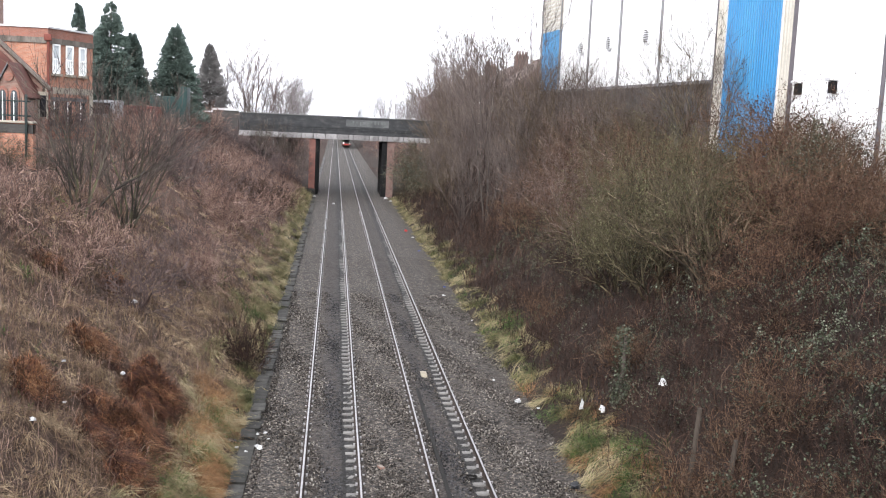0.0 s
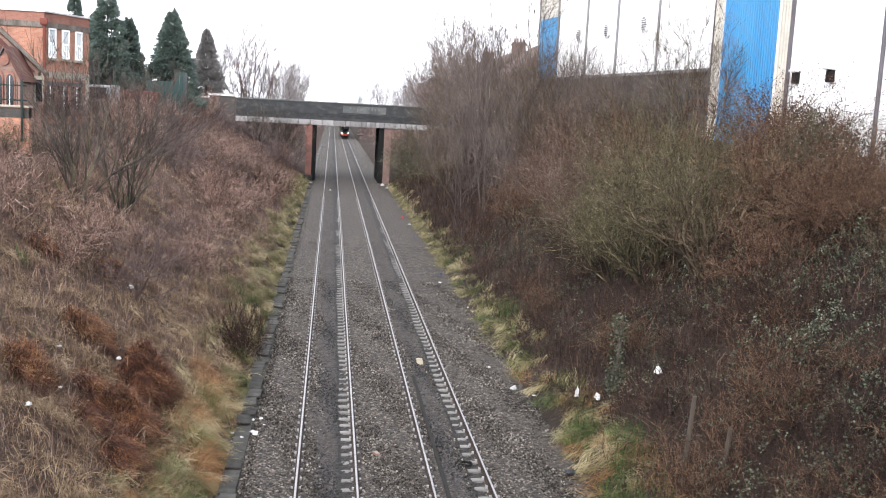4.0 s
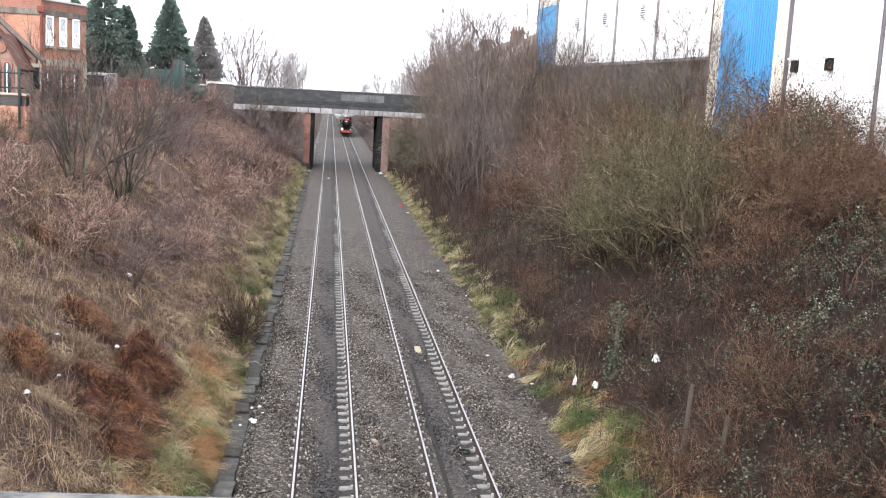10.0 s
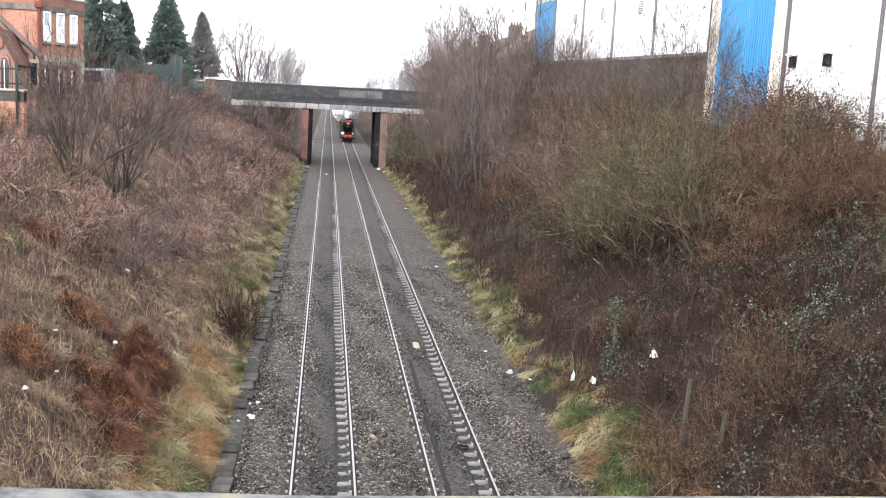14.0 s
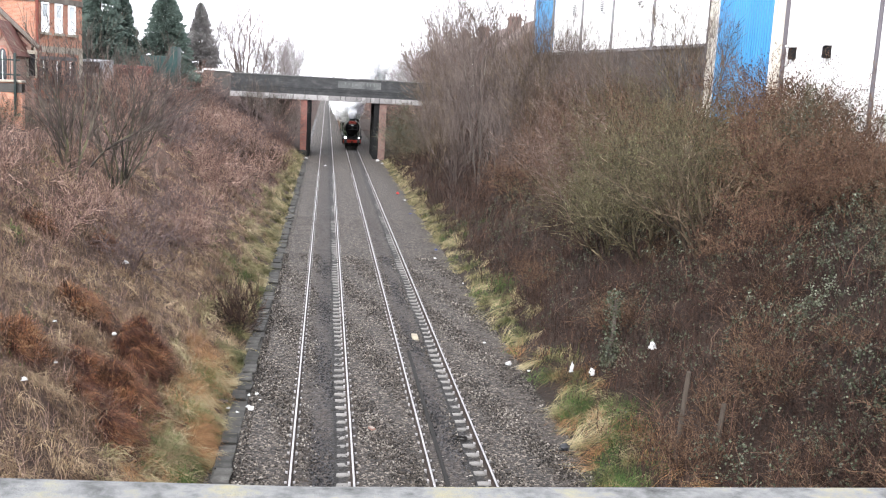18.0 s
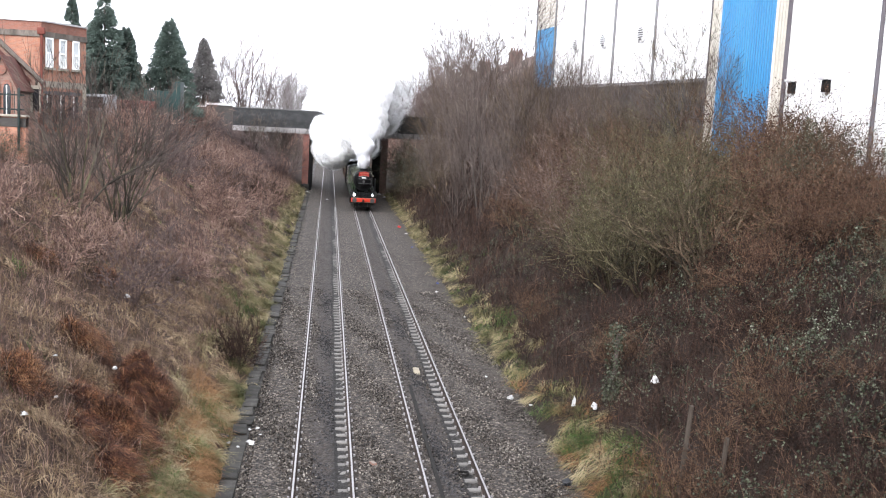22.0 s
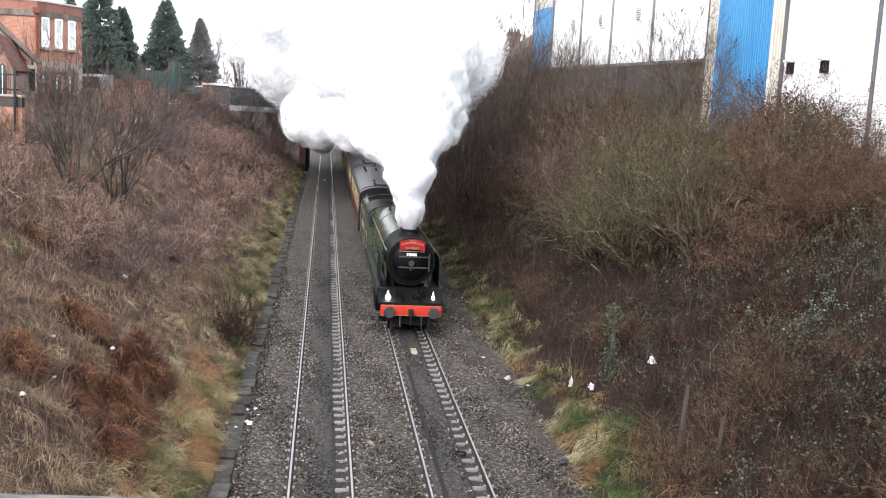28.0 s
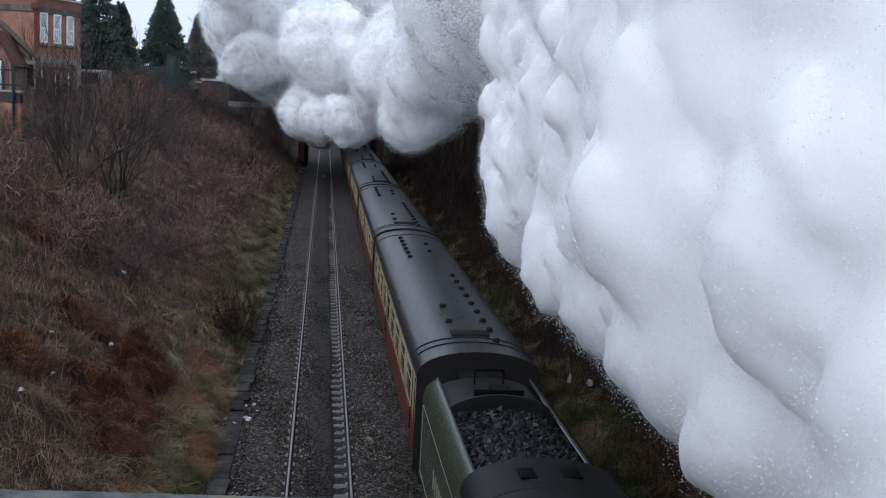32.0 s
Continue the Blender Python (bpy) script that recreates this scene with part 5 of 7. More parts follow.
    for x0 in (10.06, 16.56, 22.16):
        bm = B()
        lathe(bm, [(0.5, 0), (0.5, 0.16), (0.44, 0.2), (0.1, 0.2)], 20, Matrix.Translation((x0, 0.0, 15.2)) @ Matrix.Rotation(radians(-90), 4, "X") @ Matrix.Diagonal((1, 1, 1, 1)))
        v = add("round_vent", bm, M["clad_white"], m3, "round white vent with dark bars for its shaded side")
        # black bars stand in for the shadow on the round cowl
        for k in range(6):
            bm = B()
            w = 0.43 * math.sqrt(1 - ((k - 2.5) / 3.2) ** 2)
            box(bm, x0 - w, x0 + w, 0.2, 0.24, 15.2 - 0.36 + k * 0.14, 15.2 - 0.36 + k * 0.14 + 0.05)
            add("louvre", bm, M["black_steel"], Matrix(), "", v)


M["trim_mauve"] = surf("mauve_grey_metal", (0.09, 0.08, 0.09), (0.15, 0.135, 0.15), None, 1, 12, 0.5)
build_warehouse()

# ------------------------------------------------------------------ terrace of houses beyond the warehouse


def build_house():
    h = thing("terraced_house", "brown brick terraced house with a tall chimney stack", "house", "terrace beyond the cutting")
    bm = B()
    box(bm, -0.0, 8.0, -6, 6, 5.0, 13.0)
    part("wall", bm, M["brick_dark2"], h, "brown brick wall")
    for y0, y1 in ((-6.1, -5.8), (5.8, 6.1)):
        bm = B()
        prism(bm, [(0, 13.0), (8, 13.0), (4, 16.0)], "y", y0, y1)
        part("gable", bm, M["brick_dark2"], h)
    for a, b2 in ((-0.3, 4.0), (8.3, 4.0)):
        bm = B()
        prism(bm, [(a, 12.85), (b2, 16.1), (b2, 16.25), (a, 13.0)], "y", -6, 6)
        part("roof_slope", bm, M["tile_dull"], h, "weathered tiled roof slope")
    bm = B()
    box(bm, 3.3, 4.7, -5.9, -4.7, 14.5, 17.2)
    st = part("chimney", bm, M["brick_dark2"], h, "brown brick chimney stack")
    bm = B()
    box(bm, 3.2, 4.8, -6.0, -4.6, 16.8, 17.05)
    part("chimney_band", bm, M["brick_dark2"], st)
    for k in range(4):
        bm = B()
        tube(bm, (3.5 + k * 0.33, -5.3, 17.2), (3.5 + k * 0.33, -5.3, 17.65), 0.13, 0.1, n=10)
        part("chimney_pot", bm, M["brick_dark2"], st)
    for y0 in (-3.5, 1.8):
        for z0 in (8.6, 11.0):
            bm = B()
            box(bm, -0.05, 0.02, y0, y0 + 1.1, z0, z0 + 1.5)
            w = part("window", bm, M["glass"], h)
            bm = B()
            box(bm, -0.09, -0.052, y0, y0 + 1.1, z0 + 0.72, z0 + 0.8)
            part("sash_bar", bm, M["white"], w)
    return h


M["tile_dull"] = surf("dull_brown_tile", (0.09, 0.065, 0.058), (0.14, 0.1, 0.09), None, 1.5, 16, 0.85, tone=0.9)
house = build_house()
house.matrix_basis = pose(16.6, 101.5, 0)
for i in range(1, 6):
    copy_thing(house, pose(16.6, 101.5 + i * 19.0 + (4 if i > 1 else 0), 0))

# ------------------------------------------------------------------ left: school, chapel, retaining wall


def build_school():
    sc = thing("brick_school", "two-storey orange-red brick school building with a flat parapet", "school building")
    face = [(-36.0, 65.0), (-17.46, 65.0), (-15.75, 69.0), (-18.6, 80.0), (-36.0, 80.0)]
    bm = B()
    prism(bm, face, "z", 6.5, 12.95)
    part("wall", bm, M["brick"], sc, "orange-red brick wall")

    def offset(k):
        return [(-36.0, 65 - k), (-17.46 + k * 0.62, 65 - k), (-15.75 + k, 69.0 - k * 0.2), (-18.6 + k, 80.0), (-36.0, 80.0)]
    bm = B()
    prism(bm, offset(0.08), "z", 12.953, 13.3)
    part("cornice", bm, M["stone_dirty"], sc, "soot-streaked stone cornice")
    bm = B()
    prism(bm, offset(0.03), "z", 13.303, 13.85)
    part("parapet", bm, M["terracotta_brick"], sc, "dark red brick parapet")
    bm = B()
    prism(bm, offset(0.1), "z", 13.853, 13.96)
    part("coping", bm, M["coping"], sc, "pale parapet coping")
    bm = B()
    prism(bm, offset(0.05), "z", 9.95, 10.35)
    part("string_course", bm, M["stone"], sc, "pale stone string course")
    bm = B()
    tube(bm, (-17.4, 64.88, 6.5), (-17.4, 64.88, 13.2), 0.1, n=12)
    dp = part("downpipe", bm, M["terracotta"], sc, "dark red downpipe")
    bm = B()
    box(bm, -17.62, -17.18, 64.68, 64.95, 13.1, 13.5, 0.05)
    part("hopper", bm, M["terracotta"], dp)
    bm = B()
    box(bm, -22.9, -20.75, 66.0, 67.4, 13.9, 16.5, 0.03)
    part("chimney", bm, M["brick_pale"], sc)
    # windows of the slanting face
    m, L = wall_frame((-15.75, 69.0), (-17.46, 65.0))
    for i in range(3):
        x0 = 0.78 + i * 1.28

        def wpart(name, x0_, x1_, y0_, y1_, z0_, z1_, mat, parent, label=""):
            bm = B()
            box(bm, x0_, x1_, y0_, y1_, z0_, z1_)
            ob = part(name, bm, mat, parent, label)
            if parent is sc:
                ob.matrix_basis = m
            return ob
        w = wpart("window", x0, x0 + 0.6, -0.05, 0.02, 11.25, 13.0 - 0.12, M["pale_glass"], sc, "tall white-framed sash window")
        for a, b2, c, d in ((x0 - 0.06, x0 + 0.04, 11.2, 12.95), (x0 + 0.56, x0 + 0.66, 11.2, 12.95), (x0, x0 + 0.6, 12.86, 12.96), (x0, x0 + 0.6, 11.17, 11.27), (x0, x0 + 0.6, 12.0, 12.1)):
            wpart("frame", a, b2, 0.02, 0.08, c, d, M["white"], w)
        wpart("lower_pane", x0 + 0.05, x0 + 0.55, 0.021, 0.03, 11.28, 11.99, M["net_glass"], w, "grey lower pane")
        for k in (1, 2):
            wpart("glazing_bar", x0 + k * 0.2 - 0.02, x0 + k * 0.2 + 0.02, 0.031, 0.06, 11.28, 11.99, M["white"], w)
        wpart("glazing_bar", x0 + 0.05, x0 + 0.55, 0.031, 0.06, 11.62, 11.66, M["white"], w)
        wpart("sill", x0 - 0.12, x0 + 0.72, 0.0, 0.2, 11.03, 11.16, M["stone"], w, "stone sill")
        g = wpart("window", x0, x0 + 0.95, -0.05, 0.015, 8.0, 9.5, M["glass"], sc, "dark ground-floor window")
        wpart("lintel", x0 - 0.15, x0 + 1.1, 0.0, 0.1, 9.52, 9.75, M["slate"], g, "dark lintel")
        wpart("frame", x0 + 0.44, x0 + 0.5, 0.016, 0.06, 8.0, 9.5, M["white"], g)
    bm = B()
    box(bm, 0.0, 0.35, 0.0, 0.06, 6.5, 9.94)
    part("pier", bm, M["stone"], sc, "pale stone corner pier").matrix_basis = m


M["terracotta_brick"] = brick_mat("dark_red_brick", (0.32, 0.13, 0.09), (0.25, 0.1, 0.07), (0.24, 0.16, 0.13), 1.0, 0.4, 0.7)
M["stone_dirty"] = surf("soot_streaked_stone", (0.08, 0.07, 0.06), (0.22, 0.19, 0.165), (0.36, 0.32, 0.27), 1.2, 9, 0.9, stretch=(1, 1, 0.4))
build_school()


def arch_pts(x, w, z0, zs, n=8):
    """Pointed arch outline, base z0, springing zs."""
    left = [(x - w + w * 2 * (1 - math.cos(t)) * 0.5 * 1.0, zs + w * 1.7 * math.sin(t)) for t in np.linspace(0, math.pi / 2, n)]
    right = [(2 * x - a, b2) for a, b2 in left[::-1][1:]]
    return [(x - w, z0)] + left + right + [(x + w, z0)]


def build_chapel():
    ch = thing("brick_chapel", "Victorian brick chapel with tiled gable and pointed windows", "chapel")
    bm = B()
    prism(bm, [(-27.6, 6.2), (-15.6, 6.2), (-15.6, 10.25), (-21.6, 15.85), (-27.6, 10.25)], "y", 57.0, 57.5)
    part("body", bm, M["brick_pale"], ch, "weathered red brick gable")
    for a, k in ((-15.25, 1), (-27.95, -1)):
        bm = B()
        prism(bm, [(a, 10.0), (-21.6, 15.9), (-21.6, 16.1), (a, 10.2)], "y", 56.85, 57.55)
        part("roof_slope", bm, M["tile"], ch, "red-brown tiled roof slope")
    bm = B()
    prism(bm, [(-15.2, 10.05), (-21.6, 15.98), (-21.6, 16.2), (-15.1, 10.18)], "y", 56.7, 56.84)
    part("verge_coping", bm, M["stone_dirty"], ch, "pale stone verge coping")
    bm = B()
    prism(bm, [(-15.75, 10.15), (-21.5, 15.6), (-21.5, 14.0), (-17.6, 10.15)], "y", 56.93, 56.998)
    part("tile_hanging", bm, M["tile"], ch, "red-brown tile hanging")
    # projecting porch with lancets
    C = -16.57
    bm = B()
    prism(bm, [(C - 0.75, 6.2), (C + 0.75, 6.2), (C + 0.75, 9.75), (C, 11.2), (C - 0.75, 9.75)], "y", 54.5, 56.99)
    part("porch", bm, M["brick_pale"], ch, "projecting stone porch gable")
    for s, mt in ((1, "tile"), (-1, "slate")):
        bm = B()
        prism(bm, [(C + s * 0.86, 9.54), (C, 11.24), (C, 11.36), (C + s * 0.94, 9.6)], "y", 54.35, 56.99)
        part("roof_slope", bm, M[mt], ch, "red-brown tiled porch roof" if s > 0 else "grey slate porch roof")
    for x in (C - 0.28, C + 0.28):
        bm = B()
        prism(bm, arch_pts(x, 0.25, 8.2, 9.7), "y", 54.42, 54.499)
        fr = part("arched_window", bm, M["terracotta_brick"], ch, "pointed brick-framed window")
        bm = B()
        prism(bm, arch_pts(x, 0.17, 8.3, 9.65), "y", 54.405, 54.419)
        part("pane", bm, M["glass"], fr)
        bm = B()
        box(bm, x - 0.02, x + 0.02, 54.39, 54.404, 8.3, 9.85)
        part("mullion", bm, M["white"], fr)
    bm = B()
    lathe(bm, [(0.24, 0), (0.24, 0.08), (0.16, 0.085), (0.05, 0.085)], 18, Matrix.Translation((C, 54.5, 10.62)) @ Matrix.Rotation(radians(90), 4, "X"))
    part("roundel", bm, M["terracotta_brick"], ch, "round brick tracery")
    for x in (-16.05, -15.55):
        bm = B()
        box(bm, x - 0.16, x + 0.16, 56.94, 56.99, 8.6, 9.75)
        w = part("window", bm, M["glass"], ch, "narrow stone-framed window")
        for dx in (-0.21, 0.21):
            bm = B()
            box(bm, x + dx - 0.035, x + dx + 0.035, 56.9, 56.995, 8.5, 9.9)
            part("jamb", bm, M["stone"], w)
        bm = B()
        box(bm, x - 0.26, x + 0.26, 56.88, 56.995, 9.76, 9.95)
        part("head", bm, M["stone"], w)


build_chapel()

# retaining wall with railings
rw = thing("retaining_wall", "red brick retaining wall with a stone coping", "wall", kind="structure")
bm = B()
box(bm, -40, -13.55, 48.0, 48.4, 5.0, 8.4)
part("wall", bm, M["brick"], rw)
bm = B()
box(bm, -40, -13.55, 47.97, 48.43, 7.95, 8.36)
part("dark_course", bm, M["brick_dark"], rw, "dark brick course")
bm = B()
box(bm, -40, -13.5, 47.9, 48.5, 8.403, 8.5, 0.02)
part("coping", bm, M["stone"], rw, "pale stone coping")
fe = thing("railing_fence", "dark green metal railings on the wall", "fence")
for i in range(13):
    bm = B()
    x = -37.8 + i * 2.0
    box(bm, x - 0.05, x + 0.05, 47.78, 47.88, 6.9, 9.7, 0.01)
    part("post", bm, M["rail_green"], fe)
for z in (8.7, 9.35):
    bm = B()
    box(bm, -40, -13.6, 47.89, 47.94, z, z + 0.07)
    part("rail", bm, M["rail_green"], fe)
for i in range(169):
    bm = B()
    x = -39.9 + i * 0.155
    box(bm, x - 0.012, x + 0.012, 47.9, 47.93, 8.55, 9.55)
    part("bar", bm, M["rail_green"], fe)

# parked white van, green cabins, hedge on the level ground
van = thing("parked_van", "pale grey van parked beside the brick school", "van", at=pose(-16.8, 77.0, 7.4, 0, 0, 180))
bm = B()
prism(bm, [(-2.5, 0.35), (2.4, 0.35), (2.4, 1.2), (1.9, 1.35), (1.35, 2.25), (-2.4, 2.4), (-2.5, 2.2)], "x", -0.95, 0.95)
bmesh.ops.bevel(bm, geom=list(bm.edges), offset=0.06, segments=2, affect="EDGES")
part("body", bm, M["lead"], van)
bm = B()
box(bm, -0.8, 0.8, 2.4, 2.43, 0.9, 1.1)
prism(bm, [(1.38, 2.15), (1.85, 1.4), (1.9, 1.42), (1.43, 2.17)], "x", -0.8, 0.8)
part("windscreen", bm, M["glass"], van)
for x in (-0.9, 0.9):
    for y in (-1.6, 1.5):
        bm = B()
        tube(bm, (x - 0.1, y, 0.33), (x + 0.1, y, 0.33), 0.33, n=18)
        part("wheel", bm, M["black"], van)
cabin = thing("green_cabin", "dark green steel cabin beside tall conifers", "cabin", at=pose(-14.9, 92, 7.5))
bm = B()
box(bm, -1.2, 1.25, 0, 2.4, 0, 2.95, 0.03)
part("low_cabin", bm, M["green_paint"], cabin)
bm = B()
box(bm, 1.26, 1.95, -0.3, 2.0, 0, 3.8, 0.03)
part("tall_locker", bm, M["green_paint"], cabin)
for k in range(9):
    bm = B()
    box(bm, -1.1 + k * 0.27, -1.05 + k * 0.27, -0.04, -0.003, 0.2, 2.8)
    part("rib", bm, M["green_paint"], cabin)

# ------------------------------------------------------------------ plants


def limbs(rng, stems, height, spread, kids=(9, 7), segs=(5, 4, 3), wander=0.25, lift=0.25, r0=0.04, base_r=0.3, thin=0.006, angle=(0.4, 0.9), len_f=(0.5, 0.45)):
    """Segments (p0, p1, r0, r1) of a many-stemmed shrub or tree, and its twig ends."""
    out, ends = [], []

    def go(p, d, length, r, level):
        n = segs[level]
        pts = []
        for i in range(n):
            d = d + rng.normal(0, wander / (level + 1) ** 0.3, 3)
            d[2] += lift * 0.3
            d = d / np.linalg.norm(d)
            q = p + d * (length / n)
            ra, rb = r * (1 - 0.75 * i / n), r * (1 - 0.75 * (i + 1) / n)
            out.append((p, q, max(ra, thin), max(rb, thin * 0.8), level))
            pts.append((q, d, rb))
            p = q
        ends.append(p)
        if level + 1 < len(segs):
            for _ in range(kids[level]):
                k = min(n - 1, int(n * rng.uniform(0.25, 1.0)))
                q, dd, rr = pts[k]
                a = rng.normal(0, 1, 3)
                a -= dd * a.dot(dd)
                a /= np.linalg.norm(a) + 1e-9
                t = rng.uniform(*angle)
                go(q, dd * math.cos(t) + a * math.sin(t), length * len_f[level] * rng.uniform(0.6, 1.25), max(rr * 0.7, thin), level + 1)
    for _ in range(stems):
        an = rng.uniform(0, 2 * math.pi)
        o = np.array([math.cos(an), math.sin(an), 0]) * rng.uniform(0, base_r)
        tilt = spread * rng.uniform(0.2, 1.0)
        an += rng.normal(0, 0.4)
        d = np.array([math.cos(an) * math.sin(tilt), math.sin(an) * math.sin(tilt), math.cos(tilt)])
        go(o - np.array([0, 0, 0.25]), d, height * rng.uniform(0.7, 1.1), r0 * rng.uniform(0.7, 1.2), 0)
    return out, np.array(ends)


def tubes_part(name, segs, mat):
    p0, p1 = np.array([s[0] for s in segs]), np.array([s[1] for s in segs])
    r0, r1 = np.array([s[2] for s in segs])[:, None, None], np.array([s[3] for s in segs])[:, None, None]
    d = p1 - p0
    d /= np.linalg.norm(d, axis=1, keepdims=True) + 1e-9
    ref = np.where(np.abs(d[:, 2:3]) > 0.9, [[1.0, 0, 0]], [[0, 0, 1.0]])
    u = np.cross(d, ref)
    u /= np.linalg.norm(u, axis=1, keepdims=True) + 1e-9
    w = np.cross(d, u)
    ang = np.array([0, 2.0944, 4.18879])
    ring = u[:, None, :] * np.cos(ang)[None, :, None] + w[:, None, :] * np.sin(ang)[None, :, None]
    V = np.concatenate([p0[:, None, :] + ring * r0, p1[:, None, :] + ring * r1], 1)
    F = np.array([(0, 1, 4), (0, 4, 3), (1, 2, 5), (1, 5, 4), (2, 0, 3), (2, 3, 5)])
    return arrays_mesh(name, V.reshape(-1, 3), (F[None] + 6 * np.arange(len(segs))[:, None, None]).reshape(-1, 3), mat)


def tubes_mesh(name, segs, mat, twig_mat=None):
    """Stems, and the twigs on them, as two meshes."""
    return tubes_part(name, [s for s in segs if s[4] == 0], mat), tubes_part(name + "_crown", [s for s in segs if s[4] > 0], twig_mat or mat)


def leaves_mesh(name, rng, pts, size, mat, aspect=0.55):
    n = len(pts)
    q = np.linalg.qr(rng.normal(size=(n, 3, 3)))[0]
    s = size * rng.uniform(0.6, 1.3, (n, 1))
    a, b2 = q[:, :, 0] * s, q[:, :, 1] * s * aspect
    V = np.stack([pts - a, pts + b2 - a * 0.1, pts + a, pts - b2 - a * 0.1], 1)
    i = 4 * np.arange(n)[:, None]
    return arrays_mesh(name, V.reshape(-1, 3), i + np.array([[0, 1, 2, 3]]), mat)


def ribbons_mesh(name, rng, base, length, width, arch, mat, lean=0.6, segs=3, down=0.5, flow=None):
    """Arching stems or blades: tapering strips that rise, bend and hang."""
    n = len(base)
    an = rng.uniform(0, 2 * math.pi, n)
    tilt = np.abs(rng.normal(0, lean, n)).clip(0, 1.5)
    d = np.stack([np.cos(an) * np.sin(tilt), np.sin(an) * np.sin(tilt), np.cos(tilt)], -1)
    if flow is not None:
        d = d + flow
        d /= np.linalg.norm(d, axis=1, keepdims=True)
        an = np.arctan2(d[:, 1], d[:, 0])
    L = (length * rng.uniform(0.5, 1.4, n))[:, None]
    side = np.stack([-np.sin(an + rng.normal(0, .6, n)), np.cos(an), np.zeros(n)], -1)
    W = (width * rng.uniform(0.6, 1.4, n))[:, None]
    bend = (arch * rng.uniform(0.4, 1.5, n))[:, None]
    p, V = base.copy(), []
    for k in range(segs + 1):
        f = 1 - k / segs
        if k < segs:
            V += [p - side * W * (0.25 + 0.75 * f), p + side * W * (0.25 + 0.75 * f)]
        else:
            V += [p]
        d2 = d.copy()
        d2[:, 2:3] -= bend * (k + 1) / segs
        d2[:, :2] += d[:, :2] * bend * 0.4
        d2 += rng.normal(0, 0.12, (n, 3))
        p = p + d2 / np.linalg.norm(d2, axis=1, keepdims=True) * L / segs
    V = np.stack(V, 1)
    F = []
    for k in range(segs - 1):
        F += [(2 * k, 2 * k + 1, 2 * k + 3), (2 * k, 2 * k + 3, 2 * k + 2)]
    F.append((2 * segs - 2, 2 * segs - 1, 2 * segs))
    m = V.shape[1]
    return arrays_mesh(name, V.reshape(-1, 3), (np.array(F)[None] + m * np.arange(n)[:, None, None]).reshape(-1, 3), mat)


def on_ground(x, y, lift=0.0):
    return np.stack([x, y, ground_z(x, y) + lift], -1)


def stuff(name, mesh, label, category):
    return tagged(new(name, mesh), label, category, kind="stuff")


rs = np.random.default_rng(21)


def scatter(n, x0, x1, y0, y1, power=1.7, keep=None):
    x = rs.uniform(x0, x1, n)
    y = y0 + (y1 - y0) * rs.random(n) ** power
    if keep is not None:
        k = rs.random(n) < keep(x, y)
        x, y = x[k], y[k]
    return x, y


def patchy(x, y, f=0.35, o=0.0):
    return 0.5 + 0.5 * np.sin(x * f * 1.7 + o + 1.3 * np.sin(y * f + o)) * np.sin(y * f * 1.3 + 2 * o + np.sin(x * f * 2))


def tufts(n, per, x0, x1, y0, y1, power, keep, r=0.16):
    """Blade roots gathered in tufts."""
    x, y = scatter(n, x0, x1, y0, y1, power, keep)
    x, y = np.repeat(x, per), np.repeat(y, per)
    return x + rs.normal(0, r, len(x)), y + rs.normal(0, r, len(y))


def swept(n, per, x0, x1, y0, y1, power, keep, r, fall, wild):
    """Tuft roots, and for each blade the way that its whole tuft has fallen."""
    x, y = scatter(n, x0, x1, y0, y1, power, keep)
    w = np.stack([fall[0] + rs.normal(0, wild, len(x)), fall[1] + rs.normal(0, wild, len(x)), np.zeros(len(x))], -1)
    x, y, w = np.repeat(x, per), np.repeat(y, per), np.repeat(w, per, 0)
    return x + rs.normal(0, r, len(x)), y + rs.normal(0, r, len(y)), w


# left bank: dead bramble over everything, dry grass lower down, greener verge at the foot
x, y = scatter(125000, -15, -3.6, 13, 124, 1.6, lambda x, y: np.clip(0.35 + (-x - 3.5) / 8 + (y - 25) / 60, 0.15, 1) * (0.45 + 0.55 * patchy(x, y, .4, 4)))
stuff("dead_bramble", ribbons_mesh("dead_bramble", rs, on_ground(x, y), 0.66 + y * 0.002, 0.0026 + y * 0.00007, 0.9, M["bramble"], 0.8), "mauve-brown tangle of dead bramble stems", "bramble")
x, y = scatter(60000, -12, -2.9, 13, 50, 1.6)
stuff("thatch", ribbons_mesh("thatch", rs, on_ground(x, y, 0.03), 0.34, 0.005 + y * 0.0001, 0.4, M["thatch"], 1.3, 2), "matted flattened dead grass", "grass")
x, y, fl = swept(3700, 40, -11.5, -3.0, 13, 80, 1.7, lambda x, y: np.clip(1.2 - (-x - 3.0) / 10 - patchy(x, y, .5) * .5, 0, 1) * np.clip(1.5 - y / 60, 0.1, 1), 0.1, (0.35, -0.1), 0.7)
stuff("dry_grass", ribbons_mesh("dry_grass", rs, on_ground(x, y), 0.55, 0.0035 + y * 0.00013, 1.7, M["dry_grass"], 0.6, 4, flow=fl), "pale dry winter grass in flattened tussocks", "grass")
x, y, fl = swept(720, 85, -4.6, -2.6, 13, 124, 1.4, lambda x, y: np.clip(1.1 - (-x - 2.7) / 2.0, 0.1, 1), 0.09, (0.5, -0.1), 0.5)
stuff("verge_grass", ribbons_mesh("verge_grass", rs, on_ground(x, y), 0.72, 0.005 + y * 0.00016, 1.9, M["verge"], 0.45, 4, flow=fl), "tufted green and straw-coloured verge grass", "grass")
x, y, fl = swept(210, 60, -4.3, -2.9, 18, 34, 1.2, lambda x, y: np.clip(patchy(x, y, .9, 1) * 1.6 - .3, 0, 1), 0.12, (0.5, -0.2), 0.5)
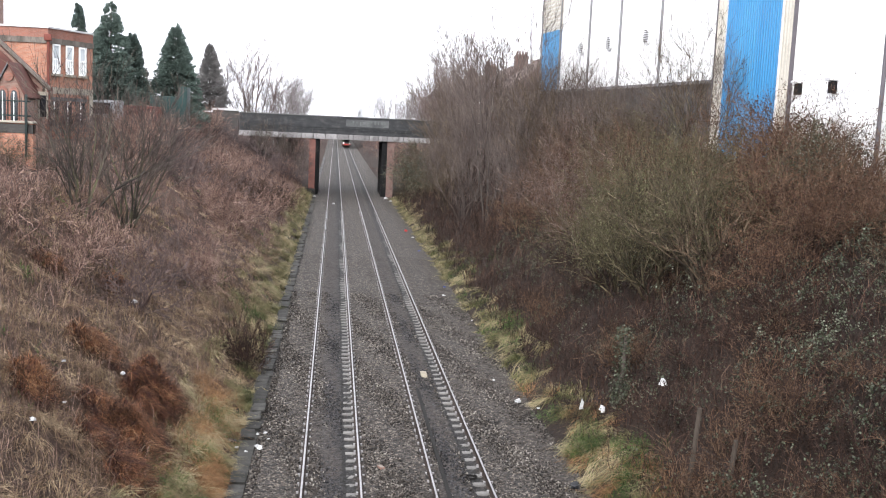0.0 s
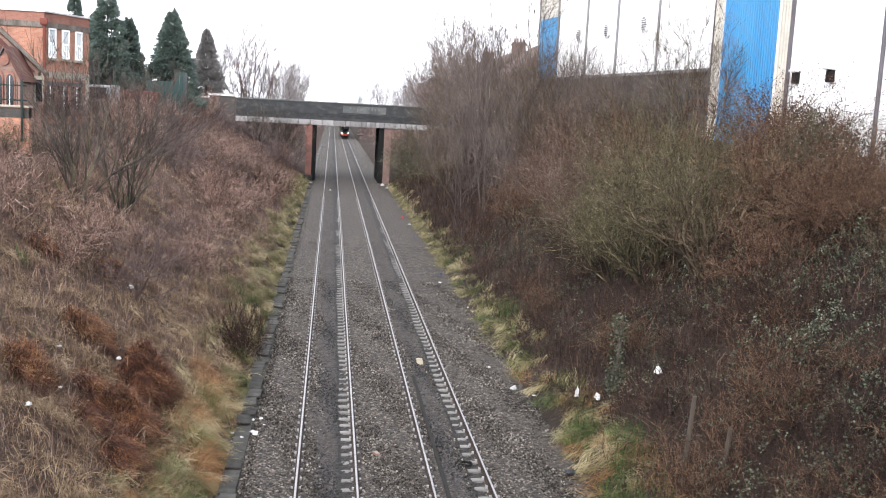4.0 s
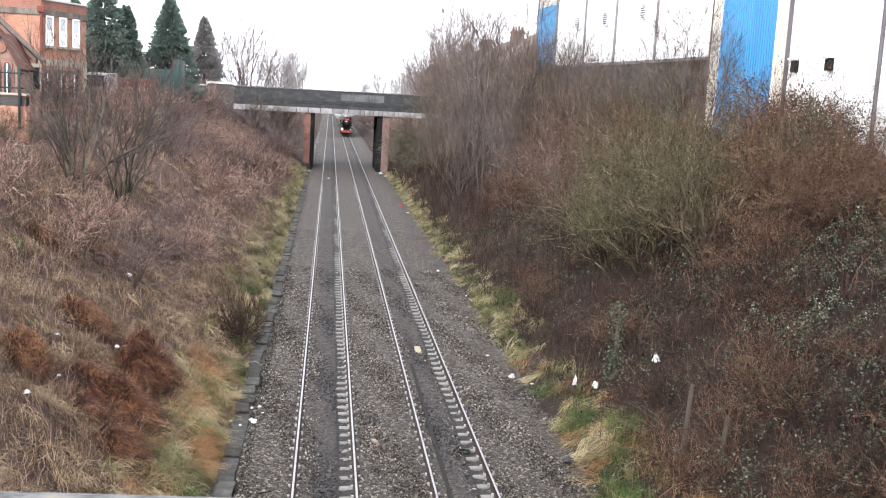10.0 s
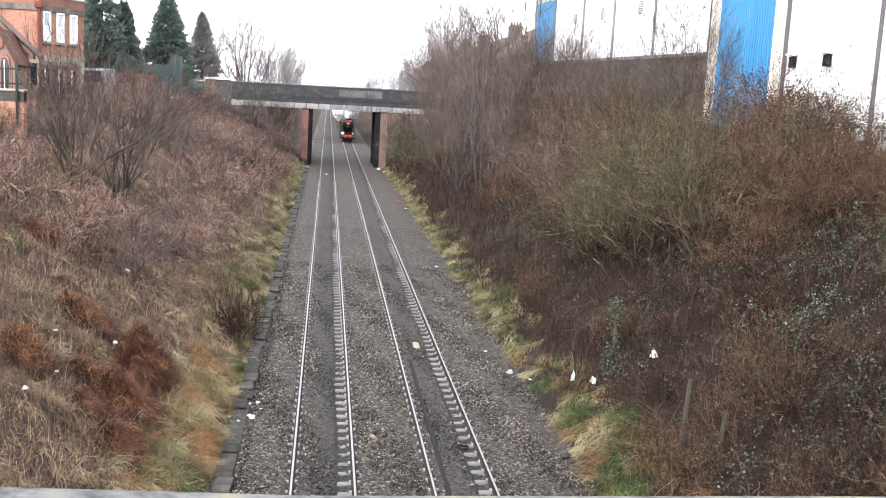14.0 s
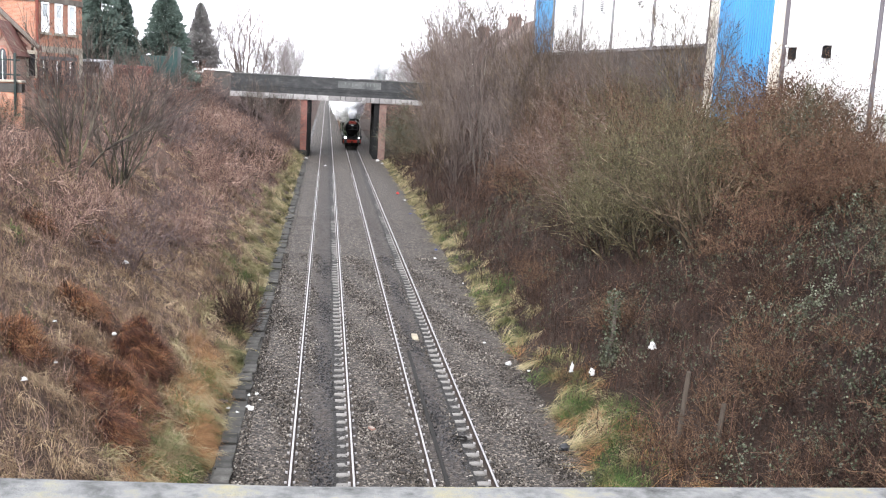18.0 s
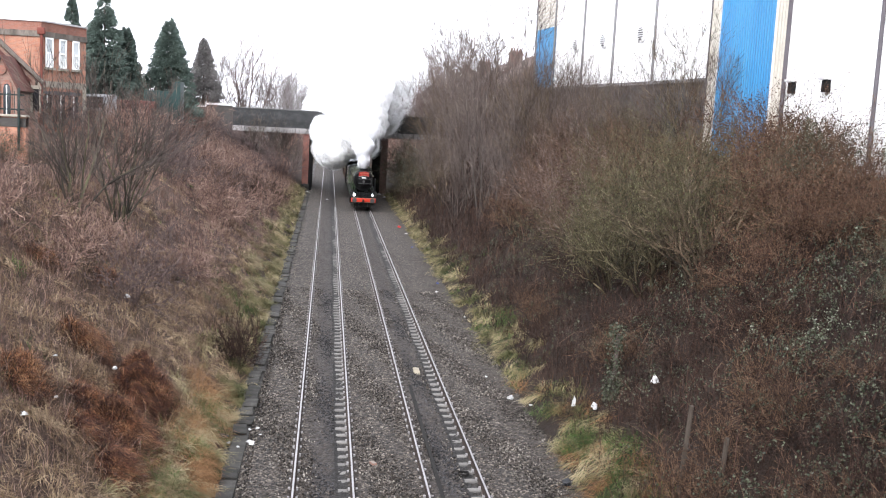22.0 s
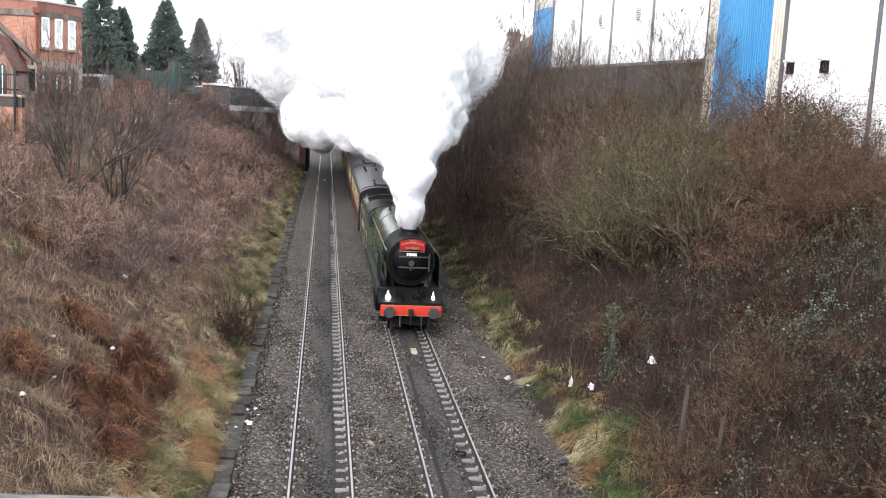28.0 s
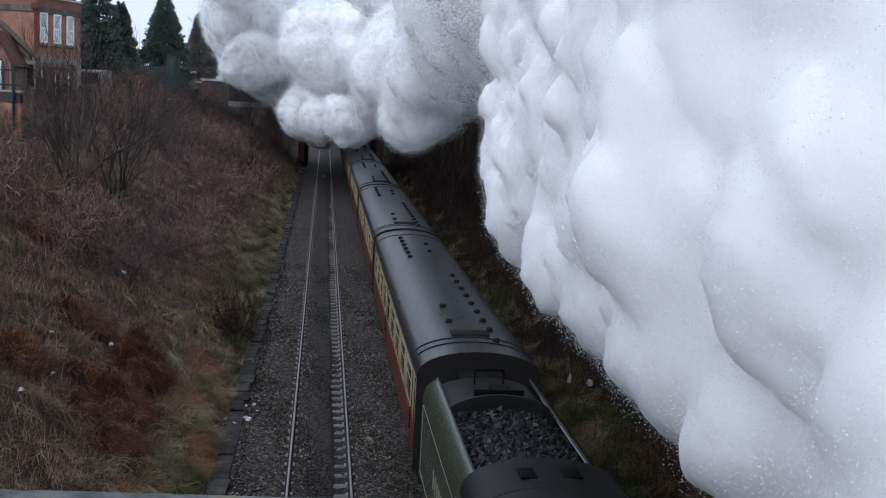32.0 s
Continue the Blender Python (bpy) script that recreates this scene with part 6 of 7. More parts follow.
stuff("orange_grass", ribbons_mesh("orange_grass", rs, on_ground(x, y), 0.7, 0.006, 1.9, M["orange_grass"], 0.45, 4, flow=fl), "orange dead grass tufts", "grass")
x, y = tufts(420, 24, -11, -3.0, 15, 80, 1.5, lambda x, y: np.clip(patchy(x, y, .7, 5) * 2.4 - 1.5, 0, 1), 0.18)
stuff("green_grass", ribbons_mesh("green_grass", rs, on_ground(x, y), 0.35, 0.006 + y * 0.00015, 1.4, M["green_grass"], 0.6), "patches of fresh green grass", "grass")

# right bank
x, y = scatter(74000, 7.6, 19.5, 13, 124, 1.7)
stuff("dark_bramble", ribbons_mesh("dark_bramble", rs, on_ground(x, y), 0.95 + y * 0.003, 0.004 + y * 0.00014, 0.9, M["rbramble"], 0.85), "dark brown thicket of bramble", "bramble")
x, y, fl = swept(800, 55, 6.9, 8.7, 13, 124, 1.5, lambda x, y: np.clip(1.3 - np.abs(x - 7.7) / 0.9, 0, 1) * (0.3 + 0.7 * patchy(x, y, .25, 2)), 0.13, (-0.5, -0.1), 0.5)
stuff("verge_grass", ribbons_mesh("verge_grass_right", rs, on_ground(x, y), 0.72, 0.005 + y * 0.00016, 1.9, M["verge"], 0.45, 4, flow=fl), "tufted green and straw-coloured verge grass", "grass")
for cx, cy, r in ((-3.05, 25.6, .28), (-3.0, 24.6, .22), (-3.55, 28.6, .3), (-3.6, 31.0, .35)):
    gx, gy = np.repeat(rs.normal(cx, r * .5, 22), 40), np.repeat(rs.normal(cy, r * 1.4, 22), 40)
    gx, gy = gx + rs.normal(0, .09, 880), gy + rs.normal(0, .12, 880)
    fl = np.tile([0.4, -0.3, 0], (880, 1))
    stuff("orange_grass", ribbons_mesh("orange_grass_patch", rs, on_ground(gx, gy), 0.6, 0.006, 1.7, M["orange_grass"], 0.5, 4, flow=fl), "orange dead grass tussock", "grass")
x, y, fl = swept(110, 50, 7.1, 8.9, 17, 36, 1.2, lambda x, y: patchy(x, y, .8, 3), 0.13, (-0.5, -0.2), 0.4)
stuff("orange_grass", ribbons_mesh("orange_grass_right", rs, on_ground(x, y), 0.8, 0.006, 1.8, M["orange_grass"], 0.45, 4, flow=fl), "orange dead grass tufts", "grass")
x, y = scatter(11000, 7.9, 19, 14, 70, 1.5, lambda x, y: patchy(x, y, .6, 3))
stuff("red_bramble", ribbons_mesh("red_bramble", rs, on_ground(x, y, 0.15), 1.5, 0.006 + y * 0.0001, 1.1, M["rcane"], 0.9, 5), "arching red-brown bramble canes", "bramble")
x, y = tufts(240, 24, 6.9, 8.4, 18, 60, 1.2, lambda x, y: np.clip(patchy(x, y, .6, 8) * 2 - .8, 0, 1), 0.15)
stuff("green_grass", ribbons_mesh("green_grass_right", rs, on_ground(x, y), 0.4, 0.006, 1.4, M["green_grass"], 0.6), "patches of fresh green grass", "grass")
for cx, cy, r in ((7.9, 24.3, .8), (7.5, 22.6, .5), (8.3, 26.2, .6), (7.7, 28.5, .5), (-3.85, 23.9, .55), (-2.95, 22.4, .25), (-3.3, 26.6, .35), (-3.6, 45.5, .9), (-3.3, 30.5, .6), (8.0, 45.0, 1.0), (7.9, 61.0, 1.2)):
    gx, gy = np.repeat(rs.normal(cx, r * .5, 26), 40), np.repeat(rs.normal(cy, r * 1.2, 26), 40)
    gx, gy = gx + rs.normal(0, .11, 1040), gy + rs.normal(0, .14, 1040)
    k = np.abs(gx - 2.2) > 4.95
    stuff("green_grass", ribbons_mesh("green_grass_patch", rs, on_ground(gx[k], gy[k]), 0.5, 0.006, 1.3, M["green_grass"], 0.6), "patch of fresh green grass", "grass")


def trails(n, x0, x1, y0, y1, power, keep, length, per, climb):
    """Points along canes that arch over the bank."""
    x, y = scatter(n, x0, x1, y0, y1, power, keep)
    k = len(x)
    an, L, h = rs.uniform(0, 2 * math.pi, k), length * rs.uniform(.5, 1.4, k), climb * rs.uniform(.5, 1.4, k)
    f = np.sort(rs.random((k, per)), 1)
    px = x[:, None] + np.cos(an)[:, None] * L[:, None] * f + rs.normal(0, .05, f.shape)
    py = y[:, None] + np.sin(an)[:, None] * L[:, None] * f + rs.normal(0, .05, f.shape)
    pz = ground_z(px, py) + 0.2 + h[:, None] * np.sin(f * 2.4) + rs.normal(0, .05, f.shape)
    ok = px > 7.6
    return np.stack([px[ok], py[ok], pz[ok]], -1)


pts = np.concatenate([trails(1250, 8.6, 18.0, 14, 60, 1.3, lambda x, y: np.clip(patchy(x, y, .55, .6) * 2.0 - .5, .06, 1), 1.6, 34, 0.9),
                      trails(130, 11.5, 17.5, 14, 30, 1.0, lambda x, y: np.clip((x - 10) / 5, 0, 1), 1.8, 60, 1.2),
                      trails(240, 11.0, 15.8, 16, 26, 1.0, lambda x, y: patchy(x, y, .9, 2), 1.5, 60, 1.0)])
stuff("ivy_leaves", leaves_mesh("ivy_leaves", rs, pts, 0.035, M["ivy"], 0.7), "grey-green bramble and ivy leaves", "ivy")
# ivy climbing a stump
pts = np.stack([9.05 + rs.normal(0, .12, 900), 30.0 + rs.normal(0, .2, 900), ground_z(9.05, 30.0) + rs.uniform(-.4, 2.3, 900)], -1)
pts = np.concatenate([pts, pts[:500] * [1, 1, .4] + [0, -.3, .4] + rs.normal(0, .18, (500, 3))])
post = solo("ivy_stump", tube(B(), (0, 0, -0.4), (0.05, 0, 2.0), 0.09, 0.05, n=8), M["bark"], "dead stump overgrown with ivy", "stump", at=pose(9.05, 30.0, float(ground_z(9.05, 30.0))))
lf = new("ivy", leaves_mesh("ivy", rs, pts - np.array([9.05, 30.0, float(ground_z(9.05, 30.0))]), 0.045, M["ivy"], 0.7))
lf.parent = post

# dead bracken: collapsed heaps, each a mound darkened as shade under combed, drooping fronds
def bracken(cx, cy, rx, ry, h, fall, n, pale, mats=("bracken", "bracken_straw")):
    cz = float(ground_z(cx, cy))
    slope = (float(ground_z(cx + .5, cy)) - float(ground_z(cx - .5, cy)))
    bm = B()
    bmesh.ops.create_grid(bm, x_segments=22, y_segments=22, size=1.0)
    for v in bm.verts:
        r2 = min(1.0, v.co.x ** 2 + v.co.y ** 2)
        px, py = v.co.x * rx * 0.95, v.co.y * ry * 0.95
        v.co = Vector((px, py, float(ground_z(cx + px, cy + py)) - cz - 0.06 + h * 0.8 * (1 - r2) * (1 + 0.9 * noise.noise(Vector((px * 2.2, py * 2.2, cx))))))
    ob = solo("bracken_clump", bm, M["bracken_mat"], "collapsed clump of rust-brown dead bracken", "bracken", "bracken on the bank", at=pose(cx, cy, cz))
    for k, mt in enumerate(mats):
        m = n * 2 if k == 0 else int(n * pale)
        r, a = np.sqrt(rs.random(m)) * 1.02, rs.uniform(0, 2 * math.pi, m)
        if k:
            r = r * 0.75
        px, py = rx * r * np.cos(a), ry * r * np.sin(a)
        pz = ground_z(cx + px, cy + py) - cz + h * np.clip(1 - r * r, 0, 1) * (1 + 0.9 * np.array([noise.noise(Vector((p * 2.2, q * 2.2, cx))) for p, q in zip(px, py)])) + rs.uniform(-.05, .06, m)
        comb = np.array([noise.noise(Vector((p * 1.1 + cx, q * 1.1 + cy, 5.0))) for p, q in zip(px, py)])
        out = np.stack([fall[0] + 0.3 * np.cos(a) * r + comb * 2.0 + rs.normal(0, .35, m), fall[1] + 0.3 * np.sin(a) * r - comb * 1.8 + rs.normal(0, .35, m), rs.normal(0.0, 0.15, m)], -1) * 1.5
        fr = new("fronds", ribbons_mesh("fronds", rs, np.stack([px, py, pz], -1), 0.36, 0.0065, 1.0, M[mt], 0.5, 4, flow=out))
        fr.parent = ob
        if k:
            tagged(fr, "straw-coloured broken fronds")


# near-black mound colour stands in for the shade beneath the fronds
M["bracken_mat"] = surf("shaded_bracken_core", (0.012, 0.006, 0.005), (0.035, 0.015, 0.01), (0.07, 0.03, 0.018), 3, 30, 0.95, bumps=0.8, dist=0.05)
M["bracken_straw"] = strand("bleached_bracken", [(0, (0.16, 0.068, 0.03)), (0.5, (0.44, 0.2, 0.085)), (1, (0.72, 0.43, 0.22))], patch=0.4, patch_scale=1.5)
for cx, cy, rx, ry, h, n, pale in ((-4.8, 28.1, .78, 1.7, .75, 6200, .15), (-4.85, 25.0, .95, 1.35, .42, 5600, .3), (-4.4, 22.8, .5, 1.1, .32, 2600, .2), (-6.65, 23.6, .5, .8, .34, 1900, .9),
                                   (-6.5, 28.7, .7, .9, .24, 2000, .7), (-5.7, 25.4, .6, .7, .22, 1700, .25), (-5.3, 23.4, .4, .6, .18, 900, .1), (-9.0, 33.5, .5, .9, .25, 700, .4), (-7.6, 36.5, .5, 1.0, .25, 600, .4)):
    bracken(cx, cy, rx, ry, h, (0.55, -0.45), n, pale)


def plant(mesh, name, label, category, x, y, scale=1.0, turn=0.0, group="", leaf=None, z=None, sz=None):
    ob = new(name, mesh[0])
    tw = new("crown", mesh[1])
    tw.parent = ob
    z = float(ground_z(x, y)) if z is None else z
    ob.matrix_basis = pose(x, y, z, 0, 0, turn) @ Matrix.Diagonal((scale, scale, sz or scale, 1))
    tagged(ob, label, category, group)
    if leaf:
        lf = new("leaves", leaf)
        lf.parent = ob
    return ob


# many-stemmed bare shrubs on the left bank
SH = []
for k in range(3):
    sg, en = limbs(np.random.default_rng(40 + k), 10, 4.2, 0.62, (11, 7), (8, 4, 3), 0.12, 0.3, 0.05, 0.2, 0.0075, (0.3, 0.65), (0.42, 0.42))
    SH.append(tubes_mesh("bare_shrub", sg, M["bark_green"] if k < 2 else M["bark_mauve"], M["bark_shrub"]))
for x, y, k, s, tn in ((-10.35, 43.5, 0, 1.12, 0), (-8.95, 45.8, 1, 1.15, 70)):
    plant(SH[k], "bare_shrub", "leafless many-stemmed shrub with greenish lichened bark", "shrub", x, y, s, tn, "shrubs on the bank")
LOW, LOWR = [], []
for k in range(4):
    sg, en = limbs(np.random.default_rng(60 + k), 16, 1.7, 1.0, (7, 5), (5, 4, 3), 0.3, 0.15, 0.02, 0.5, 0.008, (0.4, 0.9))
    LOW.append(tubes_mesh("low_shrub", sg, M["bark_mauve"] if k % 2 else M["bramble"]))
    LOWR.append(tubes_mesh("low_shrub", sg, M["rbramble"] if k % 2 else M["bark_rust"]))
rp = random.Random(7)
for i in range(46):
    y = 30 + 92 * rp.random()
    x = -4.8 - 8.5 * rp.random()
    if (x > -6.5 and y < 42) or (x < -8 and 38 < y < 62):
        continue
    plant(LOW[i % 4], "low_shrub", "tangled leafless low shrub on the bank", "shrub", x, y, rp.uniform(0.6, 1.15) + y * 0.004, rp.uniform(0, 360), "scrub on the left bank")
for k, (x, y) in enumerate(((-2.95, 36.7), (-3.1, 37.1), (-3.0, 37.5))):
    plant(LOWR[1 + k % 2 * 2], "low_shrub", "small dark bush beside the cable trough", "shrub", x, y, 0.62, k * 70, "bush by the trough", sz=1.0)
for i in range(16):
    plant(LOW[i % 4], "low_shrub", "tangled leafless low shrub on the bank", "shrub", -12.5 - rp.random() * 5, 60 + i * 4.2, rp.uniform(1.0, 1.6), rp.uniform(0, 360), "scrub on the left bank")
for i in range(11):   # darker hollow running down the slope
    plant(LOWR[i % 4], "low_shrub", "dark low shrub in a hollow of the bank", "shrub", -8.9 + i * 0.52 + rp.uniform(-.3, .3), 72 + i * 2.2, rp.uniform(.7, 1.0), i * 80, "scrub in the hollow")
for x, y, s in ((-8.4, 122, 1.2), (-5.8, 122, 1.3), (-4.6, 123.5, 1.1), (-9.5, 130, 1.8), (-6, 131, 1.8)):
    plant(SH[2], "bare_shrub", "leafless shrub growing beside the bridge", "shrub", x, y, s * 0.9, s * 200, "shrubs by the bridge")

# birches and dark thicket on the right bank
BI, BT = [], []
for k in range(3):
    sg, en = limbs(np.random.default_rng(80 + k), 3 if k else 4, 9.0, 0.3, (16, 8), (10, 5, 3), 0.1, 0.25, 0.042, 0.12, 0.008, (0.35, 0.75), (0.3, 0.42))
    BI.append(tubes_mesh("birch_tree", sg, M["bark_birch"], M["bark"]))
    sg, en = limbs(np.random.default_rng(90 + k), 12, 6.5, 0.5, (11, 9), (6, 4, 3), 0.14, 0.3, 0.045, 0.8, 0.008, (0.3, 0.7), (0.45, 0.45))
    BT.append(tubes_mesh("bare_tree", sg, M["bark"] if k != 1 else M["bark_olive"]))
for x, y, k, s, tn in ((11.0, 72.5, 0, 1.25, 0), (12.0, 75.5, 1, 1.5, 50), (13.2, 80.0, 2, 1.5, 90), (12.2, 85.0, 0, 1.35, 200), (14.8, 79.0, 1, 1.3, 10), (11.4, 68.5, 2, 1.15, 130)):
    plant(BI[k], "birch_tree", "slender leafless birch with pale stems", "tree", x, y, s, tn, "birches on the right bank")
for i, (x, y, s) in enumerate(((10.2, 79, .72), (10.2, 88, .7), (10.7, 97, .7), (10.8, 106, .68), (11.6, 115, .68), (12.5, 92, 1.15), (12.6, 102, 1.15), (13, 112, 1.2), (13.0, 122, .85), (14.6, 70, .95), (15.3, 84, 1.1), (14.8, 95, 1.1), (15.5, 107, 1.2), (14.0, 64, .8), (11.6, 66, .7), (12.5, 70, .8), (14.5, 118, 1.3), (16.5, 125, 1.4))):
    plant(BT[i % 3], "bare_tree", "dense leafless tree on the cutting side", "tree", x, y, s, i * 67, "thicket on the right bank")

# big olive bush, russet bushes, scrub below the warehouse
OL = []
for k in range(3):
    g = np.random.default_rng(110 + k)
    sg, en = limbs(g, 16, 3.8, 1.15, (9, 7), (6, 4, 3), 0.22, 0.28, 0.05, 0.6, 0.007, (0.35, 0.85), (0.5, 0.45))
    en = np.repeat(en, 4, 0) + g.normal(0, .13, (len(en) * 4, 3))
    OL.append([(tubes_mesh("spreading_bush", sg, M[b]), leaves_mesh("leaf_buds", g, en, 0.034, M[lf])) for b, lf in (("bark_olive", "bud"), ("bark_moss", "bud"), ("bark_pink", "rustleaf"))])
RU_ = []
for k in range(2):
    g = np.random.default_rng(130 + k)
    sg, en = limbs(g, 16, 3.2, 1.0, (9, 7), (5, 4, 3), 0.25, 0.22, 0.035, 0.7, 0.007, (0.35, 0.9), (0.5, 0.45))
    en = np.repeat(en, 3, 0) + g.normal(0, .15, (len(en) * 3, 3))
    RU_.append((tubes_mesh("russet_bush", sg, M["bark_rust"]), leaves_mesh("russet_leaves", g, en, 0.045, M["rustleaf"])))
for i, (x, y, s) in enumerate(((13.6, 34.5, 1.0), (12.4, 37.5, 1.0), (14.5, 38.5, 1.0), (12.6, 43, .95), (14.2, 45, 1.0), (11.8, 40.5, .85), (15.5, 42, .9), (12.3, 48.5, .8), (13.8, 51.5, .95), (13.0, 56, .9), (15.6, 60, .95), (16.6, 55, .85), (15.0, 66, .95), (16.2, 63, .9), (15.2, 71, .95), (17.3, 58, .8), (16.0, 76, .95), (13.6, 62, .8))):
    tint = 1 if 0.29 < x / y < 0.38 and y < 46 else 2 if x / y < 0.28 or i % 5 == 3 else 0   # mossy heart, pinkish flank
    bush, buds = OL[i % 3][tint]
    plant(bush, "spreading_bush", ("wide leafless olive-brown bush with first buds", "spreading bush with mossy green twigs", "leafless bush with pinkish-brown twigs")[tint], "bush", x, y, s, i * 53, "bushes on the right bank", buds)
for i, (x, y, s) in enumerate(((18.3, 41.5, .95), (18.9, 39.5, .9), (17.4, 36.5, .95), (16.2, 34.0, .9), (18.0, 39.5, .9), (17.2, 32.8, .75), (15.6, 31.5, .75), (13.8, 30.0, .7), (16.8, 43.5, .9), (15.2, 47.5, .95), (16.6, 52, .9), (15.0, 57, .9), (12.2, 53, .7), (11.6, 60, .75), (14.6, 61, .85), (16.2, 29.5, .6))):
    plant(RU_[i % 2][0], "russet_bush", "reddish-brown bush with withered leaves", "bush", x, y, s, i * 71, "bushes on the right bank", RU_[i % 2][1])
for i, (x, y, s) in enumerate(((17.9, 56, .55), (17.4, 60, .6), (17.2, 64, .65), (16.8, 68, .7), (16.4, 72, .9), (16.2, 76, .9), (15.6, 80, .95), (15.0, 86, 1.0), (15.8, 66, .8), (16.5, 57.5, .7), (15.4, 73, .85))):
    plant(BT[i % 3], "bare_tree", "leafless sapling below the warehouse wall", "tree", x, y, s, i * 41, "saplings by the warehouse")
for i, (x, y, s) in enumerate(((18.2, 54.5, .62), (18.0, 58.5, .66), (17.7, 62.5, .7), (17.3, 66.5, .74), (17.0, 71, .8), (16.6, 75.5, .82), (17.9, 47.0, .6))):
    plant(BI[i % 3], "birch_tree", "thin leafless sapling before the white cladding", "tree", x, y, s, i * 97, "saplings by the warehouse")
plant(BT[1], "bare_tree", "leafless sapling before the blue cladding", "tree", 18.3, 49.2, 0.85, 15, "saplings by the warehouse")
g = np.random.default_rng(150)
sg, en = limbs(g, 14, 2.0, 0.9, (8, 6), (5, 4, 3), 0.25, 0.25, 0.03, 0.6, 0.007)
LAU = (tubes_mesh("evergreen_bush", sg, M["bark_olive"]), leaves_mesh("evergreen_leaves", g, np.repeat(en, 3, 0) + g.normal(0, .16, (len(en) * 3, 3)), 0.04, M["ivy"]))
for x, y, s, tn in ((-13.3, 45.2, .55, 0), (-14.6, 45.6, .5, 90), (18.6, 37.5, 1.1, 0), (18.8, 35.2, .9, 90), (17.3, 35.2, 1.1, 250), (9.3, 117, 2.2, 30), (9.6, 112, 1.8, 70), (9.5, 105, 1.3, 160), (9.9, 33.5, .4, 140), (15.8, 26.5, .55, 200), (14.6, 24.0, .45, 20), (15.2, 21.8, .5, 60)):
    plant(LAU[0], "evergreen_bush", "leafy green evergreen bush", "bush", x, y, s, tn, "evergreen bushes", LAU[1])
for i in range(110):
    y = 15 + 50 * rp.random() ** 1.4
    x = 8.6 + 9.5 * rp.random()
    plant(LOWR[i % 4], "low_shrub", "tangled dark low shrub on the bank", "shrub", x, y, rp.uniform(0.5, 0.85), rp.uniform(0, 360), "scrub on the right bank")

for x, y, s in ((-18.4, 72.5, .95), (-17.2, 73.2, 1.0), (-16.0, 72.4, 1.05), (-14.9, 73.0, 1.0), (-13.8, 72.0, .95), (-12.8, 71.2, .9), (-15.4, 66.0, .8), (-13.4, 64.0, .8), (-14.6, 52.5, .6), (-13.2, 51.0, .55), (-16, 84, 1.1), (-14.5, 86, 1.1), (-12.5, 88, 1.0)):
    plant(LOW[int(-x * 10) % 4], "low_shrub", "russet leafless shrub at the top of the bank", "shrub", x, y, s, x * 60, "scrub on the left bank")
# conifers


def conifer_mesh(seed, h, r, mat, n=42000):
    """Pointed crown: tiers of drooping boughs, each a fan of short needle sprays, with gaps and stray tips."""
    g = np.random.default_rng(seed)
    nb = 330
    bt, ba = np.sort(g.random(nb)) ** 0.8, g.uniform(0, 2 * math.pi, nb)
    bl = r * np.clip(1.0 - bt, 0.0, 1) ** 0.8 * g.uniform(0.72, 1.12, nb) * np.clip(bt * 4 + 0.75, 0, 1) + 0.12
    k = g.choice(nb, n, p=(bl + 0.25) ** 1.3 / ((bl + 0.25) ** 1.3).sum())
    f = g.random(n) ** 0.55
    an = ba[k] + g.normal(0, 0.17, n) * (0.5 + f)
    rad = bl[k] * f
    z = bt[k] * h * 0.99 + rad * 0.35 - 0.5 * bl[k] * f ** 2 + g.normal(0, 0.09, n)
    base = np.stack([rad * np.cos(an), rad * np.sin(an), z], -1)
    d = np.stack([np.cos(an), np.sin(an), g.normal(0.1, 0.45, n)], -1) + g.normal(0, 0.3, (n, 3))
    d /= np.linalg.norm(d, axis=1, keepdims=True)
    side = np.cross(d, g.normal(size=(n, 3)))
    side /= np.linalg.norm(side, axis=1, keepdims=True)
    L, W = g.uniform(0.14, 0.4, (n, 1)), g.uniform(0.03, 0.07, (n, 1))
    V = np.stack([base, base + d * L * 0.5 + side * W, base + d * L, base + d * L * 0.5 - side * W], 1)
    return arrays_mesh("needles", V.reshape(-1, 3), 4 * np.arange(n)[:, None] + np.array([[0, 1, 2, 3]]), mat)


def conifer(x, y, h, r, seed, mat, label):
    c = thing("conifer_tree", label, "conifer", "conifers behind the school", at=pose(x, y, 7.4))
    bm = B()
    tube(bm, (0, 0, -0.4), (0, 0, h * 0.95), 0.22, 0.03, n=9)
    part("trunk", bm, M["bark"], c)
    lf = new("crown", conifer_mesh(seed, h, r, mat))
    lf.parent = c


for args in ((-20.1, 95, 11.2, 3.3, 1, M["conifer"], "tall dark green conifer"), (-21.6, 97, 8.8, 2.5, 2, M["conifer"], "tall dark green conifer"), (-18.6, 97, 8.6, 2.4, 6, M["conifer"], "tall dark green conifer"),
             (-15.2, 100, 9.9, 3.3, 3, M["conifer"], "tall dark green conifer"), (-16.8, 140, 10.8, 3.3, 4, M["conifer_brown"], "browning grey-green conifer with thin crown"),
             (-27.0, 112, 12.4, 2.0, 5, M["conifer"], "tall dark green conifer")):
    conifer(*args)
bm = B()
bmesh.ops.create_grid(bm, x_segments=30, y_segments=10, size=0.5)
for v in bm.verts:
    v.co = Vector((v.co.x * 7, v.co.y * 1.6, max(0.0, 2.1 * (1 - (2 * v.co.y) ** 4)) + 0.3 * noise.noise(v.co * 30)))
solo("russet_hedge", bm, M["red_leaf"], "low russet hedge before the conifers", "hedge", at=pose(-18.2, 90, 7.4))

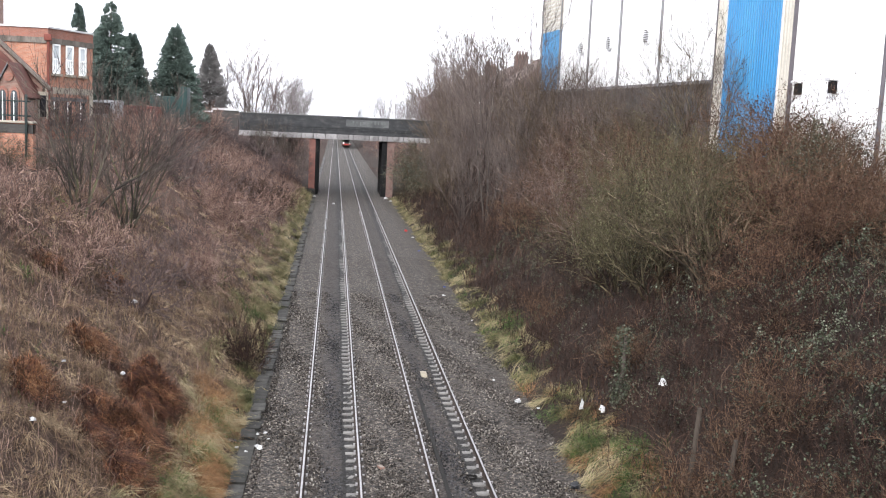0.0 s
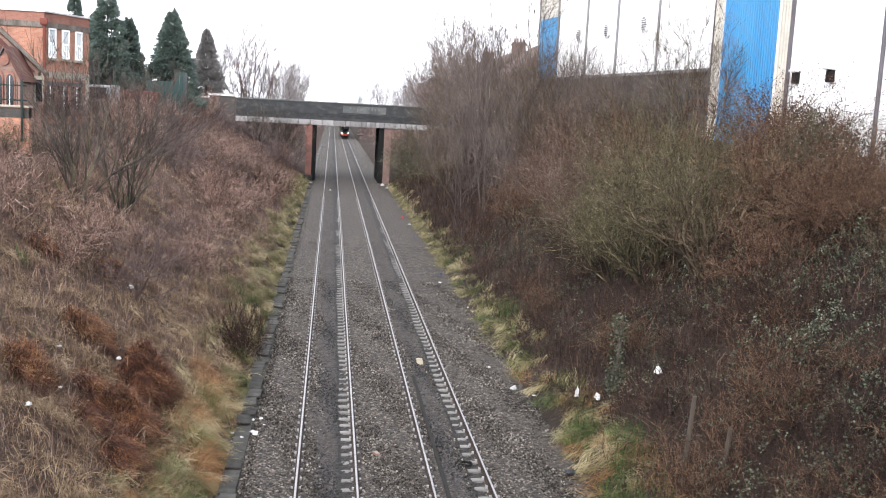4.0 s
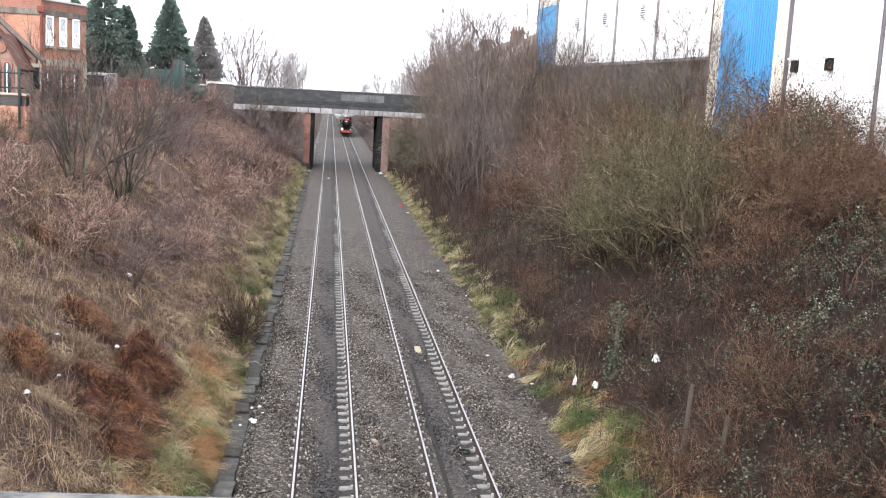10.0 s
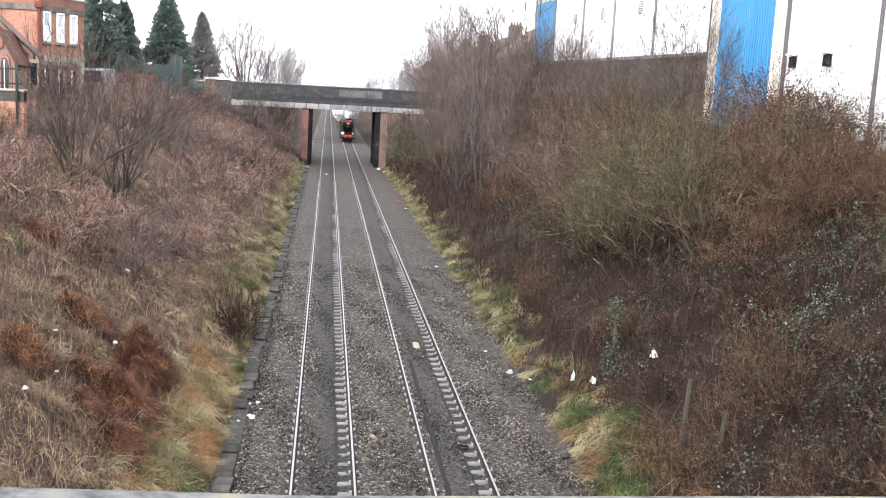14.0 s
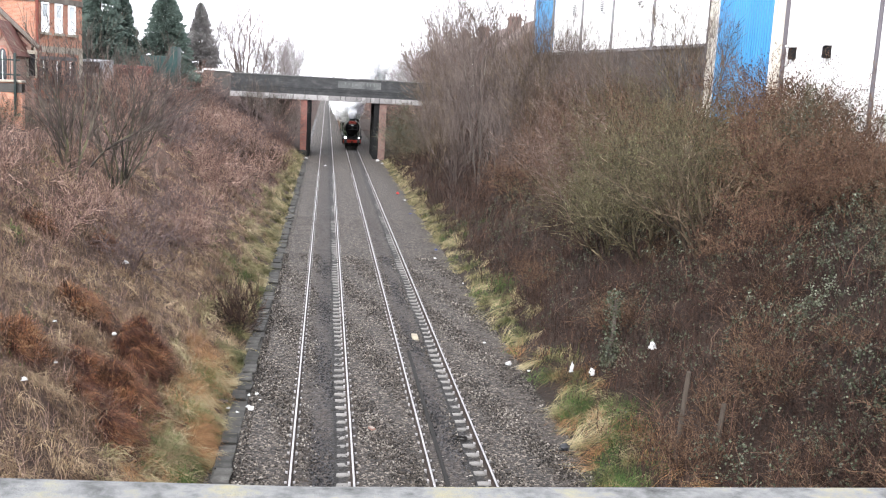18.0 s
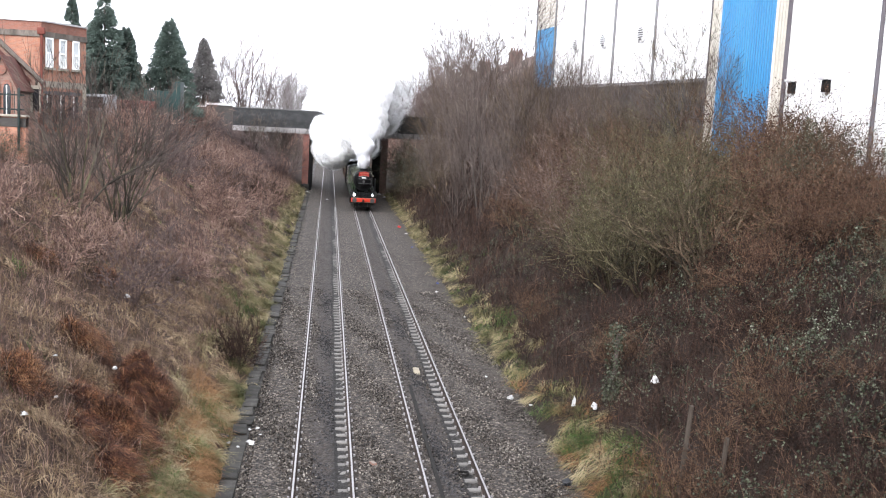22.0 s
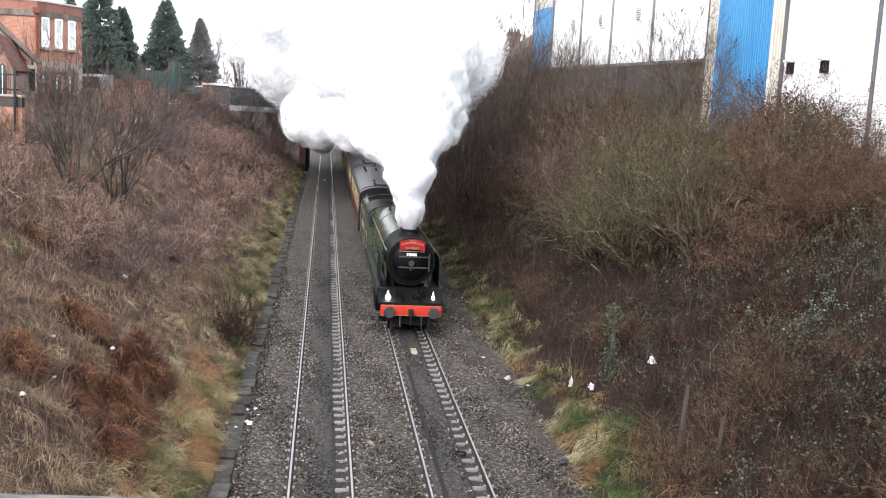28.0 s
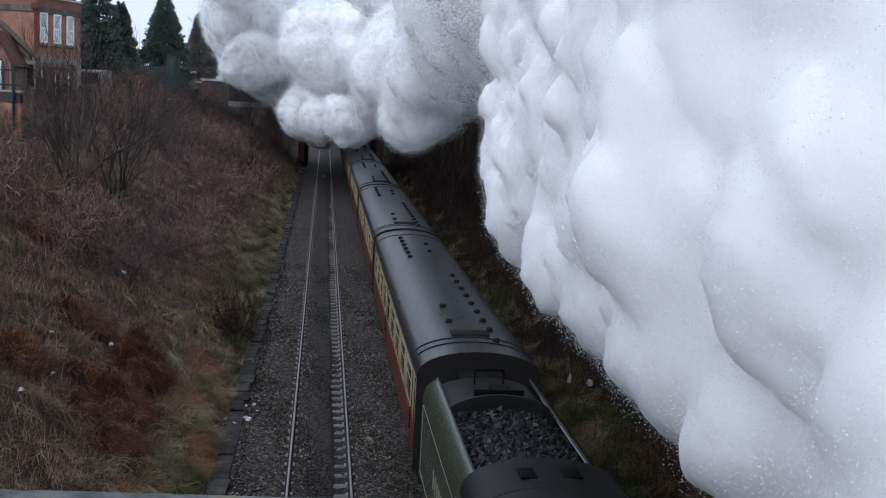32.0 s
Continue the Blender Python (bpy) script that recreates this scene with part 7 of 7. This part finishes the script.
# far bare trees beyond the bridge
FT = []
for k in range(3):
    sg, en = limbs(np.random.default_rng(170 + k), 7, 9.0, 0.6, (10, 7), (7, 5, 3), 0.07, 0.2, 0.13 if k else 0.1, 0.4, 0.02 if k else 0.012, (0.35, 0.75), (0.5, 0.45))
    FT.append(tubes_mesh("far_tree", sg, M["hazy_twig"] if k else M["bark_mauve"]))
for i, (x, y, s) in enumerate(((-11.5, 148, 1.35), (13.0, 138, .85), (15.0, 143, 1.0), (12.6, 153, .8), (16.2, 158, 1.1), (-8.6, 152, .9), (-9.0, 175, .95), (-14, 165, .9), (-16.5, 150, .85), (-10, 210, .95), (-9, 250, 1.0), (-11, 300, 1.1), (-14, 350, 1.2),
                               (14.5, 145, .8), (17, 150, .9), (13.5, 165, .75), (15, 180, .8), (14, 205, .85), (16, 235, .9), (14, 270, .95), (15, 320, 1.0), (14, 380, 1.1), (-12, 420, 1.4), (19, 170, 1.5), (22, 210, 1.5))):
    plant(FT[0 if y < 150 else 1 + i % 2], "far_tree", "bare winter tree beyond the bridge", "tree", x, y, s, i * 77, "trees beyond the bridge")
for i in range(22):
    y = 140 + i * 9
    for s in (-1, 1):
        plant(LOW[i % 4], "low_shrub", "leafless scrub beyond the bridge", "shrub", (-5.5 - rp.random() * 4) if s < 0 else (9.5 + rp.random() * 5), y, rp.uniform(1.4, 2.2), rp.uniform(0, 360), "scrub beyond the bridge")

# fence posts in the right bank, with slack wires
for x, y, h in ((8.62, 22.6, 2.3), (9.37, 22.0, 1.2)):
    po = solo("fence_post", tube(B(), (0, 0, -0.3), (0.02, 0, h), 0.065, 0.058, n=8), M["timber"], "old grey timber fence post", "fence post", "old fence posts", at=pose(x, y, float(ground_z(x, y)), 3, 2, 0))
bm = B()
for k in range(4):
    tube(bm, (8.56, 22.58, 2.1 - k * 0.12), (9.34, 21.98, 1.8 - k * 0.12), 0.003, n=4)
solo("fence_wire", bm, M["steel_dull"], "slack strands of old fence wire", "wire")

# ------------------------------------------------------------------ litter


def crumple(seed, sx, sy, sz):
    bm = B()
    bmesh.ops.create_icosphere(bm, subdivisions=2, radius=1)
    o = Vector((seed * 3.1, seed * 1.7, seed))
    for v in bm.verts:
        k = 0.7 + 0.9 * noise.noise(v.co * 2.4 + o) + 0.3 * noise.noise(v.co * 6 + o)
        v.co = Vector((v.co.x * sx * k, v.co.y * sy * k, max(v.co.z * sz * k, -sz * 0.4)))
    return bm


LIT = [("litter", -1.87, 28.55, .17, "litter", "crumpled white plastic bag"), ("litter", -1.78, 29.9, .09, "litter", "scrap of white litter"), ("litter", -2.0, 29.8, .08, "litter", "scrap of white litter"),
       ("litter", -2.5, 28.6, .08, "litter", "scrap of white litter"), ("litter", -2.2, 28.2, .06, "litter", "scrap of white litter"), ("litter", -1.65, 29.3, .08, "litter", "scrap of white litter"),
       ("litter", 6.61, 33.9, .17, "litter", "crumpled white plastic bag"), ("litter", 6.2, 36.8, .07, "litter", "scrap of white litter"), ("litter", 7.2, 33.2, .08, "litter", "scrap of white litter"),
       ("litter", 6.24, 55.1, .12, "litter", "scrap of white litter"), ("litter", 6.9, 48.2, .08, "litter", "scrap of white litter"), ("litter", 6.35, 122.4, .35, "litter", "pale rubbish heap by the bridge"), ("litter", 6.7, 118.5, .25, "litter", "pale rubbish by the bridge"),
       ("litter", 6.6, 82.5, .14, "litter", "scrap of white litter"), ("litter", -2.2, 121.0, .25, "litter", "pale rubbish by the bridge"), ("litter", 0.1, 112.0, .2, "litter", "pale scrap between the rails"),
       ("plastic_can", 6.35, 87.4, .22, "litter_red", "bright red plastic object on the cess"), ("litter", 6.6, 58.0, .12, "litter_blue", "blue plastic scraps"), ("litter", 6.4, 74.0, .12, "litter_blue", "blue plastic scraps"),
       ("rubbish_sack", 6.65, 25.6, .22, "litter_black", "torn black rubbish sack"), ("rubbish_sack", -2.7, 29.1, .2, "litter_black", "torn black rubbish sack"),
       ("litter", -6.1, 21.5, .1, "litter", "white plastic bag caught in grass"), ("litter", -6.6, 35.1, .16, "litter", "pale plastic bag caught in grass"), ("litter", -6.55, 25.8, .07, "litter", "scrap of white litter"),
       ("litter", -5.95, 23.5, .07, "litter", "scrap of white litter"), ("litter", -5.5, 27.7, .1, "litter", "scrap of white litter"), ("litter", -7.9, 83.8, .22, "litter", "pale plastic bag caught in scrub")]
for i, (nm, x, y, s, mt, lb) in enumerate(LIT):
    z = -0.14 if -2.5 < x < 6.2 else max(float(ground_z(x, y)) + (0.3 if x < -3 else 0.0), -0.16 if x < 7 else -1)
    solo(nm, crumple(i + 1, s, s * 0.8, s * 0.55), M[mt], lb, "litter", "scattered litter", at=pose(x, y, z + s * 0.2, 0, 0, i * 40))
# bags snagged in the right-hand scrub
for x, y, h, sx, sz in ((9.54, 27.6, .9, .17, .2), (7.95, 30.4, .5, .08, .25), (8.3, 29.2, .5, .1, .15), (18.9, 51.0, .8, .3, .2)):
    solo("plastic_bag", crumple(int(x * 7), sx, .08, sz), M["litter"], "white plastic bag snagged in the scrub", "litter", "scattered litter", at=pose(x, y, float(ground_z(x, y)) + h))
# brick fragment and box between the tracks
bm = B()
box(bm, -0.06, 0.06, -0.11, 0.11, 0, 0.07, 0.01)
solo("brick", bm, M["brick_pale"], "loose red brick lying in the ballast", "brick", at=pose(1.55, 26.9, -0.13, 0, 0, 25))

# ------------------------------------------------------------------ steam: rigid billows


def billows(me, coarse, amp, octaves, seed, size=None):
    """Push a mesh out along its normals in rounded billows of falling size."""
    o = Vector((seed, 3.1 + seed, 1.9))
    n = len(me.vertices)
    co, no = np.empty(n * 3), np.empty(n * 3)
    me.vertices.foreach_get("co", co)
    me.vertex_normals.foreach_get("vector", no)
    co, no = co.reshape(-1, 3), no.reshape(-1, 3)
    push = np.zeros(n)
    for k in range(octaves):
        s = coarse * 0.5 ** k
        v = np.array([noise.noise(Vector(c) / s + o * (k + 1)) for c in co])
        push += np.sqrt(v * v + 0.012) * s * amp
    if size is not None:
        push *= size(co)
    me.vertices.foreach_set("co", (co + no * push[:, None]).ravel())
    me.update()


def cloud_mesh(seed):
    """One drifting cloud about two metres across."""
    bm = B()
    bmesh.ops.create_icosphere(bm, subdivisions=6, radius=1)
    for v in bm.verts:
        c = v.co.copy()
        v.co = c * (1 + 0.45 * noise.noise(c * 0.9 + Vector((seed * 3.7, 0, seed))))
        v.co.z *= 0.8
    me = finish(bm, M["steam"], "steam_cloud", 180)
    billows(me, 0.8, 0.4, 2, seed * 1.7)
    billows(me, 0.26, 0.34, 3, seed * 0.9)
    return me


def mist_mesh(me, seed, n=60000, fleck=0.0105, reach=0.08, size=None, mat="mist"):
    """Droplet flecks that thin out round a cloud and soften its edge."""
    g = np.random.default_rng(seed)
    k = len(me.vertices)
    co, no = np.empty(k * 3), np.empty(k * 3)
    me.vertices.foreach_get("co", co)
    me.vertex_normals.foreach_get("vector", no)
    co, no = co.reshape(-1, 3), no.reshape(-1, 3)
    i = g.integers(0, k, n)
    c = np.array([0.5 + noise.noise(Vector(p) * 2.2) for p in co[::40]])
    far = np.minimum(g.exponential(reach, n), 2.2 * reach) * np.clip(c[np.minimum(i // 40, len(c) - 1)] + 0.3, 0.3, 1.4)
    if size is not None:
        far = far * size(co[i])
    p = co[i] + no[i] * far[:, None] + g.normal(0, reach * 0.2, (n, 3)) * (1 if size is None else size(co[i])[:, None])
    a, b = g.normal(size=(n, 3)), g.normal(size=(n, 3))
    a /= np.linalg.norm(a, axis=1, keepdims=True)
    b -= a * (a * b).sum(1, keepdims=True)
    b /= np.linalg.norm(b, axis=1, keepdims=True)
    s = fleck * g.uniform(0.7, 1.3, (n, 1))
    if size is not None:
        s = s * np.clip(0.65 + (p[:, 1:2] - 8) / 20, 0.65, 1)
    V = np.stack([p + a * s, p - a * s * 0.5 + b * s * 0.87, p - a * s * 0.5 - b * s * 0.87], 1)
    return arrays_mesh("mist", V.reshape(-1, 3), np.arange(3 * n).reshape(-1, 3), M[mat])


def even(me, voxel, soft):
    """Remesh a cloud to one even skin, and soften its creases."""
    tmp = new("cloud", me)
    md = tmp.modifiers.new("even", "REMESH")
    md.mode, md.voxel_size, md.use_smooth_shade = "VOXEL", voxel, True
    if soft:
        sm = tmp.modifiers.new("soften", "SMOOTH")
        sm.factor, sm.iterations = 0.5, soft
    out = bpy.data.meshes.new_from_object(tmp.evaluated_get(bpy.context.evaluated_depsgraph_get()))
    bpy.data.objects.remove(tmp)
    return out


# the plume in the locomotive's space: distance behind the chimney, lowest and highest over it, reach to either side
PLUME = [(0.0, -0.35, 0.3, -0.1, 0.1), (0.25, -0.1, 1.1, -0.15, 0.2), (0.6, 0.25, 2.5, -0.2, 0.24), (1.0, 0.5, 4.2, -0.28, 0.4), (1.7, 0.85, 6.2, -0.42, 0.7), (2.6, 1.3, 7.8, -0.6, 1.0), (4.0, 1.9, 9.3, -1.0, 1.55),
         (6.0, 2.4, 10.8, -1.6, 2.6), (8.5, 2.7, 12.0, -1.5, 3.2), (11.5, 2.5, 12.8, -1.3, 3.9), (15.0, 2.3, 13.5, -1.1, 4.5), (19.0, 2.2, 14.0, -0.9, 5.0), (23.5, 2.1, 14.5, -0.9, 5.2)]
CH = (RT, 1.75, 3.95)


def head_y(t):
    """Where the locomotive's lamps are at t."""
    s = t - 29.0
    return 29.53 - 10.118 * s - 0.007 * s * s


def plume_mesh():
    """The plume's hull, swept back from the chimney through the sections of PLUME, then billowed."""
    P = np.array(PLUME)
    bk = np.concatenate([np.arange(0, 1.2, 0.05), np.arange(1.2, 5, 0.1), np.arange(5, 24.6, 0.3)])
    nc = 60
    an = np.linspace(0, 2 * math.pi, nc, endpoint=False)
    q = [np.interp(bk, P[:, 0], P[:, k])[:, None] for k in range(5)]
    w, h = (q[4] - q[3]) / 2, (q[2] - q[1]) / 2
    end = np.clip((24.9 - bk) / 4.0, 0.05, 1)[:, None] ** 0.5
    c, s = np.cos(an)[None], np.sin(an)[None]
    f = 0.5 + 0.5 * np.sign(s) * np.abs(s) ** 0.8
    low = np.interp(bk, [0, 0.3, 2, 6, 12], [1, 0.85, 0.55, 0.75, 0.9])[:, None]
    X = (q[3] + q[4]) / 2 * (0.25 + 0.75 * f) + w * end * (low + (1 - low) * f) * np.sign(c) * np.abs(c) ** 0.8
    Z = q[1] + h + h * end * np.sign(s) * np.abs(s) ** 0.8
    co = np.stack([X, np.repeat(bk[:, None], nc, 1), Z], -1).reshape(-1, 3)
    a = (np.arange(len(bk) - 1)[:, None] * nc + np.arange(nc)[None])
    b = (np.arange(len(bk) - 1)[:, None] * nc + np.roll(np.arange(nc), -1)[None])
    F = np.stack([a, b, b + nc, a + nc], -1).reshape(-1, 4)
    bm = B()
    bm.from_mesh(arrays_mesh("steam_hull", co, F, M["plume"], True))
    bm.verts.ensure_lookup_table()
    last = (len(bk) - 1) * nc
    bm.faces.new([bm.verts[k] for k in range(nc)][::-1])
    bm.faces.new([bm.verts[last + k] for k in range(nc)])
    me = even(finish(bm, M["plume"], "steam_hull", 180), 0.09, 0)

    def size(p):
        return np.clip((p[:, 1] + np.maximum(p[:, 2], 0) * 0.5 + 0.4) / 2.6, 0.2, 1)
    billows(me, 2.2, 0.38, 2, 2.3, size)
    billows(me, 0.95, 0.5, 1, 4.1, size)
    me = even(me, 0.085, 9)
    billows(me, 0.5, 0.42, 1, 5.2, size)
    billows(me, 0.26, 0.5, 2, 6.7, size)
    me = even(me, 0.075, 2)
    me.name = "steam_plume"
    return me, mist_mesh(me, 77, 560000, 0.01, 0.07, size, "plume_mist")


def build_steam():
    """The plume that rides with the chimney, and clouds that are shed behind it."""
    core, mist = plume_mesh()
    ob = tagged(new("steam_plume", core), "dense white steam plume billowing from the chimney", "steam")
    tagged(new("mist", mist), "thin steam at the plume's edge", kind="stuff").parent = ob
    plumes = [(ob, 0.08, 0.0)]
    g = random.Random(23)
    kinds = [(me, mist_mesh(me, k)) for k, me in enumerate([cloud_mesh(k + 1) for k in range(5)])]
    shed = []
    for i in range(16):   # rolls out low under the bridge
        shed.append((-0.6 + g.uniform(-.5, .3), 8.0 + g.uniform(-1.5, 3), 1.3 + g.uniform(0, .5), g.uniform(1.0, 1.5), 109 + i * 0.95, g.uniform(-3.6, 0.6), 4.3 + g.uniform(-.6, 3.6), 1.2))
    for i in range(14):   # hangs low over the leading coaches
        shed.append((-0.2 + g.uniform(-.4, .4), 8.0 + g.uniform(-1.0, 3), 2.4 + g.uniform(0, 1.4), g.uniform(1.1, 1.6), 86 + 2 * i, g.uniform(-2.4, 3.2), g.uniform(5.6, 8.6), 1.0))
    for i in range(34):  # over the bridge and in front of it
        y, z = g.uniform(80, 124), g.uniform(6.8, 19)
        edge = -1.5 - (z - 5) * 0.72
        shed.append((1.3 + g.uniform(-.6, .6), 15 + g.uniform(-2, 4), 8.0 + g.uniform(-2, 2), g.uniform(1.8, 2.9), y, g.uniform(edge, 6.5), z + (1.0 if y < 100 else 0), 3.0))
    for i in range(14):  # drifts out over the left bank
        z = g.uniform(8.0, 17)
        shed.append((0.6 + g.uniform(-.6, .6), 13 + g.uniform(-2, 4), 7.0 + g.uniform(-2, 2), g.uniform(1.5, 2.2), 97 + 1.8 * i, -2.2 - (z - 5) * 0.95 + g.uniform(0, 2.5), z, 4.5))
    for i in range(34):  # along the train
        y = 23 + 61 * (i + 0.5) / 34
        shed.append((1.5 + g.uniform(-.6, .6), 17 + g.uniform(-3, 4), 8.5 + g.uniform(-2, 2), g.uniform(1.7, 2.6), y, RT + (2.4 if i % 2 else 4.0) + g.uniform(0, 2.5) - (y - 24) * 0.04, (7.6 if i % 2 else 11.5) + g.uniform(0, 3.5), 4.0))
    clouds = []
    for dx, bk, h, r, yw, xw, zw, tau in shed:
        me, mist = kinds[g.randrange(5)]
        ob = tagged(new("steam_cloud", me), "drifting white steam cloud hanging over the line", "steam", "drifting steam")
        ob.scale = (r * 1.15, r * 1.15, r)
        tagged(new("mist", mist), "thin steam at the cloud's edge", kind="stuff").parent = ob
        clouds.append((ob, dx, bk, h, yw, xw, zw, tau, g.uniform(0, 360), g.uniform(0, 360), g.uniform(-6, 6)))
    return plumes, clouds


PLUMES, SHED = build_steam()


def motions():
    ts = [i for i in range(33)]
    walk(loco, [(t, pose(RT, head_y(t), 0)) for t in ts])
    walk(tender, [(t, pose(RT, head_y(t), 0)) for t in ts])
    for i, c in enumerate(coaches):
        walk(c, [(t, pose(RT, head_y(t) + 22.45 + i * CO_PITCH, 0)) for t in ts])
    y0 = head_y(0)
    for ob, r, y in WHEELS:
        step = 0.1 if r > 1 else 2 / 30
        n = int(round(32 / step))
        walk(ob, [(k * step, Matrix.Translation((0, y, r)) @ Matrix.Rotation((y0 - head_y(k * step)) / r, 4, "X")) for k in range(n + 1)])
    for ob, sway, ph in PLUMES:
        swing = {31: (0.1, 0.0), 31.5: (0.2, -2.0), 32: (0.35, -5.0)}   # the wind catches its tail
        swing.update({k * 0.5: (0.0, min(3.5, (k - 39) * 1.4, (55 - k) * 0.7)) for k in range(40, 55)})
        held = {19: 1.0, 19.5: 2.8, 20: 4.8, 20.5: 2.2}                 # the bridge holds it back
        rows = []
        for k in range(65):
            t = k * 0.5
            dx, turn = swing.get(t, (0, 0))
            rows.append((t, pose(CH[0] + dx + sway * math.sin(t * 1.7 + ph), head_y(t) + CH[1] + held.get(t, 0) + sway * math.cos(t * 1.3 + ph), CH[2], 1.5 * sway * math.sin(t + ph), 2 * sway * math.cos(t * 0.9 + ph), turn)))
        walk(ob, rows)
    for ob, dx, bk, h, yw, xw, zw, tau, a, c, w in SHED:
        tr = 29.0 + (29.53 + CH[1] + bk - (yw + 6.0)) / 10.118
        rows = []
        for j in range(65):
            t = j * 0.5
            x, y, z = CH[0] + dx, head_y(t) + CH[1] + bk, CH[2] + h
            if t > tr:
                s = t - tr
                k = 1 - math.exp(-s / tau)
                y = yw + 6.0 * math.exp(-s / 0.6)
                x, z = x + (xw - x) * k, z + (zw - z) * k
            rows.append((t, pose(x, y, z, a + w * t, w * t, c)))
        walk(ob, rows)


motions()
